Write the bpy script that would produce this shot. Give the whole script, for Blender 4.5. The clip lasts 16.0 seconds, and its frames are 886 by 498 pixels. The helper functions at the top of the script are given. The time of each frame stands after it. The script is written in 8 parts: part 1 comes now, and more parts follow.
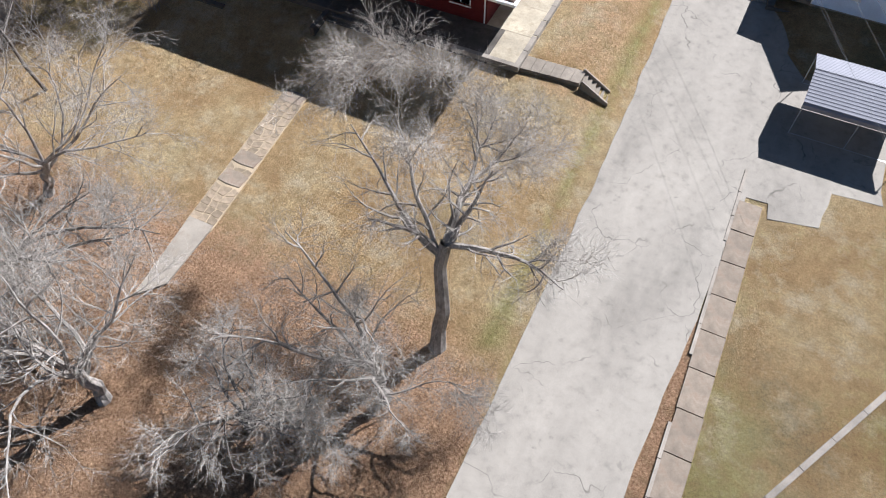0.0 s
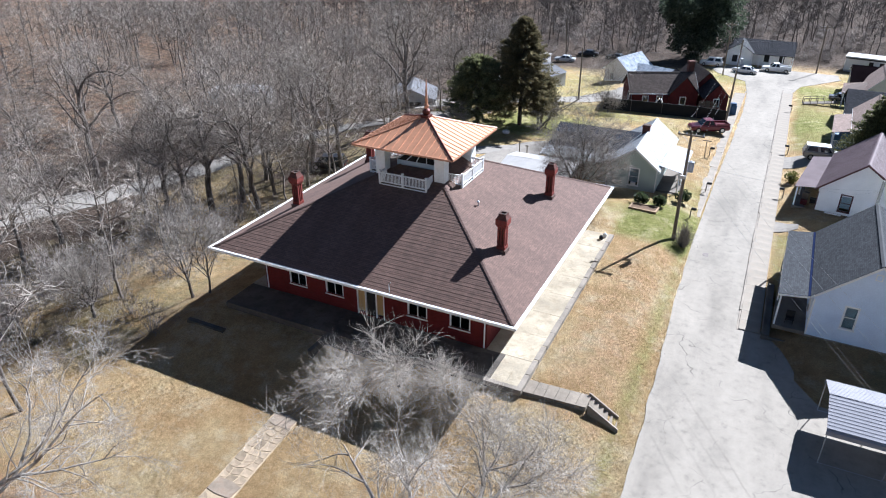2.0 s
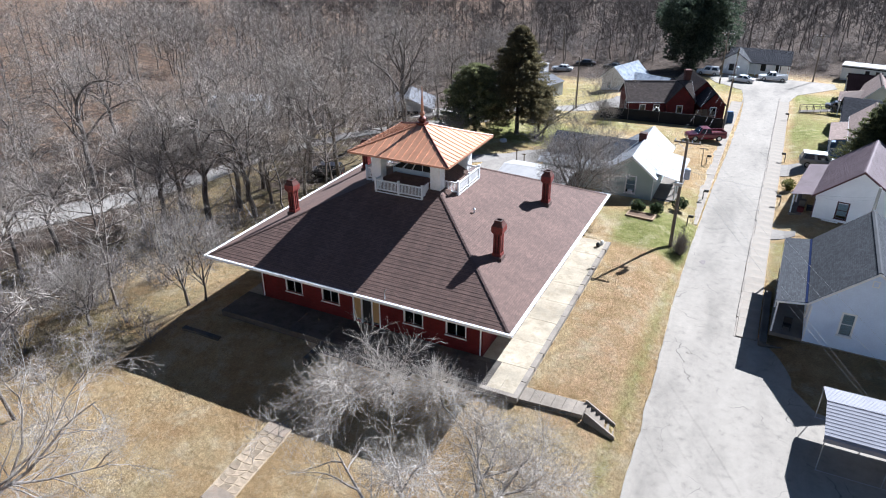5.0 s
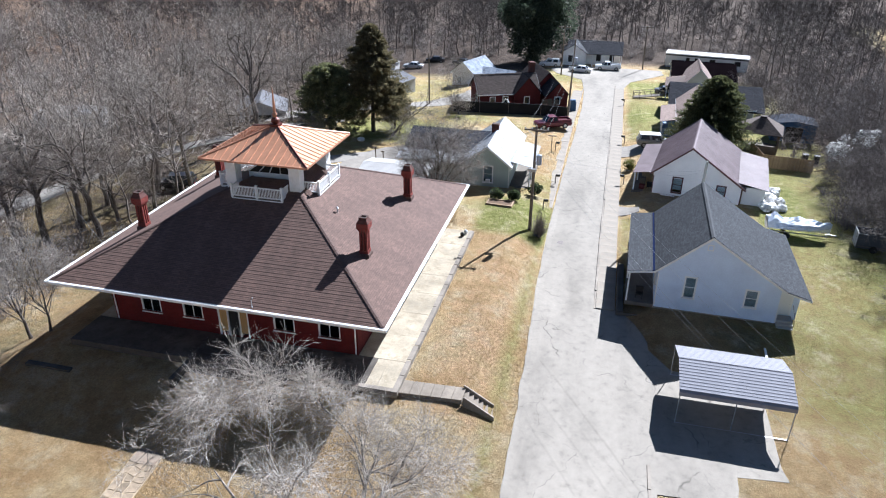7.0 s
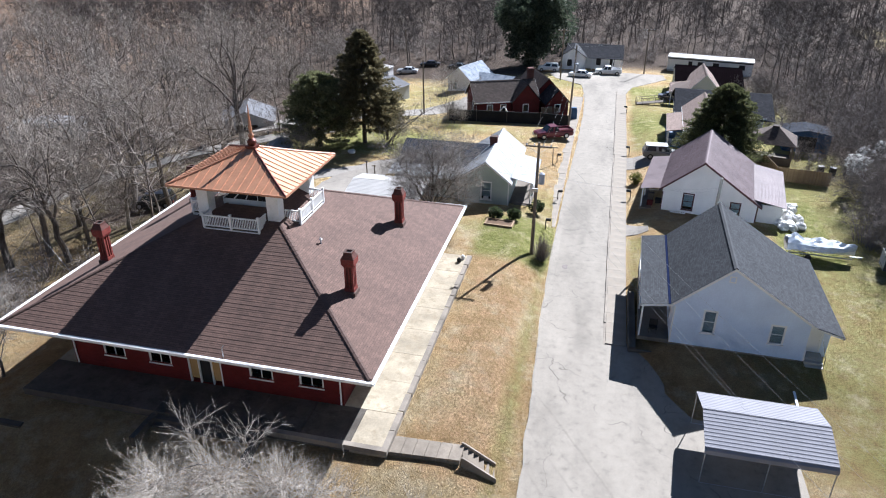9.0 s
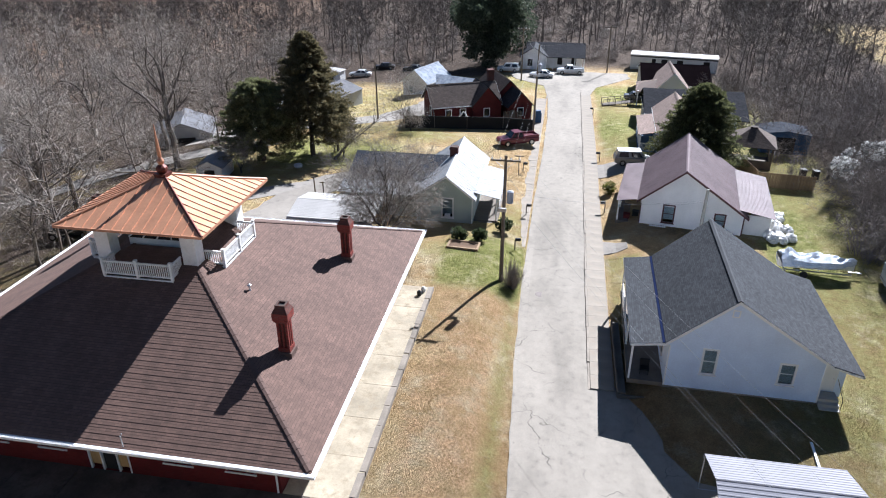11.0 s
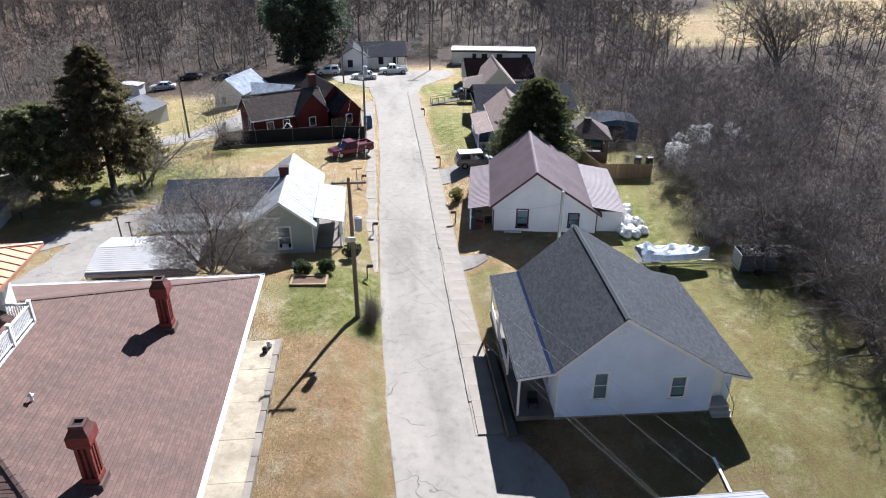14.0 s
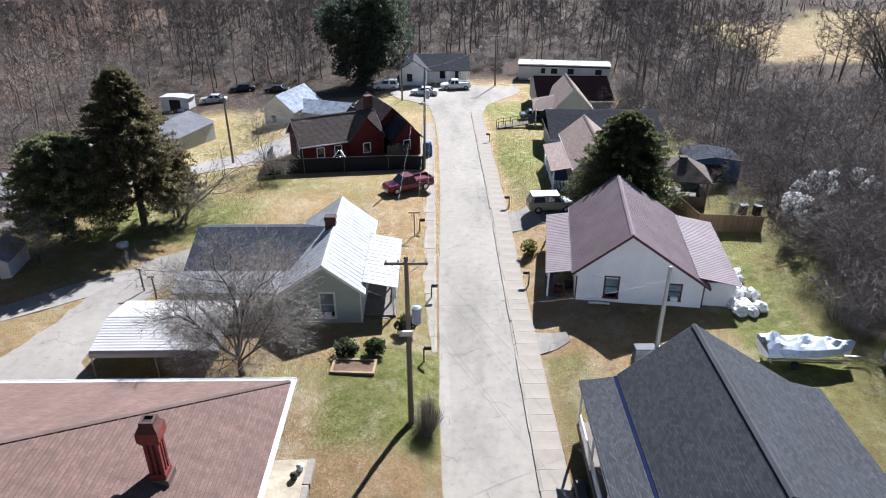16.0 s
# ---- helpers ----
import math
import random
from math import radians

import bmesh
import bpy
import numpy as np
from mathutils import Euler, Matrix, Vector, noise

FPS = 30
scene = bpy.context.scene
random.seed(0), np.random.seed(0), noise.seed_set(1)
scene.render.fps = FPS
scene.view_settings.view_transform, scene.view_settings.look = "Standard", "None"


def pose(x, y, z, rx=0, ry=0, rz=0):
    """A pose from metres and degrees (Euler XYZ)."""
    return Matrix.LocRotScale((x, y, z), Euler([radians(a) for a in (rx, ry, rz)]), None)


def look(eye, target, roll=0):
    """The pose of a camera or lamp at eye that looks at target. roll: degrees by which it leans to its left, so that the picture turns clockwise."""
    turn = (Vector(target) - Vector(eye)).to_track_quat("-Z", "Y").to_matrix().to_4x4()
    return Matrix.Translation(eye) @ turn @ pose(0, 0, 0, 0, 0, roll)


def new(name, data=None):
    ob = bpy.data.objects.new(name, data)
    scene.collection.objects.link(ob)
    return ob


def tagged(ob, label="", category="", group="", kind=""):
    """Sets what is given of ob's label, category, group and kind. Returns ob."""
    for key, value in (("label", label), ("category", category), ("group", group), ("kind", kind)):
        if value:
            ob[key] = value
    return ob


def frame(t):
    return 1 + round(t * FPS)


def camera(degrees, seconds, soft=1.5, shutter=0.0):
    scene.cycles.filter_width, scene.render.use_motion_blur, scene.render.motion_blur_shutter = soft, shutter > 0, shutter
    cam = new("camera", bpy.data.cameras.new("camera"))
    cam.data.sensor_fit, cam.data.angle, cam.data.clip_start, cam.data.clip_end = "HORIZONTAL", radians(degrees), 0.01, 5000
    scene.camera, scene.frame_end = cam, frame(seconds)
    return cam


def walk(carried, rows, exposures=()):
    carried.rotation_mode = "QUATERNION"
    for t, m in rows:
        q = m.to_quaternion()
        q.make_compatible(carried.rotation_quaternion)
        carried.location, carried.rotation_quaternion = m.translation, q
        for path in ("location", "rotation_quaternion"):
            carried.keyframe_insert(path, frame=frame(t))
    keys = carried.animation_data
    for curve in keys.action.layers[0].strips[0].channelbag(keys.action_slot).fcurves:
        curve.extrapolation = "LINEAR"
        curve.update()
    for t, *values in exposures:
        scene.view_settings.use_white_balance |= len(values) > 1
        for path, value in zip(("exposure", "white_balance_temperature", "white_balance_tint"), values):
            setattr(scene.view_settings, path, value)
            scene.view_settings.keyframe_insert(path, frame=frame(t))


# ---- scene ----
# ---- camera ----
cam = camera(65.8, 16.0, soft=1.1)
PATH = [
    (0, (12.379, -34.691, 32.719), (11.867, -33.684, 31.069), -1.1),
    (0.5, (11.757, -34.113, 32.409), (11.164, -32.903, 30.931), -0.2),
    (0.6, (11.622, -34.074, 32.353), (11.008, -32.809, 30.93), 0.1),
    (0.7, (11.486, -34.052, 32.274), (10.852, -32.734, 30.91), 0.1),
    (1, (11.335, -33.784, 31.727), (10.631, -32.32, 30.56), 0.2),
    (1.5, (11.434, -33.874, 30.777), (10.665, -32.284, 29.839), 0.2),
    (2, (11.439, -33.898, 30.35), (10.669, -32.304, 29.419), 0.2),
    (2.5, (11.438, -33.884, 30.782), (10.67, -32.291, 29.848), 0.2),
    (3, (11.548, -33.816, 31.577), (10.778, -32.223, 30.644), 0.2),
    (5.5, (11.673, -33.794, 29.985), (10.899, -32.186, 29.082), 0.1),
    (6, (11.719, -34.001, 30.001), (10.948, -32.392, 29.096), 0.1),
    (6.5, (11.824, -33.962, 29.917), (11.348, -32.243, 29.014), 0.5),
    (7, (11.764, -33.866, 29.845), (11.351, -32.13, 28.943), 0.6),
    (7.5, (11.759, -33.415, 29.83), (11.346, -31.679, 28.928), 0.5),
    (8, (11.511, -32.328, 29.802), (11.101, -30.591, 28.899), 0.4),
    (8.5, (11.099, -30.677, 29.767), (10.692, -28.939, 28.864), 0.4),
    (9, (10.62, -28.585, 29.683), (10.216, -26.846, 28.782), 0.4),
    (9.5, (10.181, -26.196, 29.767), (9.878, -24.437, 28.866), 0.4),
    (9.7, (10.066, -25.27, 29.722), (9.769, -23.507, 28.826), 0.4),
    (12, (8.841, -19.444, 27.366), (8.541, -17.685, 26.463), -0.1),
    (12.5, (8.631, -18.969, 27.245), (8.336, -17.209, 26.341), 0.1),
    (13, (8.515, -17.728, 27.318), (8.216, -15.969, 26.414), -0.2),
    (13.5, (8.488, -16.186, 27.412), (8.351, -14.406, 26.51), -0.1),
    (14, (7.83, -14.022, 27.506), (8.005, -12.245, 26.603), 0.2),
    (14.5, (7.517, -11.518, 27.553), (7.692, -9.742, 26.65), 0.2),
    (15, (7.25, -8.664, 27.624), (7.415, -6.887, 26.721), 0.2),
    (15.5, (7.123, -5.607, 27.702), (7.181, -3.824, 26.799), 0.1),
    (16, (7.225, -2.821, 27.709), (7.251, -1.035, 26.809), 0.0),
]
walk(cam, [(t, look(eye, target, roll)) for t, eye, target, roll in PATH], exposures=[(0.0, 1.32, 5650, 12), (0.5, 1.33, 5500, 11), (1.5, 1.55, 5400, 11), (7.0, 1.54, 5400, 11), (10.0, 1.46, 5560, 12), (16.0, 1.46, 5560, 12)])

# ---- light ----
SUN_AZ = math.atan2(0.36, 0.93)      # from +y toward +x
SUN_EL = radians(37.5)
world = bpy.data.worlds.new("sky_world")
scene.world = world
world.use_nodes = True
wn = world.node_tree
sky = wn.nodes.new("ShaderNodeTexSky")
sky.sky_type = 'NISHITA'
sky.sun_disc = False
sky.sun_elevation = SUN_EL
sky.sun_rotation = SUN_AZ
sky.air_density = 1.0
sky.dust_density = 0.2
sky.ozone_density = 2.0
wn.links.new(sky.outputs[0], wn.nodes["Background"].inputs[0])
wn.nodes["Background"].inputs[1].default_value = 0.0235
sun_data = bpy.data.lights.new("sun", 'SUN')
sun_data.energy = 5.0
sun_data.angle = radians(0.5)
sun_data.color = (1.0, 0.955, 0.89)
sun = new("sun", sun_data)
sun_dir = Vector((math.sin(SUN_AZ) * math.cos(SUN_EL), math.cos(SUN_AZ) * math.cos(SUN_EL), math.sin(SUN_EL)))
sun.matrix_world = look(sun_dir * 200, (0, 0, 0))
# ---- materials ----
def _mat(name, rough=0.8, metal=0.0, spec=0.3):
    m = bpy.data.materials.new(name)
    m.use_nodes = True
    b = m.node_tree.nodes["Principled BSDF"]
    b.inputs["Roughness"].default_value = rough
    b.inputs["Metallic"].default_value = metal
    b.inputs["Specular IOR Level"].default_value = spec
    return m, m.node_tree.nodes, m.node_tree.links, b


def _noise(nt, ln, coord, scale, detail=5.0, rough=0.6, stretch=None):
    src = coord
    if stretch:
        mp = nt.new("ShaderNodeMapping")
        mp.inputs["Scale"].default_value = stretch
        ln.new(coord, mp.inputs["Vector"])
        src = mp.outputs[0]
    n = nt.new("ShaderNodeTexNoise")
    n.inputs["Scale"].default_value = scale
    n.inputs["Detail"].default_value = detail
    n.inputs["Roughness"].default_value = rough
    ln.new(src, n.inputs["Vector"])
    return n.outputs["Fac"]


def _ramp(nt, ln, fac, stops):
    r = nt.new("ShaderNodeValToRGB")
    e = r.color_ramp.elements
    while len(e) < len(stops):
        e.new(0.5)
    for el, (p, c) in zip(e, stops):
        el.position = p
        el.color = (*c, 1.0) if len(c) == 3 else c
    ln.new(fac, r.inputs[0])
    return r.outputs[0]


def _mix(nt, ln, fac, a, b, mode='MIX'):
    m = nt.new("ShaderNodeMix")
    m.data_type = 'RGBA'
    m.blend_type = mode
    for sock, v in ((m.inputs["Factor"], fac), (m.inputs["A"], a), (m.inputs["B"], b)):
        sock = [s for s in m.inputs if s.name == sock.name and s.type == ('VALUE' if sock.name == "Factor" else 'RGBA')][0]
        if isinstance(v, (int, float)):
            sock.default_value = v
        elif isinstance(v, tuple):
            sock.default_value = (*v, 1.0)
        else:
            ln.new(v, sock)
    return [o for o in m.outputs if o.type == 'RGBA'][0]


def scaled(c, k):
    return tuple(min(1.0, v * k) for v in c)


def plain(name, color, rough=0.8, metal=0.0, var=0.25, big=0.6, fine=14.0, bump=0.15, spec=0.3, stretch=None, rand=0.0, dirt=None):
    """A painted, wooden, stone or metal surface: colour that varies at two scales, relief, and optional stains."""
    m, nt, ln, b = _mat(name, rough, metal, spec)
    geo = nt.new("ShaderNodeTexCoord").outputs["Object"]
    n1 = _noise(nt, ln, geo, big, 4, 0.6, stretch)
    n2 = _noise(nt, ln, geo, fine, 3, 0.7, stretch)
    c1 = _ramp(nt, ln, n1, [(0.3, scaled(color, 1 - var)), (0.7, scaled(color, 1 + var * 0.7))])
    c2 = _ramp(nt, ln, n2, [(0.3, (1 - var * 0.7,) * 3), (0.7, (1.0,) * 3)])
    col = _mix(nt, ln, 1.0, c1, c2, 'MULTIPLY')
    if rand:
        info = nt.new("ShaderNodeObjectInfo")
        r = _ramp(nt, ln, info.outputs["Random"], [(0.0, (1 - rand,) * 3), (1.0, (1.0,) * 3)])
        col = _mix(nt, ln, 1.0, col, r, 'MULTIPLY')
    if dirt:
        n3 = _noise(nt, ln, geo, 1.7, 8, 0.7, stretch)
        f = _ramp(nt, ln, n3, [(0.5, (0, 0, 0)), (0.68, (1, 1, 1))])
        col = _mix(nt, ln, f, col, dirt)
    ln.new(col, b.inputs["Base Color"])
    if bump:
        bp = nt.new("ShaderNodeBump")
        bp.inputs["Strength"].default_value = bump
        bp.inputs["Distance"].default_value = 0.02
        ln.new(n2, bp.inputs["Height"])
        ln.new(bp.outputs[0], b.inputs["Normal"])
    return m


def glass_mat(name):
    m, nt, ln, b = _mat(name, 0.05, 0, 0.5)
    out = nt["Material Output"]
    tr = nt.new("ShaderNodeBsdfTransparent")
    tr.inputs[0].default_value = (0.75, 0.8, 0.8, 1)
    gl = nt.new("ShaderNodeBsdfGlossy")
    gl.inputs["Roughness"].default_value = 0.04
    fr = nt.new("ShaderNodeFresnel")
    fr.inputs[0].default_value = 1.35
    mx = nt.new("ShaderNodeMixShader")
    ln.new(fr.outputs[0], mx.inputs[0])
    ln.new(tr.outputs[0], mx.inputs[1])
    ln.new(gl.outputs[0], mx.inputs[2])
    ln.new(mx.outputs[0], out.inputs["Surface"])
    return m


def siding_mat(name, color, pitch=0.11):
    """Horizontal lap siding: lines at the true pitch as relief, faint weathering."""
    m, nt, ln, b = _mat(name, 0.6, 0, 0.3)
    geo = nt.new("ShaderNodeTexCoord").outputs["Object"]
    sep = nt.new("ShaderNodeSeparateXYZ")
    ln.new(geo, sep.inputs[0])
    d = nt.new("ShaderNodeMath"); d.operation = 'DIVIDE'; d.inputs[1].default_value = pitch
    ln.new(sep.outputs[2], d.inputs[0])
    f = nt.new("ShaderNodeMath"); f.operation = 'FRACT'
    ln.new(d.outputs[0], f.inputs[0])
    n1 = _noise(nt, ln, geo, 0.5, 5)
    n2 = _noise(nt, ln, geo, 9.0, 3)
    c1 = _ramp(nt, ln, n1, [(0.3, scaled(color, 0.88)), (0.7, scaled(color, 1.05))])
    c2 = _ramp(nt, ln, n2, [(0.3, (0.92,) * 3), (0.7, (1,) * 3)])
    ln.new(_mix(nt, ln, 1.0, c1, c2, 'MULTIPLY'), b.inputs["Base Color"])
    bp = nt.new("ShaderNodeBump")
    bp.inputs["Strength"].default_value = 0.5
    bp.inputs["Distance"].default_value = 0.015
    bp.invert = True
    ln.new(f.outputs[0], bp.inputs["Height"])
    ln.new(bp.outputs[0], b.inputs["Normal"])
    return m


def brick_mat(name, c1, c2, mortar):
    m, nt, ln, b = _mat(name, 0.85, 0, 0.2)
    geo = nt.new("ShaderNodeTexCoord").outputs["Object"]
    sep = nt.new("ShaderNodeSeparateXYZ")
    ln.new(geo, sep.inputs[0])
    ad = nt.new("ShaderNodeMath"); ad.operation = 'ADD'
    ln.new(sep.outputs[0], ad.inputs[0]); ln.new(sep.outputs[1], ad.inputs[1])
    cb = nt.new("ShaderNodeCombineXYZ")
    ln.new(ad.outputs[0], cb.inputs[0]); ln.new(sep.outputs[2], cb.inputs[1])
    br = nt.new("ShaderNodeTexBrick")
    br.inputs["Scale"].default_value = 1.0
    br.inputs["Brick Width"].default_value = 0.215
    br.inputs["Row Height"].default_value = 0.075
    br.inputs["Mortar Size"].default_value = 0.008
    br.inputs["Color1"].default_value = (*c1, 1)
    br.inputs["Color2"].default_value = (*c2, 1)
    br.inputs["Mortar"].default_value = (*mortar, 1)
    ln.new(cb.outputs[0], br.inputs["Vector"])
    n1 = _noise(nt, ln, geo, 0.9, 6)
    c = _ramp(nt, ln, n1, [(0.3, (0.7,) * 3), (0.7, (1,) * 3)])
    ln.new(_mix(nt, ln, 1.0, br.outputs[0], c, 'MULTIPLY'), b.inputs["Base Color"])
    bp = nt.new("ShaderNodeBump")
    bp.inputs["Strength"].default_value = 0.4
    bp.inputs["Distance"].default_value = 0.01
    bp.invert = True
    ln.new(br.outputs["Fac"], bp.inputs["Height"])
    ln.new(bp.outputs[0], b.inputs["Normal"])
    return m


def shingle_mat(name, color, var=0.35, tab=0.33, streak=0.0, course=0.3, joint=0.5, gloss=0.25):
    """Asphalt shingles: tabs of slightly different tone, granules, weather streaks down the slope."""
    m, nt, ln, b = _mat(name, 0.9, 0, gloss)
    geo = nt.new("ShaderNodeTexCoord").outputs["UV"]
    br = nt.new("ShaderNodeTexBrick")
    br.inputs["Scale"].default_value = 1.0
    br.inputs["Brick Width"].default_value = tab
    br.inputs["Row Height"].default_value = course
    br.inputs["Mortar Size"].default_value = 0.006
    br.inputs["Color1"].default_value = (*scaled(color, 1 - var), 1)
    br.inputs["Color2"].default_value = (*scaled(color, 1 + var), 1)
    br.inputs["Mortar"].default_value = (*scaled(color, joint), 1)
    ln.new(geo, br.inputs["Vector"])
    n1 = _noise(nt, ln, geo, 0.35, 6, 0.65)
    n2 = _noise(nt, ln, geo, 25.0, 3, 0.8)
    c1 = _ramp(nt, ln, n1, [(0.3, (0.84,) * 3), (0.7, (1.06,) * 3)])
    c2 = _ramp(nt, ln, n2, [(0.3, (0.75,) * 3), (0.7, (1.1,) * 3)])
    col = _mix(nt, ln, 1.0, _mix(nt, ln, 1.0, br.outputs[0], c1, 'MULTIPLY'), c2, 'MULTIPLY')
    if streak:
        n3 = _noise(nt, ln, geo, 1.0, 5, 0.6, (1.3, 0.12, 1))
        c3 = _ramp(nt, ln, n3, [(0.35, (1 - streak,) * 3), (0.6, (1,) * 3)])
        col = _mix(nt, ln, 1.0, col, c3, 'MULTIPLY')
    ln.new(col, b.inputs["Base Color"])
    bp = nt.new("ShaderNodeBump")
    bp.inputs["Strength"].default_value = 0.35
    bp.inputs["Distance"].default_value = 0.01
    ln.new(n2, bp.inputs["Height"])
    ln.new(bp.outputs[0], b.inputs["Normal"])
    return m


def ground_mat():
    """Winter ground: dry lawn, green patches, fallen leaves and bare soil, mixed by the mesh's cover weights."""
    m, nt, ln, b = _mat("winter_ground", 0.95, 0, 0.1)
    geo = nt.new("ShaderNodeTexCoord").outputs["Object"]
    at = nt.new("ShaderNodeAttribute")
    at.attribute_name = "cover"
    sep = nt.new("ShaderNodeSeparateColor")
    ln.new(at.outputs["Color"], sep.inputs[0])
    big = _noise(nt, ln, geo, 0.16, 6, 0.65)
    mid = _noise(nt, ln, geo, 1.1, 6, 0.7)
    fine = _noise(nt, ln, geo, 7.0, 5, 0.8)
    tiny = _noise(nt, ln, geo, 28.0, 3, 0.8)
    dry = _ramp(nt, ln, big, [(0.28, (0.37, 0.242, 0.125)), (0.5, (0.45, 0.33, 0.187)), (0.72, (0.485, 0.405, 0.255))])
    dry2 = _ramp(nt, ln, mid, [(0.3, (0.72, 0.68, 0.6)), (0.65, (1.08, 1.05, 1.0))])
    dry = _mix(nt, ln, 1.0, dry, dry2, 'MULTIPLY')
    straw = _noise(nt, ln, geo, 0.4, 9, 0.72)
    dry = _mix(nt, ln, _ramp(nt, ln, straw, [(0.5, (0, 0, 0)), (0.66, (0.8, 0.8, 0.8))]), dry, (0.52, 0.435, 0.30))
    green = _ramp(nt, ln, mid, [(0.3, (0.12, 0.14, 0.034)), (0.52, (0.24, 0.24, 0.078)), (0.72, (0.37, 0.34, 0.16))])
    green = _mix(nt, ln, _ramp(nt, ln, straw, [(0.54, (0, 0, 0)), (0.68, (0.7, 0.7, 0.7))]), green, (0.52, 0.45, 0.28))
    leaf = _ramp(nt, ln, fine, [(0.28, (0.20, 0.115, 0.066)), (0.45, (0.40, 0.245, 0.15)), (0.58, (0.52, 0.345, 0.22)), (0.75, (0.55, 0.405, 0.275))])
    leaf = _mix(nt, ln, 1.0, leaf, _ramp(nt, ln, mid, [(0.3, (0.65, 0.62, 0.6)), (0.7, (1.1, 1.08, 1.05))]), 'MULTIPLY')
    soil = _ramp(nt, ln, mid, [(0.3, (0.04, 0.03, 0.024)), (0.5, (0.075, 0.056, 0.044)), (0.7, (0.135, 0.102, 0.082))])

    def edge(ch):
        a = nt.new("ShaderNodeMath"); a.operation = 'ADD'
        ln.new(sep.outputs[ch], a.inputs[0])
        s = nt.new("ShaderNodeMath"); s.operation = 'MULTIPLY_ADD'
        ln.new(mid, s.inputs[0]); s.inputs[1].default_value = 0.9; s.inputs[2].default_value = -0.45
        ln.new(s.outputs[0], a.inputs[1])
        return _ramp(nt, ln, a.outputs[0], [(0.3, (0, 0, 0)), (0.75, (1, 1, 1))])
    col = _mix(nt, ln, edge(1), dry, green)
    col = _mix(nt, ln, edge(2), col, soil)
    col = _mix(nt, ln, edge(0), col, leaf)
    col = _mix(nt, ln, 1.0, col, _ramp(nt, ln, fine, [(0.3, (0.72, 0.70, 0.67)), (0.5, (1.04, 1.02, 0.98)), (0.72, (1.35, 1.33, 1.28))]), 'MULTIPLY')
    col = _mix(nt, ln, 1.0, col, _ramp(nt, ln, tiny, [(0.3, (0.76,) * 3), (0.5, (1.06,) * 3), (0.8, (1.4,) * 3)]), 'MULTIPLY')
    ln.new(col, b.inputs["Base Color"])
    bp = nt.new("ShaderNodeBump")
    bp.inputs["Strength"].default_value = 0.9
    bp.inputs["Distance"].default_value = 0.08
    ln.new(tiny, bp.inputs["Height"])
    bp2 = nt.new("ShaderNodeBump")
    bp2.inputs["Strength"].default_value = 0.6
    bp2.inputs["Distance"].default_value = 0.2
    ln.new(fine, bp2.inputs["Height"])
    ln.new(bp2.outputs[0], bp.inputs["Normal"])
    ln.new(bp.outputs[0], b.inputs["Normal"])
    return m


def road_mat(name, color, crack=True, patch=0.25):
    """Bleached old asphalt: aggregate, patches, hairline cracks that catch dirt."""
    m, nt, ln, b = _mat(name, 0.9, 0, 0.2)
    geo = nt.new("ShaderNodeTexCoord").outputs["Object"]
    big = _noise(nt, ln, geo, 0.25, 6, 0.6, (1.0, 0.35, 1))
    mid = _noise(nt, ln, geo, 1.6, 6, 0.65)
    fine = _noise(nt, ln, geo, 30.0, 3, 0.8)
    c = _ramp(nt, ln, big, [(0.3, scaled(color, 1 - patch)), (0.5, scaled(color, 0.97)), (0.7, scaled(color, 1.12))])
    c = _mix(nt, ln, 1.0, c, _ramp(nt, ln, mid, [(0.28, (0.72,) * 3), (0.42, (0.95,) * 3), (0.6, (1.04,) * 3)]), 'MULTIPLY')
    c = _mix(nt, ln, 1.0, c, _ramp(nt, ln, fine, [(0.3, (0.8,) * 3), (0.7, (1.08,) * 3)]), 'MULTIPLY')
    if crack:
        warp = nt.new("ShaderNodeVectorMath"); warp.operation = 'MULTIPLY_ADD'
        wn_ = nt.new("ShaderNodeTexNoise"); wn_.inputs["Scale"].default_value = 0.8
        ln.new(geo, wn_.inputs["Vector"])
        ln.new(wn_.outputs["Color"], warp.inputs[0]); warp.inputs[1].default_value = (1.6, 1.6, 0); ln.new(geo, warp.inputs[2])
        vo = nt.new("ShaderNodeTexVoronoi"); vo.feature = 'DISTANCE_TO_EDGE'; vo.inputs["Scale"].default_value = 0.23
        ln.new(warp.outputs[0], vo.inputs["Vector"])
        line = _ramp(nt, ln, vo.outputs["Distance"], [(0.0, (1, 1, 1)), (0.008, (0, 0, 0))])
        gate = _ramp(nt, ln, _noise(nt, ln, geo, 0.35, 3), [(0.49, (0, 0, 0)), (0.62, (1, 1, 1))])
        hole = _ramp(nt, ln, _noise(nt, ln, geo, 0.55, 8, 0.7), [(0.635, (0, 0, 0)), (0.66, (1, 1, 1))])
        c = _mix(nt, ln, hole, c, scaled(color, 0.72))
        c = _mix(nt, ln, _mix(nt, ln, 1.0, line, gate, 'MULTIPLY'), c, scaled(color, 0.35))
    ln.new(c, b.inputs["Base Color"])
    bp = nt.new("ShaderNodeBump"); bp.inputs["Strength"].default_value = 0.3; bp.inputs["Distance"].default_value = 0.01
    ln.new(fine, bp.inputs["Height"])
    ln.new(bp.outputs[0], b.inputs["Normal"])
    return m


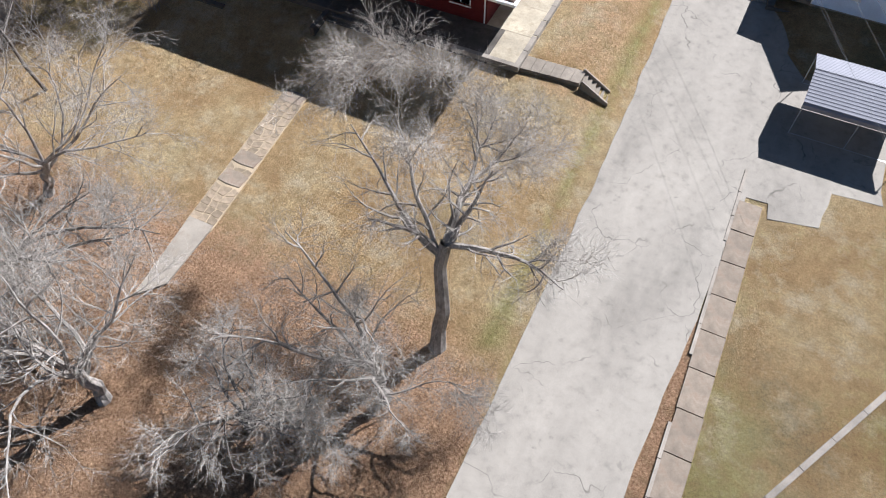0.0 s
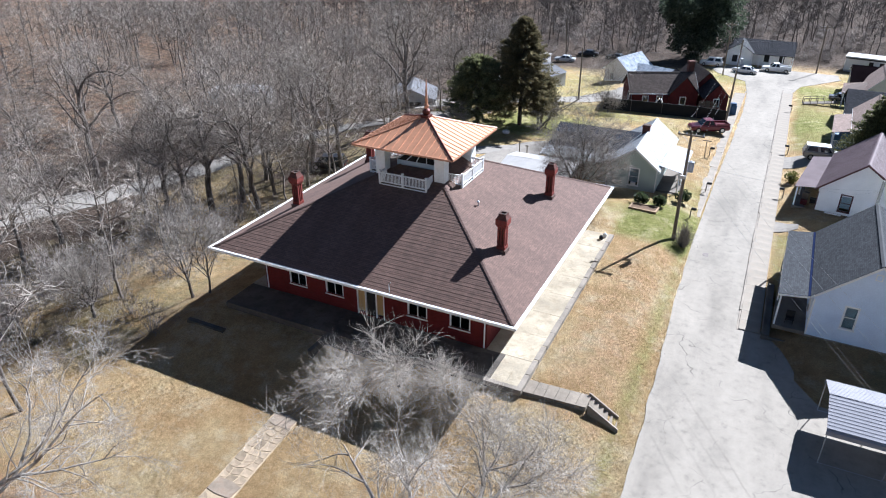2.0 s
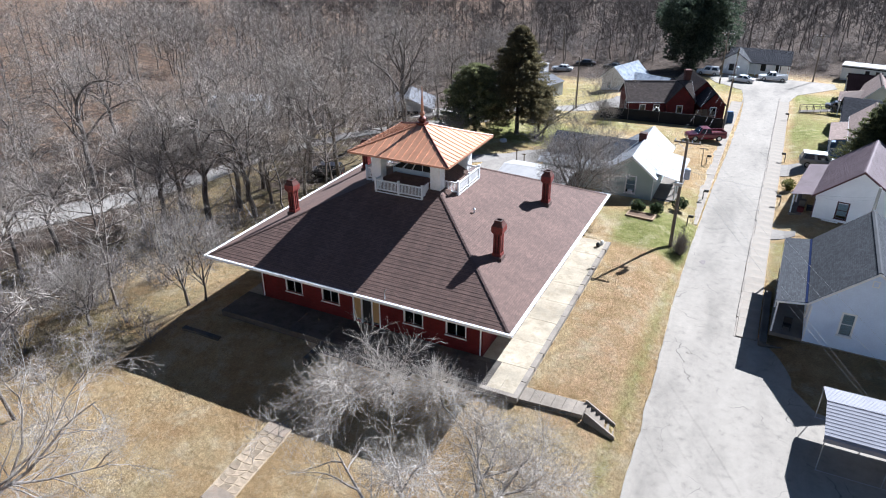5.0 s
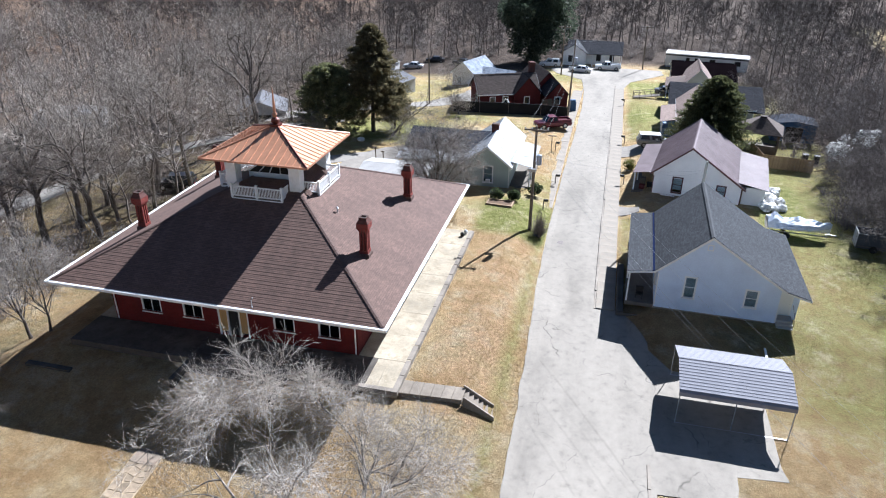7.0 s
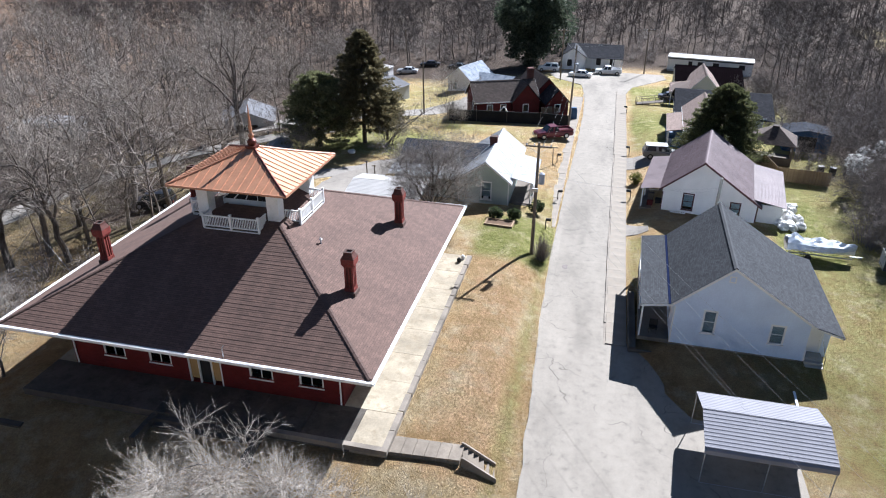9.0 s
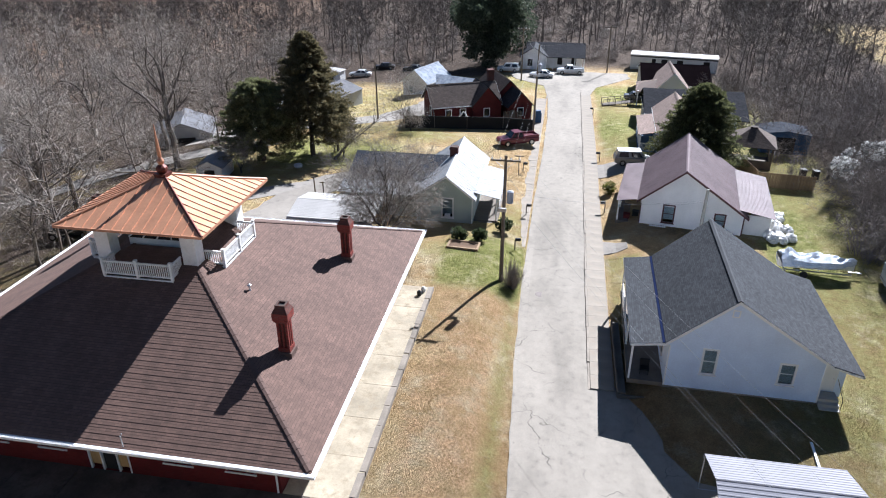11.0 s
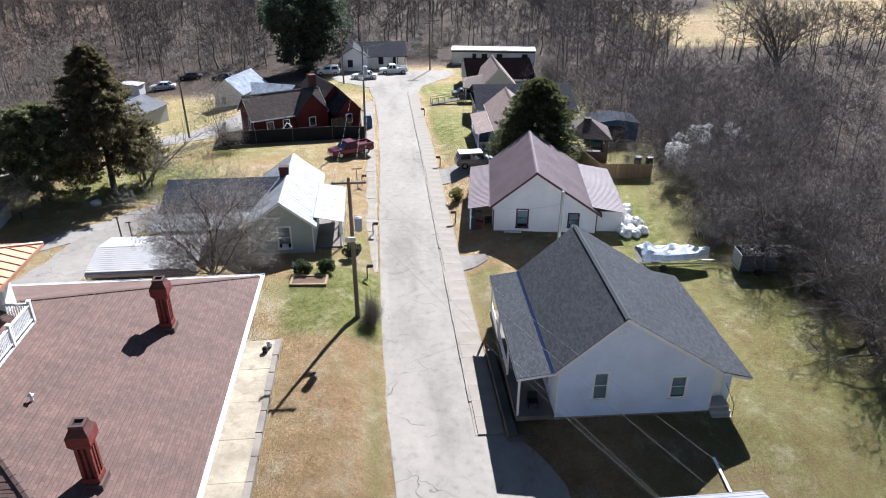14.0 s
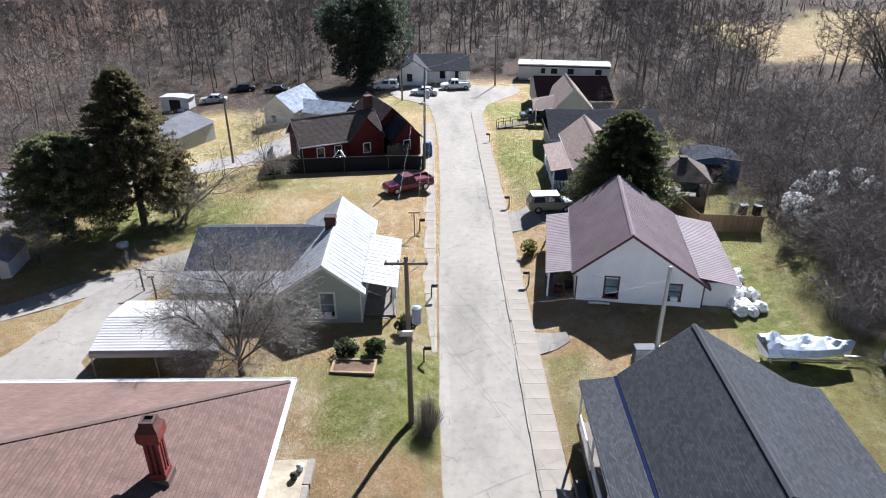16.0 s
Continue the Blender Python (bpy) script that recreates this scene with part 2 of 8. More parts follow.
def foliage_mat(name, a, c):
    m, nt, ln, b = _mat(name, 0.6, 0, 0.35)
    g = nt.new("ShaderNodeNewGeometry")
    geo = nt.new("ShaderNodeTexCoord").outputs["Object"]
    n = _noise(nt, ln, geo, 0.7, 4)
    col = _ramp(nt, ln, g.outputs["Random Per Island"], [(0.0, a), (1.0, c)])
    col = _mix(nt, ln, 1.0, col, _ramp(nt, ln, n, [(0.3, (0.6,) * 3), (0.7, (1.1,) * 3)]), 'MULTIPLY')
    ln.new(col, b.inputs["Base Color"])
    tl = nt.new("ShaderNodeBsdfTranslucent")
    ln.new(col, tl.inputs["Color"])
    mx = nt.new("ShaderNodeMixShader")
    mx.inputs[0].default_value = 0.52
    ln.new(b.outputs[0], mx.inputs[1])
    ln.new(tl.outputs[0], mx.inputs[2])
    ln.new(mx.outputs[0], nt["Material Output"].inputs["Surface"])
    return m


def bark_mat(name, dark, light, rand=0.3):
    m, nt, ln, b = _mat(name, 0.9, 0, 0.15)
    geo = nt.new("ShaderNodeTexCoord").outputs["Object"]
    n = _noise(nt, ln, geo, 3.0, 6, 0.7, (1, 1, 0.35))
    n0 = _noise(nt, ln, geo, 0.35, 3)
    col = _ramp(nt, ln, n, [(0.35, dark), (0.65, light)])
    col = _mix(nt, ln, 1.0, col, _ramp(nt, ln, n0, [(0.3, (0.75,) * 3), (0.7, (1.1,) * 3)]), 'MULTIPLY')
    info = nt.new("ShaderNodeObjectInfo")
    col = _mix(nt, ln, 1.0, col, _ramp(nt, ln, info.outputs["Random"], [(0, (1 - rand,) * 3), (1, (1,) * 3)]), 'MULTIPLY')
    ln.new(col, b.inputs["Base Color"])
    return m


M_GROUND = ground_mat()
M_ROAD = road_mat("bleached_asphalt", (0.30, 0.268, 0.226), patch=0.3)
M_DRIVE = road_mat("old_drive_concrete", (0.245, 0.22, 0.19), patch=0.45)
M_DIRTROAD = road_mat("pale_gravel_lane", (0.28, 0.255, 0.225), crack=False, patch=0.35)
M_WALK = plain("old_pavement_concrete", (0.31, 0.27, 0.22), 0.9, var=0.22, big=0.8, fine=16, rand=0.06, dirt=(0.24, 0.195, 0.15))
M_WALKOLD = plain("stained_pavement_concrete", (0.265, 0.212, 0.16), 0.9, var=0.3, big=1.2, fine=16, rand=0.15, dirt=(0.20, 0.14, 0.10))
M_KERB = plain("kerb_concrete", (0.33, 0.285, 0.235), 0.9, var=0.3, rand=0.2)
M_PLAT = plain("platform_concrete", (0.42, 0.36, 0.265), 0.9, var=0.28, big=0.55, fine=9, rand=0.12, dirt=(0.25, 0.205, 0.14))
M_PLATWALK = plain("grey_step_concrete", (0.25, 0.21, 0.165), 0.9, var=0.3, big=0.8, fine=12, dirt=(0.18, 0.15, 0.12))
M_STONE = plain("flagstone", (0.35, 0.27, 0.185), 0.9, var=0.3, big=2.0, rand=0.4)
M_MORTAR = plain("pale_mortar", (0.40, 0.31, 0.205), 0.95, var=0.3)
M_BRICK = brick_mat("painted_red_brick", (0.13, 0.014, 0.014), (0.16, 0.02, 0.019), (0.10, 0.02, 0.018))
M_BRICK2 = brick_mat("weathered_chimney_brick", (0.27, 0.055, 0.04), (0.19, 0.035, 0.03), (0.16, 0.08, 0.07))
M_BRICKHOUSE = brick_mat("dark_red_brick", (0.135, 0.022, 0.022), (0.095, 0.016, 0.017), (0.09, 0.03, 0.03))
M_SHINGLE = shingle_mat("brown_shingles", (0.150, 0.088, 0.067), 0.16, streak=0.2, course=0.145, joint=0.5, tab=0.31, gloss=0.5)
M_SHINGLE_GREY = shingle_mat("charcoal_shingles", (0.062, 0.065, 0.071), 0.22, course=0.14, tab=0.25, gloss=0.07)
M_SHINGLE_TAN = shingle_mat("tan_shingles", (0.25, 0.18, 0.15), 0.2, course=0.16)
M_SHINGLE_DARK = shingle_mat("dark_shingles", (0.036, 0.037, 0.044), 0.25, course=0.16, gloss=0.03)
M_SHINGLE_BRN = shingle_mat("faded_brown_shingles", (0.12, 0.09, 0.075), 0.25, course=0.16)
M_RIDGE = plain("ridge_cap_shingle", (0.125, 0.08, 0.066), 0.9)
M_RIDGE_GREY = plain("grey_ridge_cap", (0.05, 0.052, 0.058), 0.9)
M_WHITE = plain("weathered_white_paint", (0.83, 0.83, 0.82), 0.55, var=0.10, big=1.5, dirt=(0.66, 0.65, 0.62))
M_WHITE_CLEAN = plain("white_vinyl_trim", (0.80, 0.80, 0.80), 0.45, var=0.05, bump=0.05)
M_COPPER = plain("copper_sheet", (0.62, 0.315, 0.185), 0.40, metal=0.42, var=0.16, big=0.8, fine=5, spec=0.5)
M_COPPER.node_tree.nodes["Principled BSDF"].inputs["Specular Tint"].default_value = (1.0, 0.82, 0.62, 1.0)
M_COPPER_SEAM = plain("copper_seam", (0.50, 0.25, 0.15), 0.45, metal=0.15, var=0.18, spec=0.5)
M_COPPER_DARK = plain("dark_copper", (0.12, 0.035, 0.025), 0.5, metal=0.4, var=0.2)
M_BLUE_SIDING = siding_mat("pale_blue_siding", (0.69, 0.79, 0.98))
M_WHITE_SIDING = siding_mat("white_clapboard", (0.82, 0.81, 0.79))
M_GREEN_SIDING = siding_mat("grey_green_clapboard", (0.40, 0.47, 0.45))
M_CREAM_SIDING = siding_mat("cream_siding", (0.70, 0.69, 0.66))
M_TAN_SIDING = siding_mat("tan_siding", (0.46, 0.43, 0.37))
M_GREY_SIDING = siding_mat("grey_siding", (0.40, 0.41, 0.42))
M_TIN = plain("galvanised_tin", (0.30, 0.31, 0.325), 0.65, metal=0.1, var=0.22, big=0.7, fine=4, spec=0.3, dirt=(0.38, 0.365, 0.35))
M_TIN_BLUE = plain("bluish_old_tin", (0.045, 0.050, 0.064), 0.9, metal=0.0, var=0.25, big=0.7, dirt=(0.07, 0.075, 0.09), spec=0.05)
M_TIN_PATCH = plain("patched_tin", (0.34, 0.38, 0.44), 0.7, metal=0.0, var=0.3, big=1.0, dirt=(0.10, 0.13, 0.19), spec=0.1)
M_MAROON_DARK = plain("deep_maroon_metal", (0.007, 0.005, 0.006), 1.0, spec=0.0)
M_TIN_GREY = plain("dull_grey_tin", (0.17, 0.17, 0.18), 0.8, metal=0.0, var=0.25, big=0.8, spec=0.1)
# stained concrete of the south side, with the depot's shade put into its tone
M_PLAT_SHADE = plain("shaded_stained_concrete", (0.11, 0.095, 0.08), 0.95, var=0.35, big=0.5, fine=9, dirt=(0.06, 0.05, 0.042))
M_MAROON = plain("maroon_metal_roofing", (0.165, 0.118, 0.125), 0.65, metal=0.0, var=0.18, big=0.5, fine=6, spec=0.25)
M_STEEL_WHITE = plain("white_carport_steel", (0.50, 0.48, 0.46), 0.7, metal=0.0, var=0.10, spec=0.15)
M_STEEL_LILAC = plain("lilac_grey_carport_steel", (0.25, 0.245, 0.27), 0.65, metal=0.0, var=0.08, spec=0.12)
M_BRICK_DARK = brick_mat("dark_chimney_brick", (0.14, 0.05, 0.04), (0.10, 0.04, 0.034), (0.09, 0.06, 0.05))
M_GALV = plain("galvanised_tube", (0.42, 0.43, 0.45), 0.45, metal=0.6, var=0.15)
M_GLASS = glass_mat("window_glass")
M_CARGLASS = plain("tinted_car_glass", (0.015, 0.018, 0.02), 0.08, var=0.05, bump=0, spec=0.6)
M_BLIND = plain("closed_blind", (0.58, 0.63, 0.70), 0.7, var=0.15, big=3.0, bump=0)
M_DARK = plain("dark_interior", (0.03, 0.028, 0.026), 0.9, var=0.2, bump=0)
M_PLY = plain("plywood_board", (0.48, 0.31, 0.13), 0.8, var=0.2, stretch=(1, 1, 0.2))
M_WOODPOLE = plain("weathered_pole_wood", (0.22, 0.18, 0.14), 0.9, var=0.3, fine=20, stretch=(1, 1, 0.1))
M_WOOD_GREY = plain("grey_weathered_wood", (0.20, 0.17, 0.14), 0.9, var=0.3, fine=20, rand=0.25)
M_WOOD_TAN = plain("tan_fence_wood", (0.36, 0.25, 0.15), 0.85, var=0.25, fine=18, rand=0.25)
M_BLACK_FENCE = plain("black_screen_fabric", (0.012, 0.012, 0.014), 0.85, var=0.3)
M_BLACK = plain("black_plastic", (0.02, 0.02, 0.022), 0.5, var=0.2)
M_WIRE = plain("grey_cable", (0.36, 0.36, 0.36), 0.4, metal=0.3, var=0.1, bump=0)
M_IRON = plain("cast_iron", (0.12, 0.10, 0.09), 0.6, metal=0.5)
M_RUBBER = plain("tyre_rubber", (0.02, 0.02, 0.02), 0.8, bump=0.1)
M_CHROME = plain("bright_wheel_metal", (0.55, 0.55, 0.56), 0.3, metal=0.8, var=0.1)
M_TARP = plain("white_blue_tarp", (0.66, 0.70, 0.76), 0.5, var=0.2, big=2.0, dirt=(0.38, 0.46, 0.60))
M_BAG = plain("white_plastic_bag", (0.70, 0.69, 0.67), 0.45, var=0.25, big=3.0)
M_NAVY = plain("navy_flashing", (0.012, 0.018, 0.05), 0.95, var=0.15, spec=0.02)
M_BLUE = plain("faded_blue_paint", (0.06, 0.13, 0.26), 0.6, var=0.3)
M_BARK = bark_mat("grey_bark", (0.23, 0.197, 0.168), (0.56, 0.505, 0.445))
M_BARK_PALE = bark_mat("pale_twig_bark", (0.385, 0.34, 0.29), (0.65, 0.59, 0.52))
M_BARK_MID = bark_mat("woodland_bark", (0.10, 0.083, 0.072), (0.28, 0.245, 0.215))
M_BARK_DARK = bark_mat("dark_bark", (0.085, 0.07, 0.06), (0.20, 0.175, 0.155))
M_TWIG = bark_mat("woodland_twigs", (0.285, 0.245, 0.205), (0.51, 0.45, 0.39))
M_TWIG_FAR = bark_mat("far_woodland_twigs", (0.062, 0.051, 0.045), (0.15, 0.128, 0.117))
M_TWIG_BROWN = bark_mat("brown_thicket_twigs", (0.145, 0.122, 0.107), (0.34, 0.298, 0.27))
M_CEDAR = foliage_mat("cedar_foliage", (0.085, 0.08, 0.045), (0.30, 0.25, 0.135))
M_CEDAR_GREEN = foliage_mat("cedar_green_foliage", (0.11, 0.12, 0.06), (0.38, 0.38, 0.19))
M_JUNIPER = foliage_mat("juniper_foliage", (0.05, 0.059, 0.028), (0.20, 0.203, 0.09))
M_MAGNOLIA = foliage_mat("magnolia_leaves", (0.03, 0.045, 0.03), (0.13, 0.155, 0.10))
M_SHRUB = foliage_mat("shrub_leaves", (0.03, 0.045, 0.018), (0.09, 0.11, 0.05))
M_PAMPAS = foliage_mat("bleached_vine", (0.10, 0.09, 0.075), (0.80, 0.79, 0.77))
M_MISTLETOE = foliage_mat("mistletoe", (0.10, 0.11, 0.02), (0.19, 0.18, 0.05))
# ---- mesh building ----
class Solid:
    """Collects faces of one mesh; every point passes through the pose m."""

    def __init__(self, m=None):
        self.v, self.f, self.uv, self.m = [], [], {}, m

    def add(self, pts, faces, uvs=None):
        n = len(self.v)
        if self.m is not None:
            pts = [self.m @ Vector(p) for p in pts]
        self.v.extend(tuple(p) for p in pts)
        for k, f in enumerate(faces):
            if uvs:
                self.uv[len(self.f)] = [uvs[i] for i in f]
            self.f.append(tuple(i + n for i in f))

    def box(self, x0, x1, y0, y1, z0, z1):
        p = [(x, y, z) for z in (z0, z1) for y in (y0, y1) for x in (x0, x1)]
        self.add(p, [(0, 2, 3, 1), (4, 5, 7, 6), (0, 1, 5, 4), (2, 6, 7, 3), (0, 4, 6, 2), (1, 3, 7, 5)])

    def slab(self, quad, thick, uvs=None):
        """A flat piece with its top at the given points, thick metres deep downward along its normal."""
        q = [Vector(p) for p in quad]
        n = (q[1] - q[0]).cross(q[-1] - q[0]).normalized()
        low = [p - n * thick for p in q]
        k = len(q)
        faces = [tuple(range(k)), tuple(range(2 * k - 1, k - 1, -1))] + [(i, i + k, (i + 1) % k + k, (i + 1) % k) for i in range(k)]
        self.add(q + low, faces, (list(uvs) * 2) if uvs else None)

    def tube(self, pts, radii, sides=6, cap=True):
        pts = [Vector(p) for p in pts]
        rings = []
        base = len(self.v)
        out = []
        for i, p in enumerate(pts):
            d = (pts[min(i + 1, len(pts) - 1)] - pts[max(i - 1, 0)]).normalized()
            a = d.orthogonal().normalized() if i == 0 else (rings[-1] - d * rings[-1].dot(d)).normalized()
            rings.append(a)
            b = d.cross(a)
            for k in range(sides):
                t = 2 * math.pi * k / sides
                out.append(p + (a * math.cos(t) + b * math.sin(t)) * radii[i])
        faces = []
        for i in range(len(pts) - 1):
            for k in range(sides):
                k2 = (k + 1) % sides
                faces.append((i * sides + k, i * sides + k2, (i + 1) * sides + k2, (i + 1) * sides + k))
        if cap:
            faces.append(tuple(range(sides - 1, -1, -1)))
            faces.append(tuple((len(pts) - 1) * sides + k for k in range(sides)))
        self.add(out, faces)

    def prism(self, outline, y0, y1):
        """An outline of (x, z) points pushed from y0 to y1."""
        k = len(outline)
        p = [(x, y0, z) for x, z in outline] + [(x, y1, z) for x, z in outline]
        self.add(p, [tuple(range(k)), tuple(range(2 * k - 1, k - 1, -1))] + [(i, i + k, (i + 1) % k + k, (i + 1) % k) for i in range(k)])

    def mesh(self, name):
        me = bpy.data.meshes.new(name)
        me.from_pydata(self.v, [], self.f)
        if self.uv:
            lay = me.uv_layers.new(name="UVMap")
            for i, poly in enumerate(me.polygons):
                if i in self.uv:
                    for li, c in zip(poly.loop_indices, self.uv[i]):
                        lay.data[li].uv = c
        return me


def fixed_normals(me):
    bm = bmesh.new()
    bm.from_mesh(me)
    bmesh.ops.remove_doubles(bm, verts=bm.verts, dist=0.0005)
    bmesh.ops.recalc_face_normals(bm, faces=bm.faces)
    bm.to_mesh(me)
    bm.free()


def part(name, solid, material, parent, label=""):
    me = solid.mesh(name) if isinstance(solid, Solid) else solid
    if isinstance(solid, Solid) and len(me.polygons) < 20000:
        fixed_normals(me)
    if not me.materials:
        me.materials.append(material)
    ob = new(name, me)
    ob.parent = parent
    return tagged(ob, label)


def thing(name, m=None, label="", category="", group="", kind=""):
    ob = new(name)
    ob.empty_display_size = 0.3
    if m is not None:
        ob.matrix_world = m
    return tagged(ob, label, category, group, kind)


def single(name, solid, material, label="", category="", group="", kind="", m=None):
    ob = part(name, solid, material, None)
    if m is not None:
        ob.matrix_world = m
    return tagged(ob, label, category, group, kind)


def walled(solid, x0, x1, z0, z1, y0, y1, holes=()):
    """An upright wall in x and z, y0..y1 thick, with rectangular openings (x0, x1, z0, z1) through it."""
    xs = sorted({x0, x1, *(v for h in holes for v in h[:2])})
    zs = sorted({z0, z1, *(v for h in holes for v in h[2:])})
    for a, b in zip(xs, xs[1:]):
        run = None
        for c, d in zip(zs, zs[1:]):
            cx, cz = (a + b) / 2, (c + d) / 2
            if any(h[0] < cx < h[1] and h[2] < cz < h[3] for h in holes):
                if run:
                    solid.box(a, b, y0, y1, *run)
                run = None
            else:
                run = (run[0], d) if run else (c, d)
        if run:
            solid.box(a, b, y0, y1, *run)


# ---- the lie of the land ----
def smooth(a, b, v):
    t = min(1.0, max(0.0, (v - a) / (b - a)))
    return t * t * (3 - 2 * t)


def land(x, y):
    z = -0.04 * max(0.0, y - 62) * smooth(60, 80, y) if y < 130 else -2.72
    if x < -27:
        z -= 3.2 * smooth(-27, -62, x)
    z -= 2.0 * smooth(60, 100, y) * smooth(-8, -26, x)
    bank = smooth(8.0, 4.2, x)
    k = smooth(-8, -1, y)
    z += bank * ((1.55 * k * (1 - smooth(30, 44, y))) + 0.45 * smooth(30, 44, y) * (1 - smooth(70, 85, y))) * smooth(-30, -24, x)
    if y < 100:
        z += 0.75 * smooth(14.6, 18.0, x) * smooth(8, 15, y) * (1 - smooth(80, 100, y))
    return z


def ground_cover(x, y):
    """Weights of leaf litter, green grass and bare soil."""
    n = noise.noise((x * 0.06, y * 0.06, 3.1)) * 0.5 + noise.noise((x * 0.2, y * 0.2, 7.7)) * 0.25
    litter = 0.0
    if x < 9:
        litter = max(litter, smooth(-14, -24, y + 3 * n))
    if 0.5 < x < 8 and -6 < y < 30:
        litter = max(litter, (0.36 + 0.5 * n) * smooth(0.5, 2.0, x) * smooth(7.4, 6.0, x) * smooth(30, 24, y) * smooth(-6, 0, y))
    floor_ = max(smooth(-27, -36, x + 6 * n), smooth(100, 125, y + 8 * n) * (1 - smooth(20, 10, abs(x - 14)) * smooth(133, 127, y)), smooth(36, 44, x + 4 * n) * smooth(0, 20, y))
    field = smooth(76, 82, x + 3 * n) * smooth(140, 147, y - 0.12 * (x - 80) + 4 * n) * smooth(200, 190, y - 0.5 * (x - 80) + 6 * n)
    floor_ *= 1 - field
    if y > -10:
        litter = max(litter, 0.35 * floor_ * smooth(-40, -90, x))
    if 13.0 < x < 17.2 and y < -12:
        litter = max(litter, 0.75)
    green = 0.15 + 0.5 * n
    if x > 14:
        green = max(green, 0.5 * smooth(16, 26, x) + 0.5 * n + 0.16 * smooth(26, 31, x) * smooth(4, 18, y))
    if x > 13 and y < 16:
        green = green * smooth(8, 13, y) + (0.42 + 0.9 * n) * (1 - smooth(8, 13, y))
    if 3 < x < 8 and -20 < y < 100:
        green = max(green, 0.45 * smooth(5.6, 7.0, x) + 0.5 * n)
    green = max(green, (0.85 + 0.5 * n) * smooth(-1, 1.5, x) * smooth(8.2, 7.2, x) * smooth(23, 27, y) * smooth(38, 34, y))
    green = max(green, (0.9 + 0.4 * n) * smooth(27, 29, x) * smooth(36, 33, x) * smooth(29, 33, y) * smooth(52, 46, y))
    if x < 8 and y > 20:
        green = max(green, 0.38 * smooth(24, 32, y) + 0.8 * n)
    green = max(green, (0.75 + 0.5 * n) * smooth(-30, -23, x) * smooth(-3, -14, x) * smooth(49, 54, y) * smooth(72, 60, y))
    green = max(green, (0.7 + 0.6 * n) * smooth(14, 16, x) * smooth(58, 64, y) * smooth(118, 105, y))
    if -12 < x < 8 and 52 < y < 72:
        green = max(green, 0.5 + 0.9 * n)
    if 14 < x < 18 and 20 < y < 36:
        green = max(green, 0.55 + 0.6 * n)
    if -66 < x < -28 and -10 < y < 60:
        green = max(green, 0.5 + 0.9 * n)
        litter *= 0.6
    litter = max(litter, 0.2 * field)
    green = max(green, 0.4 * field)
    soil = 0.1 + 0.5 * noise.noise((x * 0.11, y * 0.11, 21.0))
    if x < -28 and y < 62:
        floor_ *= 0.62 + 0.8 * n + 0.35 * smooth(-50, -62, x)
    if -52 < x < -23 and -14 < y < 24:
        soil = max(soil, (0.52 + 0.8 * n) * smooth(-23, -28, x) * smooth(24, 14, y) * smooth(-14, -8, y))
    soil = max(soil, floor_)
    green *= 1 - 0.4 * field
    soil = soil * (1 - 0.8 * field) + 0.4 * field
    cl = lambda v: min(1.0, max(0.0, v))  # noqa: E731
    return cl(litter), cl(green), cl(soil)


def make_ground():
    def axis(lo, hi, fine, step, far):
        a = list(np.arange(lo, hi + 0.01, fine))
        v, s = hi, step
        while v < far:
            v += s
            s *= 1.25
            a.append(v)
        v, s = lo, step
        while v > -far:
            v -= s
            s *= 1.25
            a.insert(0, v)
        return a
    xs, ys = axis(-70, 60, 1.0, 2.5, 2600), axis(-50, 110, 1.0, 2.5, 2600)
    sol = Solid()
    sol.v = [(x, y, land(x, y) + 0.05 * noise.noise((x * 0.4, y * 0.4, 0)) * (0 if 6.5 < x < 19 else 1)) for y in ys for x in xs]
    w = len(xs)
    sol.f = [(j * w + i, j * w + i + 1, (j + 1) * w + i + 1, (j + 1) * w + i) for j in range(len(ys) - 1) for i in range(w - 1)]
    me = sol.mesh("ground")
    ca = me.color_attributes.new("cover", 'FLOAT_COLOR', 'POINT')
    data = []
    for y in ys:
        for x in xs:
            data.extend((*ground_cover(x, y), 1.0))
    ca.data.foreach_set("color", data)
    for p in me.polygons:
        p.use_smooth = True
    me.materials.append(M_GROUND)
    ob = new("ground", me)
    tagged(ob, "dry winter lawn with fallen leaves and green patches", "ground", kind="structure")


make_ground()


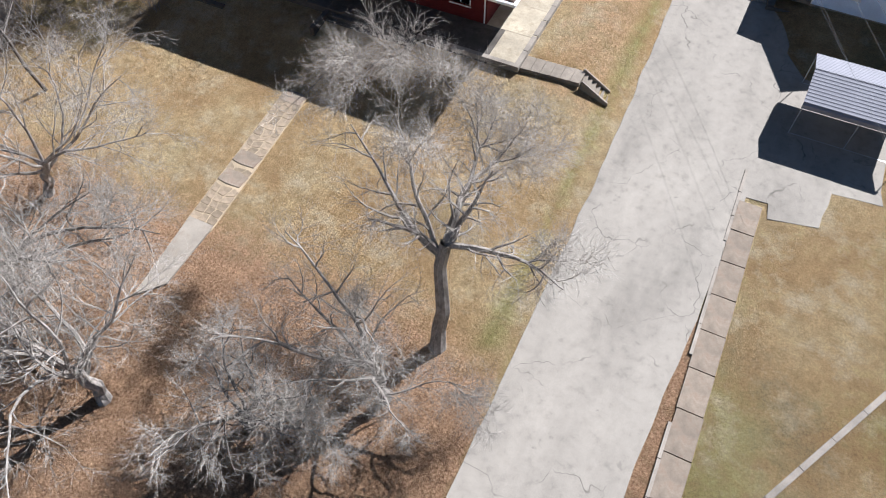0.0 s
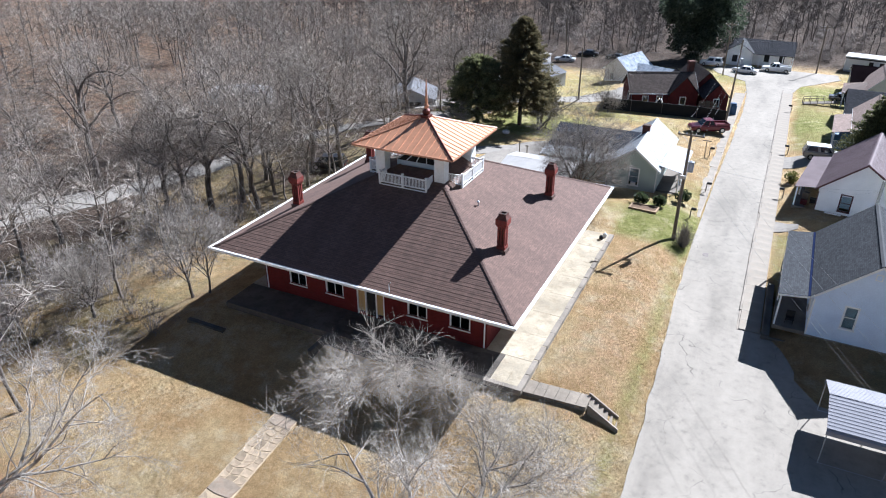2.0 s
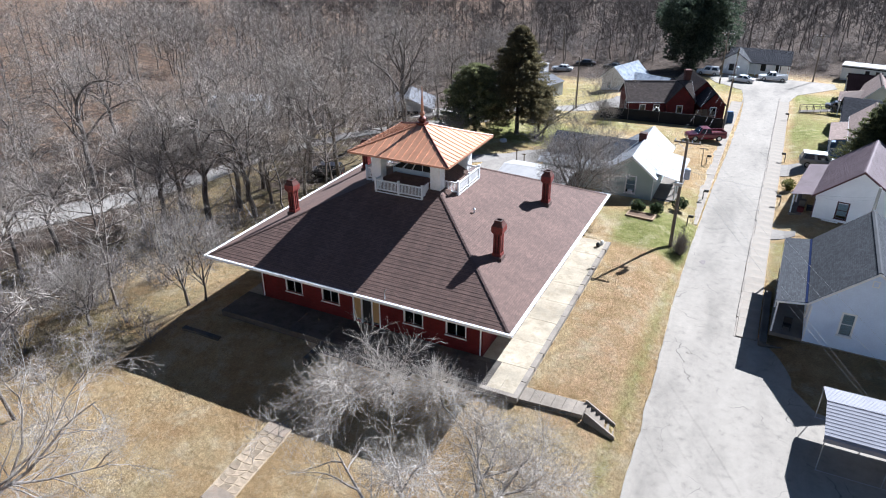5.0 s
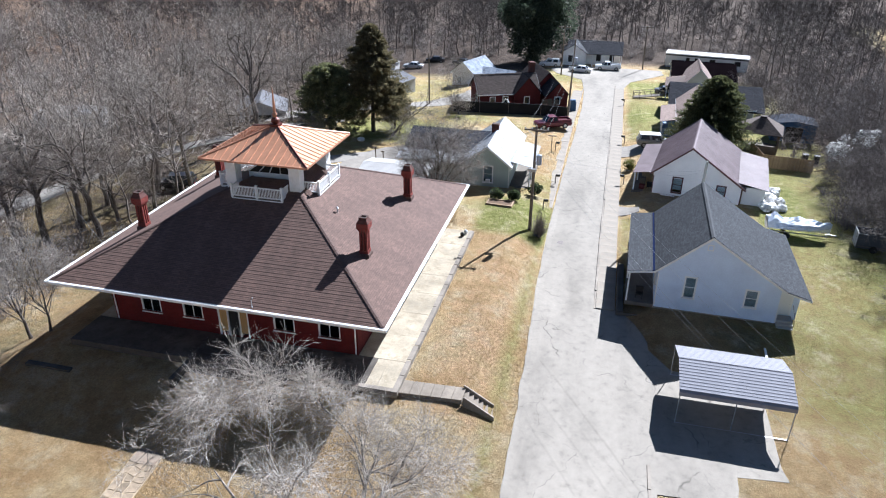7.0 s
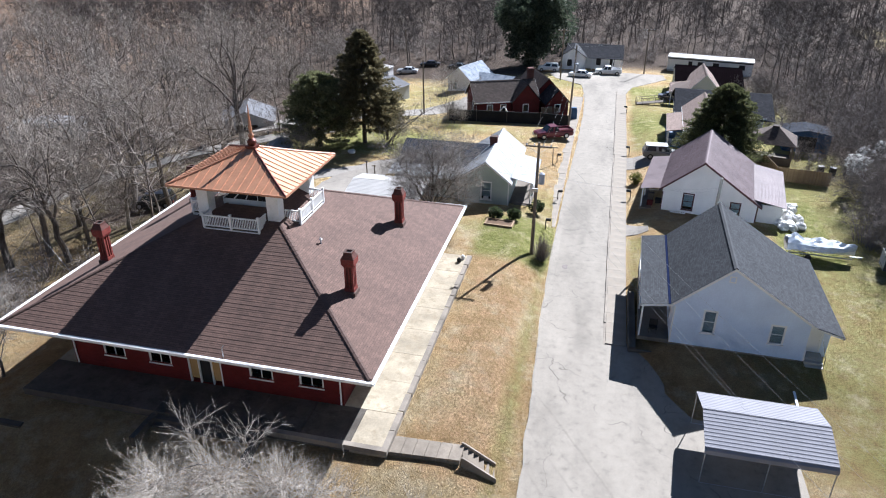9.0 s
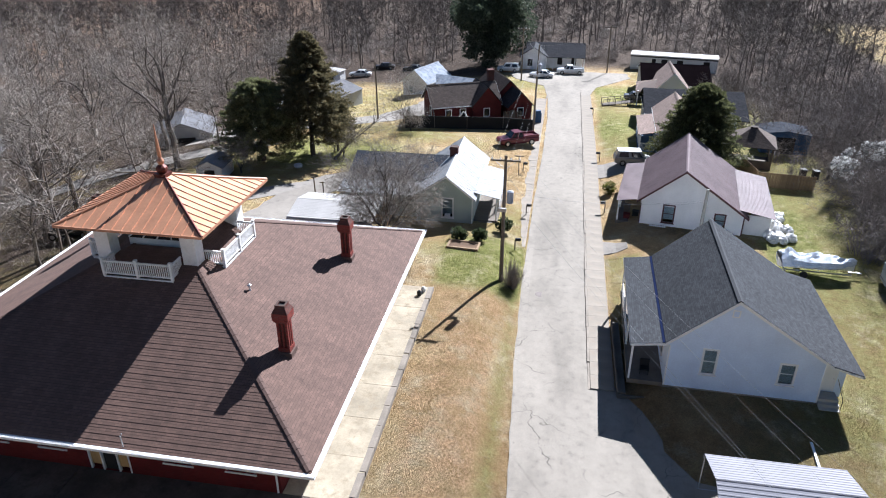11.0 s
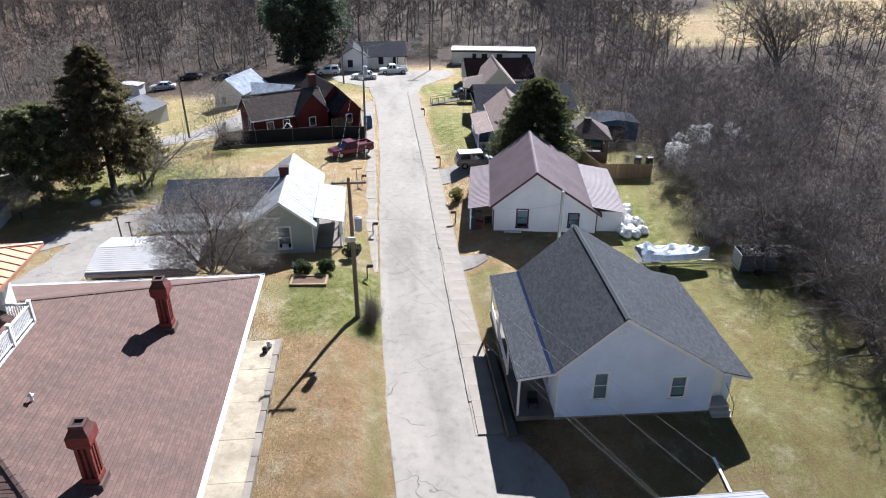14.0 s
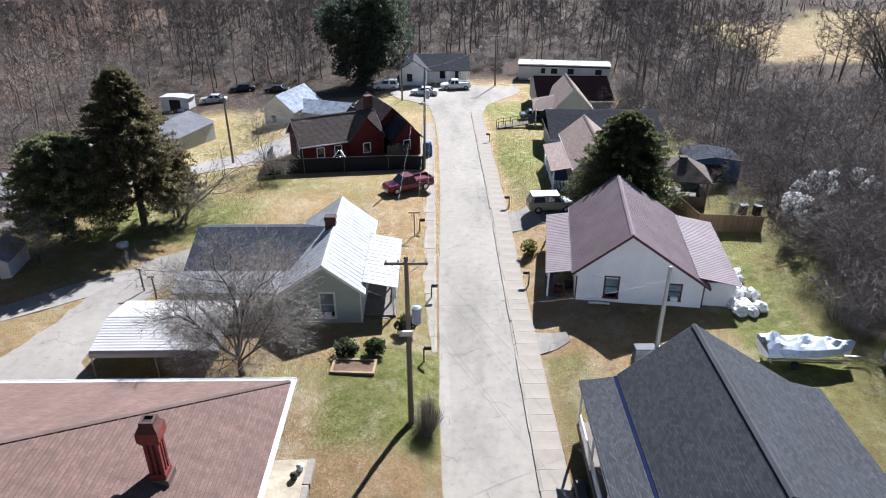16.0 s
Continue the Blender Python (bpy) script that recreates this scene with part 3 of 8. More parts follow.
def strip(name, rows, material, lift, label, category, kind="structure", cross=6, step=1.0, ragged=0.0, skirt=0.25):
    """A paved band: rows of (x_left, y_left, x_right, y_right), laid lift metres above the land, with edges that go into it."""
    sol = Solid()
    full = []
    for a, b in zip(rows, rows[1:]):
        n = max(1, int(max(math.dist(a[:2], b[:2]), math.dist(a[2:], b[2:])) / step))
        full += [tuple(a[k] + (b[k] - a[k]) * i / n for k in range(4)) for i in range(n)]
    full.append(rows[-1])
    for r, (xl, yl, xr, yr) in enumerate(full):
        jl, jr = (ragged * noise.noise((r * 0.45, s, 5.0)) for s in (1.0, 9.0))
        for c in range(cross + 1):
            t = c / cross
            x, y = xl + (xr - xl) * t, yl + (yr - yl) * t
            if c == 0:
                x += jl
            if c == cross:
                x += jr
            sol.v.append((x, y, land(x, y) + lift + 0.03 * math.sin(math.pi * t)))
    w = cross + 1
    for r in range(len(full) - 1):
        for c in range(cross):
            sol.f.append((r * w + c, r * w + c + 1, (r + 1) * w + c + 1, (r + 1) * w + c))
    n = len(sol.v)
    rim = [r * w for r in range(len(full))] + [(len(full) - 1) * w + c for c in range(1, w)] + [r * w + cross for r in range(len(full) - 2, -1, -1)] + [c for c in range(cross - 1, 0, -1)]
    for k, i in enumerate(rim):
        x, y, z = sol.v[i]
        sol.v.append((x, y, z - skirt))
    for k in range(len(rim)):
        k2 = (k + 1) % len(rim)
        sol.f.append((rim[k], n + k, n + k2, rim[k2]))
    return single(name, sol, material, label, category, kind=kind)


# the street, wide at its near end, with the turning place beyond
strip("road", [(8.6, -70, 15.2, -70), (8.5, -22, 15.9, -22), (8.5, -8, 16.9, -8), (8.4, 0, 17.3, 0), (8.2, 6, 16.6, 6), (8.0, 12, 14.6, 12), (7.7, 18, 12.8, 18), (7.5, 30, 12.7, 30),
               (7.6, 48, 13.0, 48), (7.9, 64, 13.3, 64), (7.9, 84, 13.6, 84), (7.5, 97, 14.0, 97), (6.5, 108, 16.0, 108)], M_ROAD, 0.06,
      "bleached grey asphalt street with cracks and patches", "road", cross=8, ragged=0.14)
strip("road_turning_place", [(6.5, 108, 16.0, 108), (1.0, 114, 20.0, 114), (-1.0, 119, 23.0, 119), (2.0, 124, 22.5, 124)], M_ROAD, 0.05,
      "pale asphalt turning place at the street's end", "road", cross=10, ragged=0.6)
strip("drive_behind_depot", [(-22, 27.5, -11.5, 26.0), (-21.5, 32, -11.8, 29.5), (-20.5, 36, -15.5, 33.5), (-20.0, 41, -15.8, 39), (-19.2, 46, -14.6, 44.2), (-16.5, 50, -12.4, 47.5), (-12.5, 52.5, -9.5, 49), (-6.0, 54.0, -5.0, 50.5)],
      M_DRIVE, 0.05, "old cracked concrete driveway beside the carport", "driveway", cross=6, ragged=0.5)
strip("track_sandy", [(-31, 39.6, -30, 36.6), (-25.3, 42.2, -24.0, 39.6), (-20.6, 46.2, -19.4, 43.6), (-17.6, 48.0, -16.6, 46.0)], M_DIRTROAD, 0.045, "pale sandy track joining the driveway", "track", cross=5, ragged=0.5)
strip("lane_west", [(-74, -10.5, -68.5, -13.5), (-69, 9.5, -63.5, 5.5), (-61, 19.8, -57.2, 16.2), (-56.6, 30.8, -52.4, 28.2), (-53.8, 41.8, -50.2, 40.1), (-46.8, 51.6, -44.2, 49.1), (-35.8, 59.4, -34.2, 56.3), (-27, 63.6, -26.2, 60.4)],
      M_DIRTROAD, 0.06, "pale gravel lane through the bare woods", "lane", cross=5, ragged=0.6)
strip("lane_north", [(-40, 68, -40, 61), (-27, 75.5, -25, 68.5), (-18.5, 82.5, -15, 75.5), (-14, 90, -9, 83), (-11.5, 100, -6.5, 96), (-7, 112, -3, 108)],
      M_DIRTROAD, 0.06, "pale lane passing behind the red brick house", "lane", cross=5, ragged=0.5)
strip("drive_carport", [(15.2, -2.6, 15.2, 12.0), (16.9, -3.4, 16.9, 10.8), (18.4, -3.3, 18.4, 8.9), (18.6, -4.5, 18.6, 8.8), (21.5, -3.9, 21.5, 8.3), (21.8, -0.9, 21.8, 8.2), (24.4, -0.6, 24.4, 8.0)], M_ROAD, 0.045, "worn concrete drive under the metal carport", "driveway", cross=8, ragged=0.5)
strip("drive_forecourt", [(13.4, 9.0, 13.4, 17.6), (14.8, 8.6, 14.8, 16.2), (15.9, 8.2, 15.9, 14.2), (16.9, 8.0, 16.9, 11.6)], M_ROAD, 0.052, "worn asphalt forecourt between the street and the blue house", "driveway", cross=6, ragged=0.3)
strip("drive_between_houses", [(14.3, 35.8, 14.3, 38.6), (15.6, 36.2, 15.6, 38.2), (16.6, 36.7, 16.6, 37.9)], M_DRIVE, 0.05, "short concrete drive apron beside the white house", "driveway", cross=5, ragged=0.12)
strip("drive_suv", [(14.3, 55.5, 14.3, 60.0), (17.5, 56.0, 17.5, 60.6), (21.5, 57.0, 21.5, 60.6)], M_DRIVE, 0.05, "short concrete drive under a parked car", "driveway", cross=5, ragged=0.3)

# kerb and pavement slabs on the east side
kerb = Solid()
for i in range(58):
    y0 = 16.0 + i * 1.5
    xk = 12.72 + 0.006 * max(0, y0 - 30) + 0.012 * math.sin(i * 2.1)
    low = 0.05 if 35 < y0 < 39 or 55 < y0 < 60 else 0.0
    kerb.box(xk, xk + 0.16, y0 + 0.01, y0 + 1.49, -0.1 + land(13, y0), (0.155 - low - (0.06 if i < 2 else 0.0)) + land(13, y0) + 0.005 * math.sin(i * 1.3))
single("kerb_east", kerb, M_KERB, "worn concrete kerb along the street", "kerb", kind="structure")
pavement = thing("pavement_east", None, "pale concrete pavement slabs along the street", "pavement", kind="structure")
slab = Solid()
slab.box(-0.74, 0.80, -0.744, 0.744, -0.18, 0.0)
slab_me = slab.mesh("paving_slab")
slab_me.materials.append(M_WALK)
for i in range(56):
    y0 = 16.8 + i * 1.5
    o = part("paving_slab", slab_me, M_WALK, pavement)
    o.matrix_world = pose(13.62 + 0.006 * max(0, y0 - 30), y0, land(13.5, y0) + 0.15, random.uniform(-0.08, 0.08), random.uniform(-0.12, 0.12), random.uniform(-0.3, 0.3))
old_walk = thing("pavement_old", None, "stained old concrete pavement slabs in dry leaves", "pavement", kind="structure")
slab2 = Solid()
slab2.box(-0.68, 0.68, -1.18, 1.18, -0.2, 0.0)
slab2_me = slab2.mesh("old_paving_slab")
slab2_me.materials.append(M_WALKOLD)
for i in range(18):
    o = part("paving_slab", slab2_me, M_WALKOLD, old_walk)
    o.matrix_world = pose(17.5 + 0.012 * i + random.uniform(-0.02, 0.02), -5.0 - i * 2.42, 0.10, random.uniform(-0.6, 0.6), random.uniform(-0.8, 0.8), random.uniform(-0.6, 0.6))
kerb2 = Solid()
for i in range(22):
    y0 = -1.2 - i * 2.0
    if random.random() < 0.85:
        kerb2.box(16.62 + 0.012 * i, 16.8 + 0.012 * i, y0 - 1.96, y0, -0.1, 0.11 + random.uniform(-0.02, 0.02))
single("kerb_old", kerb2, M_KERB, "broken old stone kerb beside the pavement", "kerb", kind="structure")
# west pavement along the street past the grey house
westwalk = thing("pavement_west", None, "narrow worn concrete pavement with dirt", "pavement", kind="structure")
slab3 = Solid()
slab3.box(-0.95, 0.66, -0.992, 0.992, -0.15, 0.0)
slab3_me = slab3.mesh("west_paving_slab")
slab3_me.materials.append(M_WALK)
for i in range(30):
    y0 = 37.0 + i * 2.0
    o = part("paving_slab", slab3_me, M_WALK, westwalk)
    o.matrix_world = pose(6.55, y0, land(7.7, y0) + 0.16 + 0.02 * math.sin(i * 1.7), 0, random.uniform(-0.8, 0.8), random.uniform(-0.4, 0.4))
kw = Solid()
for i in range(31):
    y0 = 36.0 + i * 2.0
    kw.box(7.22, 7.38, y0 + 0.01, y0 + 1.98, -0.15 + land(7.7, y0), 0.15 + land(7.7, y0))
single("kerb_west", kw, M_KERB, "worn concrete kerb along the street", "kerb", kind="structure")
# low retaining wall at the near lot
rw = Solid()
rw.m = None
for k in range(10):
    a = (20.6 + 2.35 * k * 0.5, -23.0 + 4.2 * k * 0.5)
    b = (20.6 + 2.35 * (k + 1) * 0.5 - 0.02, -23.0 + 4.2 * (k + 1) * 0.5 - 0.03)
    d = Vector((b[0] - a[0], b[1] - a[1], 0)).normalized()
    nrm = Vector((-d.y, d.x, 0)) * 0.15
    q = [Vector((*a, 0.22)) + nrm, Vector((*a, 0.22)) - nrm, Vector((*b, 0.22)) - nrm, Vector((*b, 0.22)) + nrm]
    rw.slab(q, 0.6)
single("retaining_wall", rw, M_KERB, "low concrete retaining wall between lawn and leaves", "wall", kind="structure")
# ---- the old railway depot ----
EW, EE, ES, EN, EZ = -24.45, 0.0, 0.0, 25.2, 6.21       # eaves: west, east, south, north, height
CX, CY = -12.45, 12.5
SL = 0.46
WX0, WX1, WY0, WY1, PZ = -21.7, -2.75, 2.45, 22.75, 2.05  # walls and platform height
depot = thing("railway_depot", pose(0, 0, 0), "old red brick depot with brown hipped roof and copper cupola", "building")


def hip_courses(a, b, inward, inset_max, course=0.145, lip=0.008):
    """One hipped slope: a boarded deck, and on it overlapping shingle courses; a and b are the eave's ends."""
    a, b, inward = Vector(a), Vector(b), Vector(inward)
    along = (b - a).normalized()
    deck = Solid()
    up = Vector((0, 0, SL))
    deck.slab([a - Vector((0, 0, 0.03)), b - Vector((0, 0, 0.03)), b + (inward - along + up) * inset_max - Vector((0, 0, 0.03)), a + (inward + along + up) * inset_max - Vector((0, 0, 0.03))], 0.06)
    slope = part("roof_slope", deck, M_RIDGE, depot)
    run = course / math.sqrt(1 + SL * SL)
    for i in range(int(inset_max / run)):
        d0, d1 = i * run, (i + 1) * run + 0.02
        j = 0.004 * math.sin(i * 3.7)
        q, uv = [], []
        for d, lift in ((d0, lip), (d1, 0.0)):
            for end, sgn in ((a, 1), (b, -1)):
                p = end + along * d * sgn + inward * d
                p.z += d * SL + lift + j
                q.append(p)
                uv.append(((p - a).dot(along), d * 1.1))
        low = [q[0] - Vector((0, 0, lip + 0.012)), q[1] - Vector((0, 0, lip + 0.012))]
        sol = Solid()
        sol.add([q[0], q[1], q[3], q[2], low[0], low[1]], [(0, 1, 2, 3), (4, 5, 1, 0)], [uv[0], uv[1], uv[3], uv[2], uv[0], uv[1]])
        part("shingle_course", sol, M_SHINGLE, slope)


INS = 10.6
hip_courses((EW, ES, EZ), (EE, ES, EZ), (0, 1, 0), INS)
hip_courses((EE, ES, EZ), (EE, EN, EZ), (-1, 0, 0), INS)
hip_courses((EE, EN, EZ), (EW, EN, EZ), (0, -1, 0), INS)
hip_courses((EW, EN, EZ), (EW, ES, EZ), (1, 0, 0), INS)
for cx, cy, dx, dy in ((EE, ES, -1, 1), (EW, ES, 1, 1), (EE, EN, -1, -1), (EW, EN, 1, -1)):
    n = 34
    for i in range(n):
        s = Solid()
        t0, t1 = 0.1 + (INS - 1.3) * i / n, 0.1 + (INS - 1.3) * (i + 1) / n + 0.06
        p0 = Vector((cx + dx * t0, cy + dy * t0, EZ + SL * t0 + 0.055))
        p1 = Vector((cx + dx * t1, cy + dy * t1, EZ + SL * t1 + 0.035))
        w = Vector((dx, -dy, 0)).normalized() * 0.14
        drop = Vector((0, 0, -0.04))
        s.add([p0 - w + drop, p0, p0 + w + drop, p1 + w + drop, p1, p1 - w + drop], [(0, 1, 4, 5), (1, 2, 3, 4), (0, 2, 1)])
        part("hip_cap", s, M_RIDGE, depot)
# fascia, gutter and soffit
for x0, x1, y0, y1 in ((EW - 0.1, EE + 0.1, ES - 0.1, ES), (EW - 0.1, EE + 0.1, EN, EN + 0.1), (EE, EE + 0.1, ES, EN), (EW - 0.1, EW, ES, EN)):
    s = Solid()
    s.box(x0, x1, y0, y1, EZ - 0.26, EZ + 0.0)
    part("fascia", s, M_WHITE, depot, "weathered white fascia board")
for x0, x1, y0, y1 in ((EW - 0.22, EE + 0.22, ES - 0.22, ES - 0.10), (EE + 0.10, EE + 0.22, ES - 0.1, EN + 0.1), (EW - 0.22, EW - 0.10, ES - 0.1, EN + 0.1), (EW - 0.22, EE + 0.22, EN + 0.10, EN + 0.22)):
    s = Solid()
    s.box(x0, x1, y0, y1, EZ - 0.1, EZ - 0.085)
    if x1 - x0 > 1:
        yo = y0 if y0 < 1 else y1 - 0.012
        s.box(x0, x1, yo, yo + 0.012, EZ - 0.085, EZ + 0.02)
    else:
        xo = x0 if x0 < -20 else x1 - 0.012
        s.box(xo, xo + 0.012, y0, y1, EZ - 0.085, EZ + 0.02)
    part("gutter", s, M_WHITE_CLEAN, depot, "white metal gutter")
s = Solid()
s.box(EW, EE, ES, WY0 + 0.2, EZ - 0.3, EZ - 0.26)
s.box(EW, EE, WY1 - 0.2, EN, EZ - 0.3, EZ - 0.26)
s.box(EW, WX0 + 0.2, WY0 + 0.2, WY1 - 0.2, EZ - 0.3, EZ - 0.26)
s.box(WX1 - 0.2, EE, WY0 + 0.2, WY1 - 0.2, EZ - 0.3, EZ - 0.26)
part("soffit", s, M_WHITE, depot, "white boarded soffit")
# walls with openings
WT = EZ - 0.3
south_holes = [(-19.35, -17.75, 3.15, 5.1), (-16.0, -14.4, 3.15, 5.1), (-13.15, -10.95, PZ, 5.1), (-8.95, -7.35, 3.15, 5.1), (-5.6, -4.0, 3.15, 5.1)]
s = Solid()
walled(s, WX0, WX1, PZ - 0.6, WT, WY0, WY0 + 0.35, south_holes)
part("wall", s, M_BRICK, depot, "painted dark red brick wall")
s = Solid()
walled(s, WX0, WX1, PZ - 0.6, WT, WY1 - 0.35, WY1, [(-17, -15.4, 3.15, 5.1), (-9, -7.4, 3.15, 5.1)])
part("wall", s, M_BRICK, depot, "painted dark red brick wall")
turn = pose(0, 0, 0, 0, 0, 90)
side_holes = [(4.6 + 3.6 * k, 6.2 + 3.6 * k, 3.15, 5.1) for k in range(5)]
for x in (WX0 + 0.35, WX1):
    s = Solid(Matrix.Translation((x, 0, 0)) @ turn)
    walled(s, WY0 + 0.35, WY1 - 0.35, PZ - 0.6, WT, 0, 0.35, side_holes)
    part("wall", s, M_BRICK, depot, "painted dark red brick wall")


def sash_window(parent, m, w, h, trim=0.1, frame_mat=None, sill=True, sashes=1, depth=0.1, blind=0.0):
    """A double-hung window: frame, meeting rail, panes and sill. m: its lower middle, facing -y."""
    frame_mat = frame_mat or M_WHITE_CLEAN
    win = new("window")
    win.parent = parent
    win.matrix_world = m
    f = Solid()
    f.box(-w / 2 - trim, w / 2 + trim, -0.04, depth, -trim * 0.6, 0)
    f.box(-w / 2 - trim, w / 2 + trim, -0.04, depth, h, h + trim)
    f.box(-w / 2 - trim, -w / 2, -0.04, depth, 0, h)
    f.box(w / 2, w / 2 + trim, -0.04, depth, 0, h)
    o = part("window_frame", f, frame_mat, win)
    f = Solid()
    f.box(-w / 2, w / 2, 0.02, 0.06, h * 0.5 - 0.03, h * 0.5 + 0.03)
    for k in range(1, sashes):
        x = -w / 2 + w * k / sashes
        f.box(x - 0.03, x + 0.03, 0.02, 0.06, 0, h * 0.5 - 0.03)
        f.box(x - 0.03, x + 0.03, 0.02, 0.06, h * 0.5 + 0.03, h)
    part("sash_bar", f, frame_mat, win)
    for z0, z1 in ((0.0, h * 0.5 - 0.03), (h * 0.5 + 0.03, h)):
        g = Solid()
        g.box(-w / 2, w / 2, 0.035, 0.041, z0, z1)
        p = part("pane", g, M_GLASS, win)
        p.visible_shadow = False
    if blind:
        g = Solid()
        g.box(-w / 2 + 0.01, w / 2 - 0.01, 0.09, 0.1, h * (1 - blind), h)
        part("blind", g, M_BLIND, win)
    if sill:
        g = Solid()
        g.box(-w / 2 - trim - 0.04, w / 2 + trim + 0.04, -0.12, 0.02, -trim * 0.6 - 0.07, -trim * 0.6)
        part("window_sill", g, frame_mat, win)
    return win


for h in south_holes:
    if h[2] > 3:
        sash_window(depot, pose((h[0] + h[1]) / 2, WY0 + 0.06, h[2]), h[1] - h[0] - 0.2, h[3] - h[2], 0.1, M_WHITE, sashes=2)
for h in side_holes:
    sash_window(depot, Matrix.Translation((WX1 - 0.06, (h[0] + h[1]) / 2, h[2])) @ turn, h[1] - h[0] - 0.2, h[3] - h[2], 0.1, M_WHITE, sashes=2)
    sash_window(depot, Matrix.Translation((WX0 + 0.06, (h[0] + h[1]) / 2, h[2])) @ pose(0, 0, 0, 0, 0, -90), h[1] - h[0] - 0.2, h[3] - h[2], 0.1, M_WHITE, sashes=2)
# entrance with boarded side lights
s = Solid()
s.box(-12.45, -11.65, WY0 + 0.1, WY0 + 0.16, PZ, 4.3)
part("door", s, M_DARK, depot, "dark entrance door")
s = Solid()
s.box(-13.1, -12.5, WY0 + 0.05, WY0 + 0.09, PZ + 0.3, 5.0)
part("plywood_board", s, M_PLY, depot, "bare plywood board")
s = Solid()
s.box(-11.55, -11.0, WY0 + 0.05, WY0 + 0.09, PZ + 0.3, 5.0)
part("plywood_board", s, M_PLY, depot, "bare plywood board")
for x in (-13.2, -12.5, -11.6, -10.95):
    s = Solid()
    s.box(x, x + 0.08, WY0 - 0.03, WY0 + 0.12, PZ, 5.1)
    part("door_post", s, M_WHITE, depot)
s = Solid()
s.box(WX0 + 0.35, WX1 - 0.35, WY0 + 0.35, WY1 - 0.35, PZ - 0.1, PZ)
part("inner_floor", s, M_DARK, depot)
# downpipes
for x, y in ((WX1 - 0.15, WY0 - 0.08), (WX0 + 0.2, WY0 - 0.08)):
    s = Solid()
    s.tube([(x, ES - 0.1, EZ - 0.15), (x, y - 0.05, EZ - 0.6), (x, y, EZ - 1.2), (x, y, PZ + 0.1)], [0.05] * 4, 6)
    part("downpipe", s, M_WHITE, depot, "white metal downpipe")


def roof_z(x, y):
    return EZ + SL * min(x - EW, EE - x, y - ES, EN - y)


def chimney(x, y, top=10.65, w=0.58):
    ch = new("chimney")
    ch.parent = depot
    ch.matrix_world = pose(x, y, 0)
    z0 = roof_z(x, y) - 0.35
    s = Solid()
    s.box(-w / 2 - 0.03, w / 2 + 0.03, -w / 2 - 0.03, w / 2 + 0.03, z0, z0 + 0.72)
    part("chimney_base", s, M_BRICK2, ch)
    s = Solid()
    a, b = w / 2, w / 2 - 0.1
    s.box(-b, b, -b, b, z0 + 0.72, top - 1.0)
    # the recessed core is a darker brick than the strips raised from it
    part("chimney_shaft", s, M_BRICK_DARK, ch, "red brick shaft with recessed panels")
    for sx in (-1, 1):
        for sy in (-1, 1):
            s = Solid()
            s.box(min(sx * a, sx * (a - 0.13)), max(sx * a, sx * (a - 0.13)), min(sy * a, sy * (a - 0.13)), max(sy * a, sy * (a - 0.13)), z0 + 0.72, top - 1.0)
            part("corner_strip", s, M_BRICK2, ch)
        s = Solid()
        s.box(min(sx * a, sx * b), max(sx * a, sx * b), -0.045, 0.045, z0 + 0.72, top - 1.0)
        part("middle_strip", s, M_BRICK2, ch)
        s = Solid()
        s.box(-0.045, 0.045, min(sx * a, sx * b), max(sx * a, sx * b), z0 + 0.72, top - 1.0)
        part("middle_strip", s, M_BRICK2, ch)
    for e, h0, h1 in ((0.04, 1.0, 0.92), (0.09, 0.92, 0.82), (0.13, 0.82, 0.42)):
        s = Solid()
        s.box(-a - e, a + e, -a - e, a + e, top - h0, top - h1)
        part("chimney_cap", s, M_BRICK2, ch)
    s = Solid()
    q = [(-1, -1), (1, -1), (1, 1), (-1, 1)]
    s.add([(x0 * (a + 0.13), y0 * (a + 0.13), top - 0.42) for x0, y0 in q] + [(x0 * (a - 0.02), y0 * (a - 0.02), top - 0.14) for x0, y0 in q], [(0, 1, 5, 4), (1, 2, 6, 5), (2, 3, 7, 6), (3, 0, 4, 7), (3, 2, 1, 0), (4, 5, 6, 7)])
    part("chimney_shoulder", s, M_BRICK_DARK, ch)
    s = Solid()
    e = -0.02
    for x0, x1, y0, y1 in ((-a - e, -a + 0.12, -a - e, a + e), (a - 0.12, a + e, -a - e, a + e), (-a + 0.12, a - 0.12, -a - e, -a + 0.12), (-a + 0.12, a - 0.12, a - 0.12, a + e)):
        s.box(x0, x1, y0, y1, top - 0.14, top)
    part("chimney_rim", s, M_BRICK_DARK, ch)
    # a dark plate closes the flue just below its rim
    s = Solid()
    s.box(-a + 0.12, a - 0.12, -a + 0.12, a - 0.12, top - 0.139, top - 0.09)
    part("flue", s, M_DARK, ch, "dark plate in the flue opening")
    s = Solid()
    e = 0.12
    s.box(-a - e, a + e, -a - e, a + e, roof_z(x, y) - 0.15, roof_z(x, y) + 0.12)
    part("flashing", s, M_RIDGE, ch)


chimney(-3.45, 6.5)
chimney(-3.45, 17.2)
chimney(-21.0, 6.5)
chimney(-21.1, 17.8)
s = Solid()
VX, VY = -6.67, 9.65
VZ = roof_z(VX, VY)
s.tube([(VX, VY, VZ - 0.1), (VX, VY, VZ + 0.3), (VX, VY, VZ + 0.31), (VX, VY, VZ + 0.42)], [0.06, 0.06, 0.13, 0.02], 8)
part("roof_vent", s, M_WHITE, depot, "white vent pipe")
s = Solid()
s.tube([(-9.0, 0.12, 6.2), (-9.0, 0.1, 6.9), (-8.85, 0.05, 7.1)], [0.03, 0.03, 0.02], 6)
part("conduit", s, M_GALV, depot)

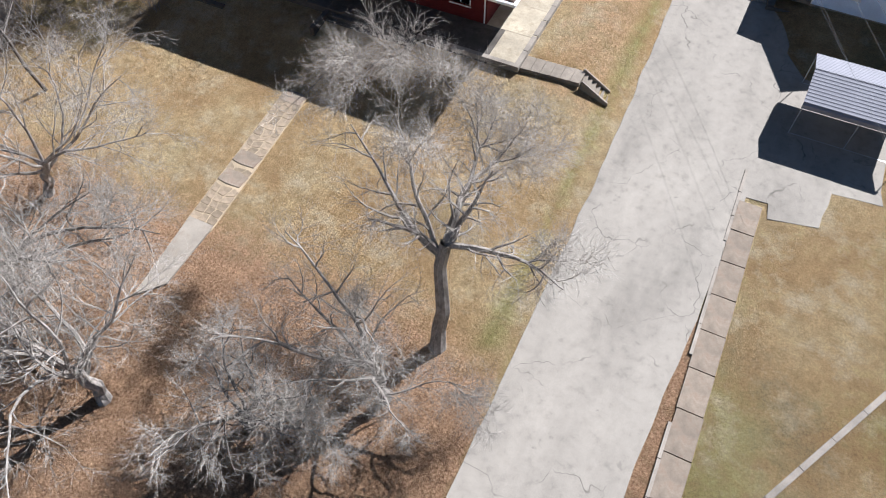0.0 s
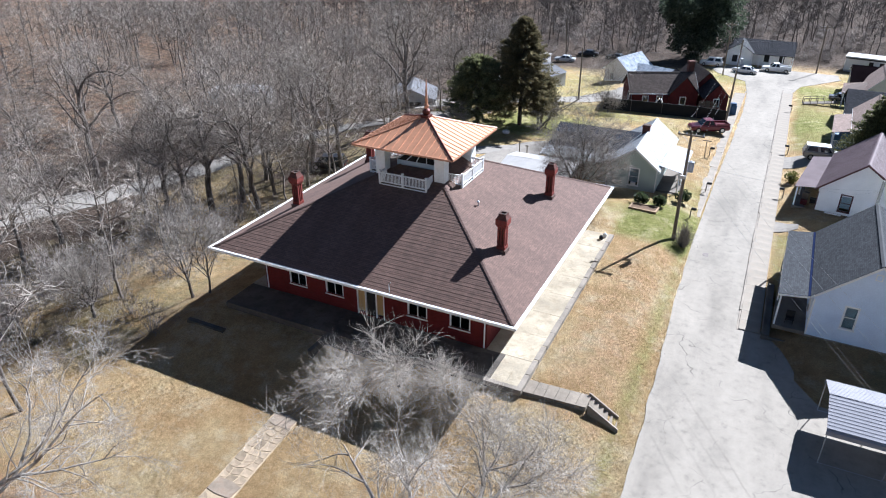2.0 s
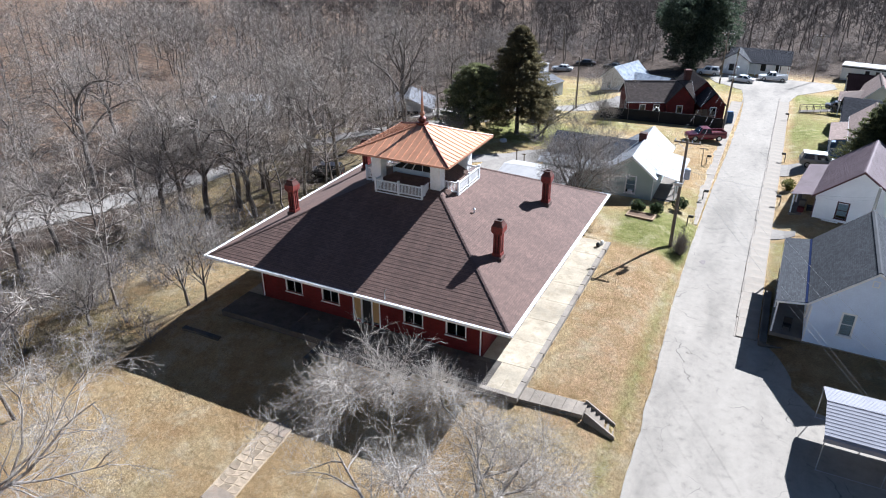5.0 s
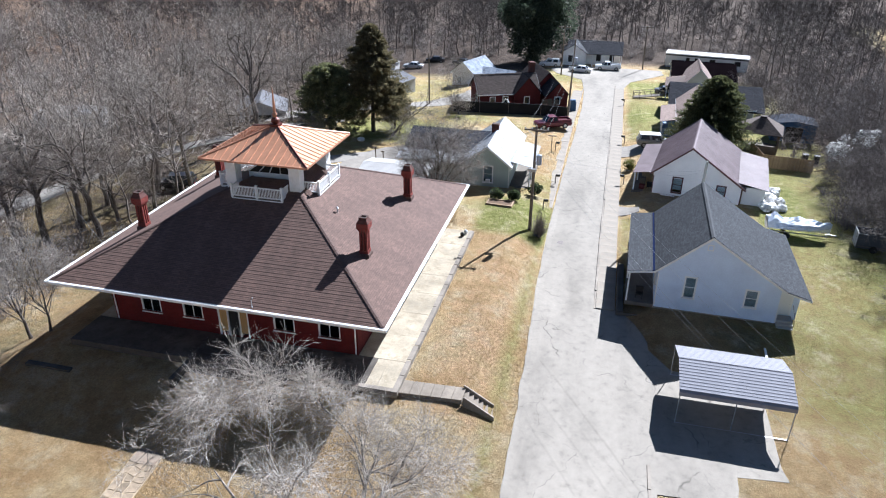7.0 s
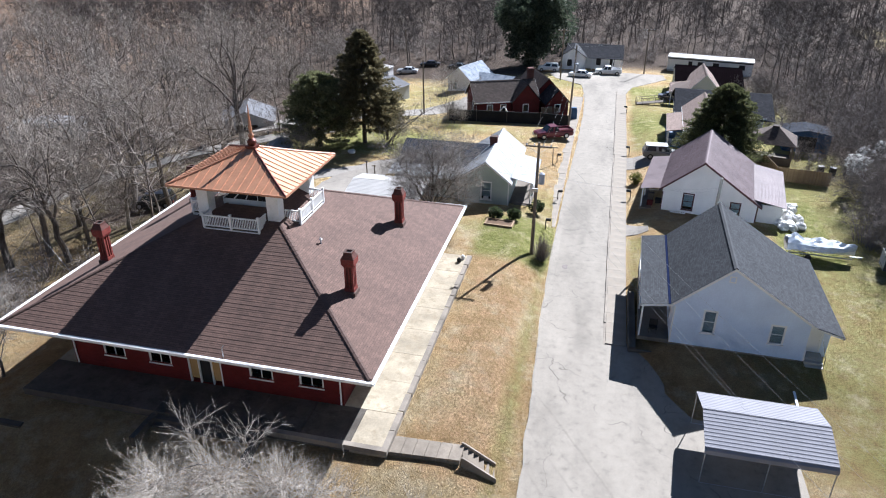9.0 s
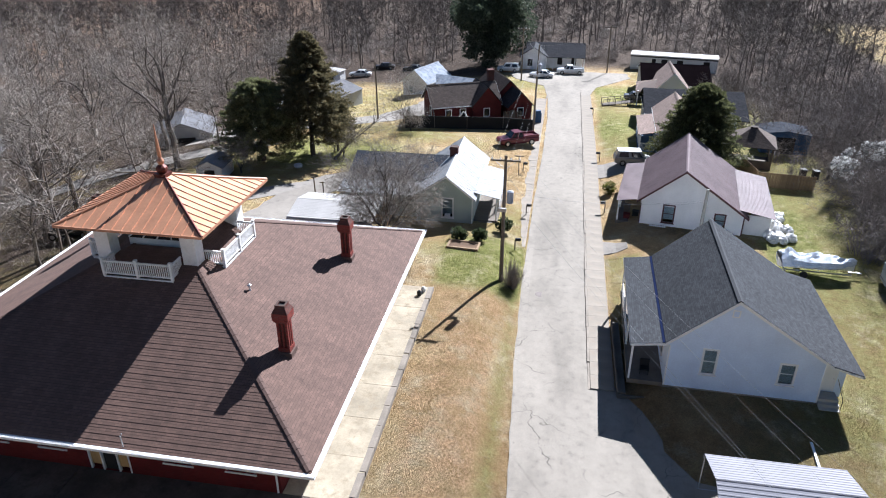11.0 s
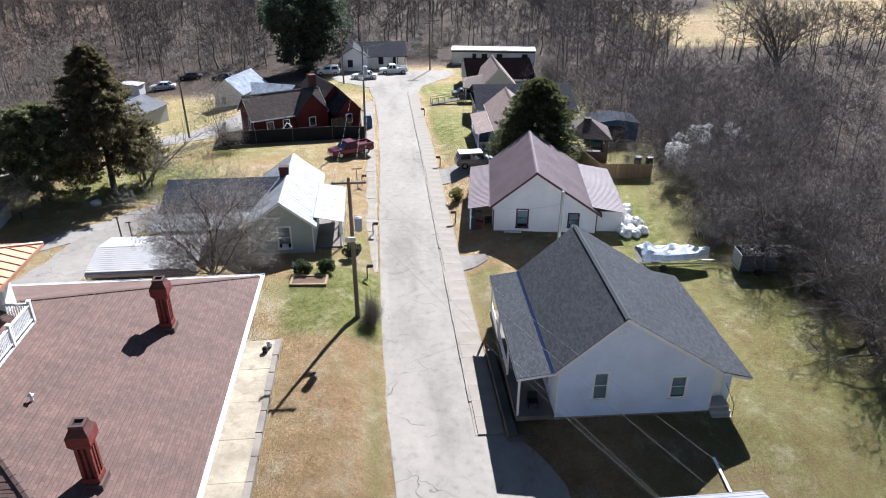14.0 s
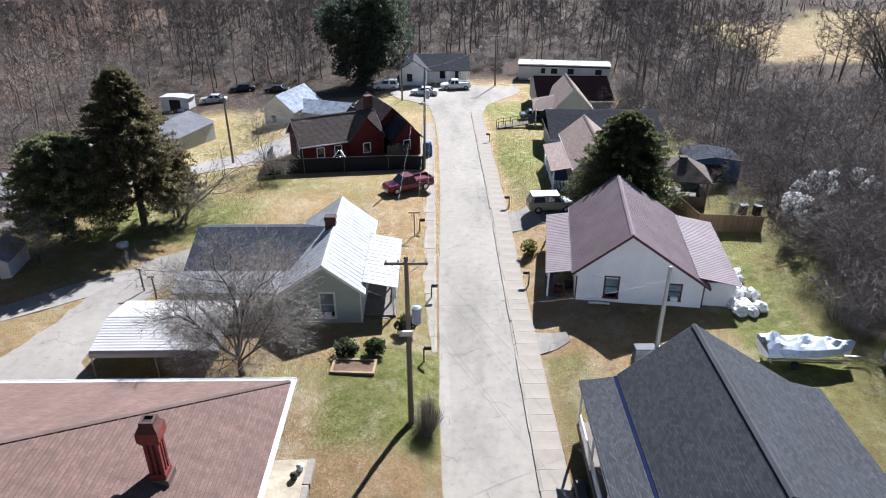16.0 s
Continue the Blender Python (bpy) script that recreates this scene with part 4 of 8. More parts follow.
# cupola
cup = new("cupola")
cup.parent = depot
cup.matrix_world = pose(CX, CY, 0)
tagged(cup, "white cupola with balconies and copper roof")
D0 = 10.15
CE, HZ, AZ = 4.25, 13.05, 14.72      # roof half-width, eave height, apex height
s = Solid()
s.box(-2.95, 2.95, -2.95, 2.95, 9.4, D0 + 0.1)
part("cupola_base", s, M_WHITE, cup)
for sx in (-1, 1):
    for sy in (-1, 1):
        s = Solid()
        s.box(min(sx * 2.15, sx * 2.98), max(sx * 2.15, sx * 2.98), min(sy * 2.15, sy * 2.98), max(sy * 2.15, sy * 2.98), 9.6, HZ - 0.1)
        part("corner_pier", s, M_WHITE, cup)
s = Solid()
for x0, x1, y0, y1 in ((-2.15, 2.15, -2.95, -2.7), (-2.15, 2.15, 2.7, 2.95), (-2.95, -2.7, -2.15, 2.15), (2.7, 2.95, -2.15, 2.15)):
    s.box(x0, x1, y0, y1, HZ - 0.35, HZ - 0.1)
part("lintel", s, M_WHITE, cup)
# inner skylight box
s = Solid()
s.box(-1.75, 1.75, -1.75, 1.75, D0 + 0.1, D0 + 1.25)
part("lantern_wall", s, plain("pale_blue_paint", (0.55, 0.60, 0.63), 0.6, var=0.15), cup, "pale blue boarded lantern")
s = Solid()
for k in range(4):
    r = pose(0, 0, 0, 0, 0, 90 * k)
    q = [r @ Vector(p) for p in ((-1.75, -1.75, D0 + 1.25), (1.75, -1.75, D0 + 1.25), (0.6, -0.6, D0 + 2.0), (-0.6, -0.6, D0 + 2.0))]
    s.slab(q, 0.04)
part("lantern_glass", s, M_DARK, cup)
for k in range(4):
    r = pose(0, 0, 0, 0, 0, 90 * k)
    for u in (-1, -0.5, 0, 0.5, 1):
        s = Solid()
        s.tube([r @ Vector((1.75 * u, -1.76, D0 + 1.28)), r @ Vector((0.6 * u, -0.6, D0 + 2.03))], [0.04, 0.04], 4)
        part("glazing_bar", s, M_WHITE, cup)
# deck inside
s = Solid()
s.box(-2.15, 2.15, -2.15, 2.15, D0 + 0.1, D0 + 0.14)
part("cupola_floor", s, M_WOOD_GREY, cup)
# four balconies
bs = Solid()
bs.box(-0.022, 0.022, -0.02, 0.02, 0.0, 0.68)
BALUSTER = bs.mesh("baluster")
BALUSTER.materials.append(M_WHITE)
for k in range(4):
    bal = new("balcony")
    bal.parent = cup
    bal.matrix_world = pose(CX, CY, 0) @ pose(0, 0, 0, 0, 0, 90 * k)
    w, y0 = 2.05, -4.1
    s = Solid()
    s.box(-w, w, y0, -2.95, D0 - 0.16, D0 + 0.0)
    part("balcony_deck", s, M_WHITE, bal)
    s = Solid()
    s.box(-w + 0.05, w - 0.05, y0 + 0.05, -2.96, D0, D0 + 0.03)
    part("deck_board", s, M_WOOD_GREY, bal)
    s = Solid()
    for z0, z1 in ((D0 + 0.14, D0 + 0.22), (D0 + 0.86, D0 + 0.95)):
        s.box(-w, w, y0, y0 + 0.09, z0, z1)
        s.box(-w, -w + 0.09, y0 + 0.09, -2.95, z0, z1)
        s.box(w - 0.09, w, y0 + 0.09, -2.95, z0, z1)
    part("rail", s, M_WHITE, bal)
    for x, y in [(-w + 0.1 + (2 * w - 0.2) * i / 32, y0 + 0.045) for i in range(33)] + [(sx * (w - 0.045), y0 + 0.15 + 0.95 * i / 8) for sx in (-1, 1) for i in range(9)]:
        o = part("baluster", BALUSTER, M_WHITE, bal)
        o.location = (x, y, D0 + 0.2)
    for x in (-w + 0.045, 0, w - 0.045):
        s = Solid()
        s.box(x - 0.07, x + 0.07, y0 - 0.025, y0 + 0.115, D0, D0 + 1.05)
        s.box(x - 0.09, x + 0.09, y0 - 0.045, y0 + 0.135, D0 + 1.05, D0 + 1.1)
        part("newel_post", s, M_WHITE, bal)
# copper pyramid roof with standing seams, slightly flared
s = Solid()
s.box(-CE + 0.15, CE - 0.15, -CE + 0.15, CE - 0.15, HZ - 0.1, HZ - 0.04)
part("cupola_soffit", s, M_WHITE, cup)


def pyr_pt(u, t):
    """u along the eave -1..1, t up the slope 0..1."""
    r = CE * (1 - t)
    return Vector((u * r, -r, HZ + (AZ - HZ) * (0.86 * t + 0.14 * t * t)))


for k in range(4):
    r = pose(CX, CY, 0) @ pose(0, 0, 0, 0, 0, 90 * k)
    face = new("roof_face")
    face.parent = cup
    face.matrix_world = r
    s = Solid()
    for i in range(6):
        t0, t1 = i / 6 * 0.985, (i + 1) / 6 * 0.985
        q = [pyr_pt(-1, t0), pyr_pt(1, t0), pyr_pt(1, t1), pyr_pt(-1, t1)]
        s.slab(q, 0.05)
    part("copper_sheet", s, M_COPPER, face, "bright standing-seam copper")
    for i in range(1, 15):
        x = -CE + 2 * CE * i / 15
        tmax = 1 - abs(x) / CE - 0.02
        sm = Solid()
        for j in range(3):
            p, q = pyr_pt(0, tmax * j / 3), pyr_pt(0, tmax * (j + 1) / 3)
            e = Vector((0.014, 0, 0))
            up = Vector((0, -0.016, 0.05))
            p, q = Vector((x, p.y, p.z - 0.01)), Vector((x, q.y, q.z - 0.01))
            sm.add([p - e, p + e, q + e, q - e, p - e + up, p + e + up, q + e + up, q - e + up], [(4, 5, 6, 7), (0, 4, 7, 3), (1, 2, 6, 5), (0, 1, 5, 4), (3, 7, 6, 2)])
        part("standing_seam", sm, M_COPPER_SEAM, face)
    sm = Solid()
    sm.tube([pyr_pt(-1, t) + Vector((0, 0, 0.02)) for t in (0, 0.25, 0.5, 0.75, 0.97)], [0.08, 0.08, 0.08, 0.08, 0.06], 6)
    part("hip_roll", sm, M_COPPER_DARK if k % 2 else M_COPPER_SEAM, face, "rolled copper hip")
    sm = Solid()
    sm.box(-CE, CE, -CE - 0.05, -CE + 0.02, HZ - 0.12, HZ + 0.02)
    part("drip_edge", sm, M_COPPER_SEAM, face)
s = Solid()
s.box(-0.36, 0.36, -0.36, 0.36, AZ - 0.35, AZ + 0.05)
s.tube([(0, 0, AZ), (0, 0, AZ + 0.25), (0, 0, AZ + 0.4), (0, 0, AZ + 0.55)], [0.2, 0.34, 0.3, 0.14], 10)
part("finial_base", s, M_COPPER_DARK, cup)
s = Solid()
s.tube([(0, 0, AZ + 0.5), (0, 0, AZ + 0.75), (0, 0, AZ + 0.95), (0, 0, AZ + 1.1), (0, 0, AZ + 2.85)], [0.13, 0.2, 0.1, 0.12, 0.02], 10)
part("finial_spire", s, M_COPPER_SEAM, cup, "tapering copper spire")

# platform, walkway and steps
platform = thing("platform", None, "weathered concrete platform round the depot", "platform", kind="structure")
# south slabs west of the corner are coloured dark for the depot's shade
for x0, x1, y0, y1 in ((-23.2, -1.302, -0.75, WY0 - 0.002), (-1.3, 0.95, -0.75, WY0 - 0.002), (WX1 + 0.002, 0.95, WY0, 24.0), (-23.2, WX0 - 0.002, WY0, 24.5), (WX0, WX1, WY1 + 0.002, 26.0)):
    nx, ny = max(1, round((x1 - x0) / 3.2)), max(1, round((y1 - y0) / 3.0))
    for i in range(nx):
        for j in range(ny):
            s = Solid()
            s.box(x0 + (x1 - x0) * i / nx + 0.012, x0 + (x1 - x0) * (i + 1) / nx - 0.012, y0 + (y1 - y0) * j / ny + 0.012, y0 + (y1 - y0) * (j + 1) / ny - 0.012,
                  0.2, PZ + random.uniform(-0.008, 0.008))
            part("platform_slab", s, M_PLAT_SHADE if x1 < -1.2 and y0 < 0 else M_PLAT, platform)
kerb_p = Solid()
for i in range(14):
    y = -0.78 + 1.775 * i
    kerb_p.box(0.62 + random.uniform(-0.02, 0.03), 1.0 + random.uniform(-0.03, 0.02), y, y + random.uniform(1.62, 1.76), PZ - 0.3, PZ + random.uniform(0.02, 0.05))
kerb_p.box(-6.6, 0.59, -0.79, -0.45, PZ - 0.3, PZ + 0.03)
single("platform_edge", kerb_p, M_KERB, "raised broken concrete edge of the platform", "edge", kind="structure")
# steps and low wall share the south slabs' colour, darkened for shade
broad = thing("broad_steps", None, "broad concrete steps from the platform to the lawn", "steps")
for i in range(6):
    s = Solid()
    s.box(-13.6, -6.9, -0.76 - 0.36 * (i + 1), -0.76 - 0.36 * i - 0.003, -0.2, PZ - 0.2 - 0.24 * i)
    part("step", s, M_PLAT_SHADE, broad)
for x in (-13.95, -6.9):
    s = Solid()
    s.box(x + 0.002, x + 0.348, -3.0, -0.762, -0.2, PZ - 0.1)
    part("side_wall", s, M_PLAT_SHADE, broad)
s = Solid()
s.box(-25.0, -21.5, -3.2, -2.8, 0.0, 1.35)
single("low_wall", s, M_PLAT_SHADE, "low concrete wall beside the platform in shade", "wall", kind="structure")
walkway = thing("walkway", None, "narrow concrete walkway from the platform to the steps", "walkway", kind="structure")
for i in range(6):
    t0, t1 = i / 6 + 0.003, (i + 1) / 6 - 0.003
    wk = Solid()
    wk.slab([(1.0 + 4.06 * t0, -0.5 + 0.35 * t0, 1.86 - 0.08 * t0), (1.0 + 4.06 * t1, -0.5 + 0.35 * t1, 1.86 - 0.08 * t1),
             (1.0 + 4.1 * t1, 0.85 + 0.27 * t1, 1.86 - 0.08 * t1), (1.0 + 4.1 * t0, 0.85 + 0.27 * t0, 1.86 - 0.08 * t0)], 0.3)
    part("walkway_slab", wk, M_PLATWALK, walkway)
wk = Solid()
wk.slab([(1.0, -0.46, 1.57), (5.0, -0.12, 1.49), (5.0, 1.06, 1.49), (1.0, 0.81, 1.57)], 0.7)
part("footing", wk, M_PLATWALK, walkway)
steps = thing("garden_steps", pose(5.08, 0.5, 0, 0, 0, 10), "concrete steps with low side walls down to the street", "steps")
for i in range(6):
    s = Solid()
    s.box(0.02 + 0.31 * i, 0.33 + 0.31 * i, -0.56, 0.56, -0.1, 1.6 - 0.25 * i)
    part("step", s, M_PLATWALK, steps)
for y in (-0.66, 0.565):
    s = Solid()
    s.prism([(-0.05, -0.1), (1.95, -0.1), (1.95, 0.5), (0.05, 1.96), (-0.05, 1.96)], y, y + 0.095)
    part("side_wall", s, M_KERB, steps)
# flagstone path
path = thing("flagstone_path", None, "mortared flagstone path across the lawn", "path", kind="structure")


def path_x(y):
    return -12.5 + 0.075 * (-7.6 - y)


pm = Solid()
for i in range(12):
    y, y2 = -7.6 - i, -8.6 - i
    pm.slab([(path_x(y) - 0.92, y, land(path_x(y), y) + 0.08), (path_x(y2) - 0.92, y2, land(path_x(y2), y2) + 0.08), (path_x(y2) + 0.92, y2, land(path_x(y2), y2) + 0.08), (path_x(y) + 0.92, y, land(path_x(y), y) + 0.08)], 0.2)
part("mortar_bed", pm, M_MORTAR, path)
random.seed(5)
knots = {(i, j): (-0.9 + 0.6 * j + (random.uniform(-0.16, 0.16) if j % 3 else random.uniform(-0.05, 0.05)), -7.7 - 0.58 * i + random.uniform(-0.17, 0.17)) for i in range(21) for j in range(4)}
for i in range(20):
    if i in (0, 10, 11, 13, 14):
        continue
    for j in range(3):
        q = [knots[i, j], knots[i + 1, j], knots[i + 1, j + 1], knots[i, j + 1]]
        mx, my = sum(p[0] for p in q) / 4, sum(p[1] for p in q) / 4
        ring = []
        for k in range(4):
            for t in (0.12, 0.5, 0.88):
                px, py = (q[k][n] + (q[(k + 1) % 4][n] - q[k][n]) * t for n in (0, 1))
                f = random.uniform(0.84, 0.94)
                ring.append(((px - mx) * f, (py - my) * f, 0))
        st = Solid()
        st.slab(ring, 0.05)
        o = part("flagstone", st, M_STONE, path)
        o.matrix_world = pose(path_x(my) + mx, my, land(path_x(my), my) + random.uniform(0.095, 0.108), random.uniform(-0.3, 0.3), random.uniform(-0.3, 0.3))
for y in (-7.95, -13.9, -15.6):
    st = Solid()
    st.slab([(-0.82, 0.5, 0), (-0.88, -0.45, 0), (-0.2, -0.56, 0), (0.8, -0.5, 0), (0.86, 0.4, 0), (0.1, 0.55, 0)], 0.07)
    o = part("flagstone", st, M_WALKOLD, path, "large dark flagstone")
    o.matrix_world = pose(path_x(y), y, land(path_x(y), y) + 0.12)
st = Solid()
st.slab([(-12.5, -19.2, 0.13), (-11.9, -25.0, 0.12), (-10.7, -23.6, 0.12), (-10.75, -19.2, 0.13)], 0.2)
part("concrete_slab", st, M_WALK, path, "pale concrete slab at the path's end")
# ---- houses ----
def roof_face(name, parent, quad, mat, style, course=0.16, lip=0.012):
    """A sloping roof face with its ribs or shingle courses as pieces; quad: eave a, eave b, ridge b, ridge a."""
    a, b, c, d = (Vector(p) for p in quad)
    nrm = (b - a).cross(d - a).normalized()
    if nrm.z < 0:
        nrm = -nrm
    deck = Solid()
    if style == "shingle":
        deck.slab([p - nrm * 0.012 for p in (a, b, c, d)], 0.09, [(0, 0)] * 4)
    else:
        deck.slab([a, b, c, d], 0.03)
    face = part(name, deck, mat, parent)
    wide, high = (b - a).length, (d - a).length
    if style == "shingle":
        n = max(1, int(high / course))
        for i in range(n):
            t0, t1 = i / n, min(1.0, (i + 1.12) / n)
            q = [a.lerp(d, t0) + nrm * lip, b.lerp(c, t0) + nrm * lip, b.lerp(c, t1), a.lerp(d, t1)]
            uv = [(0, t0 * high), (wide, t0 * high), (wide, t1 * high), (0, t1 * high)]
            s = Solid()
            s.add(q + [q[0] - nrm * lip * 1.6, q[1] - nrm * lip * 1.6], [(0, 1, 2, 3), (4, 5, 1, 0)], uv + uv[:2])
            part("shingle_course", s, mat, face)
        return face
    pitch, rise = (0.3, 0.018) if style == "metal" else (0.55, 0.016)
    n = max(2, int(wide / pitch))
    w = (b - a).normalized() * 0.035
    for i in range(n + 1):
        t = i / n
        p, q = a.lerp(b, t) + nrm * 0.005, d.lerp(c, t) + nrm * 0.005
        s = Solid()
        s.add([p - w, p + nrm * rise, p + w, q + w, q + nrm * rise, q - w], [(0, 1, 4, 5), (1, 2, 3, 4), (0, 2, 1), (5, 4, 3)])
        part("roof_rib", s, mat, face)
    return face


def gable_house(name, m, w0, w1, length, eave0, eave1, ridge_x, ridge_z, wall_mat, roof_mat, style, label, over=0.35, front_over=0.25, base=0.0,
                front_holes=(), side_holes=(), trim_mat=None, group="", ridge_mat=None, back_ridge=True, trim=True, foundation=None, windows=True, right_fascia=True, blind=0.85):
    """A gabled house in its own frame: gable wall at y=0 facing -y, x from w0 to w1, heights over its base."""
    trim_mat = trim_mat or M_WHITE_CLEAN
    h = thing(name, m, label, "house", group)

    def add(pname, solid, mat, lab=""):
        o = part(pname, solid, mat, h, lab)
        return o
    low = min(eave0, eave1)
    for y in (0.0, length - 0.15):
        s = Solid()
        walled(s, w0, w1, base, low, y, y + 0.15, front_holes if y == 0 else ())
        s.prism([(w0, low - 0.03), (w1, low - 0.03), (w1, eave1), (ridge_x, ridge_z - 0.12), (w0, eave0)], y - (0.004 if y == 0 else -0.004), y + 0.15)
        add("wall", s, wall_mat)
    for x, e, sign in ((w0, eave0, -1), (w1 - 0.15, eave1, 1)):
        s = Solid(Matrix.Translation((x + 0.15, 0, 0)) @ pose(0, 0, 0, 0, 0, 90))
        walled(s, 0.15, length - 0.15, base, e, 0, 0.15, side_holes if sign < 0 else ())
        add("wall", s, wall_mat)
    s = Solid()
    s.box(w0 + 0.15, w1 - 0.15, 0.15, length - 0.15, base, base + 0.05)
    add("floor_slab", s, M_DARK)
    if foundation:
        s = Solid()
        s.box(w0 - 0.02, w1 + 0.02, -0.02, length + 0.02, base - 0.9, base)
        add("foundation", s, foundation)
    y0, y1 = -front_over, length + front_over
    s0, s1 = (ridge_z - eave0) / (ridge_x - w0), (ridge_z - eave1) / (w1 - ridge_x)
    xa, xb = w0 - over, w1 + over
    za, zb = eave0 - over * s0 + 0.06, eave1 - over * s1 + 0.06
    rz = ridge_z + 0.06
    roof_face("roof_slope", h, [(xa, y1, za), (xa, y0, za), (ridge_x, y0, rz), (ridge_x, y1, rz)], roof_mat, style)
    roof_face("roof_slope", h, [(xb, y0, zb), (xb, y1, zb), (ridge_x, y1, rz), (ridge_x, y0, rz)], roof_mat, style)
    s = Solid()
    s.add([(ridge_x - 0.16, y0 - 0.01, rz - 0.05), (ridge_x, y0 - 0.01, rz + 0.045), (ridge_x + 0.16, y0 - 0.01, rz - 0.05), (ridge_x + 0.16, y1 + 0.01, rz - 0.05), (ridge_x, y1 + 0.01, rz + 0.045), (ridge_x - 0.16, y1 + 0.01, rz - 0.05)],
          [(0, 1, 4, 5), (1, 2, 3, 4), (0, 2, 1), (5, 4, 3)])
    add("ridge_cap", s, ridge_mat or roof_mat)
    if trim:
        for y in (y0 - 0.03, y1):
            for xe, ze in ((xa, za), (xb, zb)):
                s = Solid()
                p, q = Vector((xe, y, ze - 0.02)), Vector((ridge_x, y, rz - 0.02))
                s.add([p, q, q - Vector((0, 0, 0.2)), p - Vector((0, 0, 0.2)), p + Vector((0, 0.03, 0)), q + Vector((0, 0.03, 0)), q + Vector((0, 0.03, -0.2)), p + Vector((0, 0.03, -0.2))],
                      [(0, 1, 2, 3), (7, 6, 5, 4), (0, 4, 5, 1), (3, 2, 6, 7), (0, 3, 7, 4), (1, 5, 6, 2)])
                add("barge_board", s, trim_mat)
        for xe, ze in ((xa - 0.03, za), (xb, zb)):
            if not right_fascia:
                continue
            s = Solid()
            s.box(xe, xe + 0.03, y0, y1, ze - 0.16, ze + 0.0)
            add("fascia", s, trim_mat)
    for x in (w0 - 0.01, w1 - 0.09):
        s = Solid()
        s.box(x, x + 0.1, -0.012, 0.0, base, low)
        add("corner_board", s, trim_mat)
    if windows:
        for a, b, c, d in front_holes:
            sash_window(h, m @ pose((a + b) / 2, 0.02, c), b - a, d - c, 0.13, trim_mat, blind=blind)
        for a, b, c, d in side_holes:
            sash_window(h, m @ pose(w0 - 0.0, (a + b) / 2, c, 0, 0, -90), b - a, d - c, 0.1, trim_mat)
    return h


def post(name, parent, x, y, z0, z1, r, mat):
    s = Solid()
    s.box(x - r, x + r, y - r, y + r, z0, z1)
    return part(name, s, mat, parent)


# pale blue house
BM = pose(0, 16.75, 0, 0, 0, -1.5)
bh = gable_house("blue_house", BM, 17.35, 26.55, 11.5, 4.4, 3.9, 20.85, 7.55, M_BLUE_SIDING, M_SHINGLE_GREY, "shingle",
                 "pale blue sided house with charcoal shingle roof and white trim", 0.28, 0.25, 0.85,
                 [(19.5, 20.22, 2.12, 3.82), (24.05, 24.83, 2.0, 3.36)], [(2.0, 2.8, 1.9, 3.5), (7.5, 8.3, 1.9, 3.5)], ridge_mat=M_RIDGE_GREY, foundation=M_KERB, right_fascia=False, blind=1.0)
# lower lean-to along its east side, with the door
s = Solid()
walled(s, 26.55, 28.1, 0.85, 3.35, 0.9, 1.05, ())
s.prism([(26.55, 3.35), (28.1, 3.35), (26.55, 3.85)], 0.9, 1.05)
s.box(27.95, 28.1, 1.05, 11.3, 0.85, 3.3)
part("lean_to_wall", s, M_BLUE_SIDING, bh)
roof_face("lean_to_roof", bh, [(28.62, -0.25, 3.32), (28.62, 11.75, 3.32), (26.82, 11.75, 3.80), (26.82, -0.25, 3.80)], M_SHINGLE_GREY, "shingle")
s = Solid()
s.box(28.62, 28.64, -0.25, 11.75, 3.15, 3.27)
s.slab([(26.9, -0.27, 3.72), (28.62, -0.27, 3.28), (28.62, -0.25, 3.28), (26.9, -0.25, 3.72)], 0.14)
part("fascia", s, M_WHITE_CLEAN, bh)
d = new("door")
d.parent = bh
d.matrix_world = BM @ pose(27.1, 0.86, 1.2)
s = Solid()
s.box(-0.45, 0.45, 0, 0.06, 0, 2.0)
part("door_leaf", s, M_WHITE_CLEAN, d, "white panelled door")
s = Solid()
for x0, x1, z0, z1 in ((-0.53, -0.45, 0, 2.0), (0.45, 0.53, 0, 2.0), (-0.53, 0.53, 2.0, 2.08)):
    s.box(x0, x1, -0.03, 0.04, z0, z1)
part("door_frame", s, M_WHITE_CLEAN, d)
s = Solid()
s.tube([(0.36, -0.06, 1.0), (0.36, 0.0, 1.0)], [0.035, 0.03], 6)
part("door_handle", s, M_CHROME, d)
for i in range(3):
    s = Solid()
    s.box(26.56, 27.75, 0.0 - 0.3 * i, 0.85 - 0.001 * i, 0.5, 1.18 - 0.19 * i)
    part("step", s, M_TAN_SIDING, bh)
s = Solid()
for x in (27.72,):
    s.tube([(x, -0.55, 0.8), (x, -0.55, 1.6), (x, 0.8, 2.2)], [0.02] * 3, 5)
part("hand_rail", s, M_BLACK, bh)
# porch along the street side
roof_face("porch_roof", bh, [(15.0, 11.7, 3.84), (15.0, -0.15, 3.84), (17.06, -0.15, 4.14), (17.06, 11.7, 4.14)], M_SHINGLE_GREY, "shingle")
s = Solid()
s.box(14.98, 15.0, -0.15, 11.7, 3.66, 3.78)
s.slab([(15.0, -0.18, 3.82), (17.05, -0.18, 4.12), (17.05, -0.15, 4.12), (15.0, -0.15, 3.82)], 0.16)
part("porch_fascia", s, M_WHITE_CLEAN, bh)
s = Solid()
s.slab([(16.90, -0.16, 4.15), (17.09, -0.16, 4.19), (17.09, 11.7, 4.19), (16.90, 11.7, 4.15)], 0.02)
part("roof_flashing", s, M_NAVY, bh, "dark blue metal flashing")
s = Solid()
s.box(15.1, 17.35, 0.0, 11.5, 0.7, 1.0)
part("porch_floor", s, M_WOOD_GREY, bh)
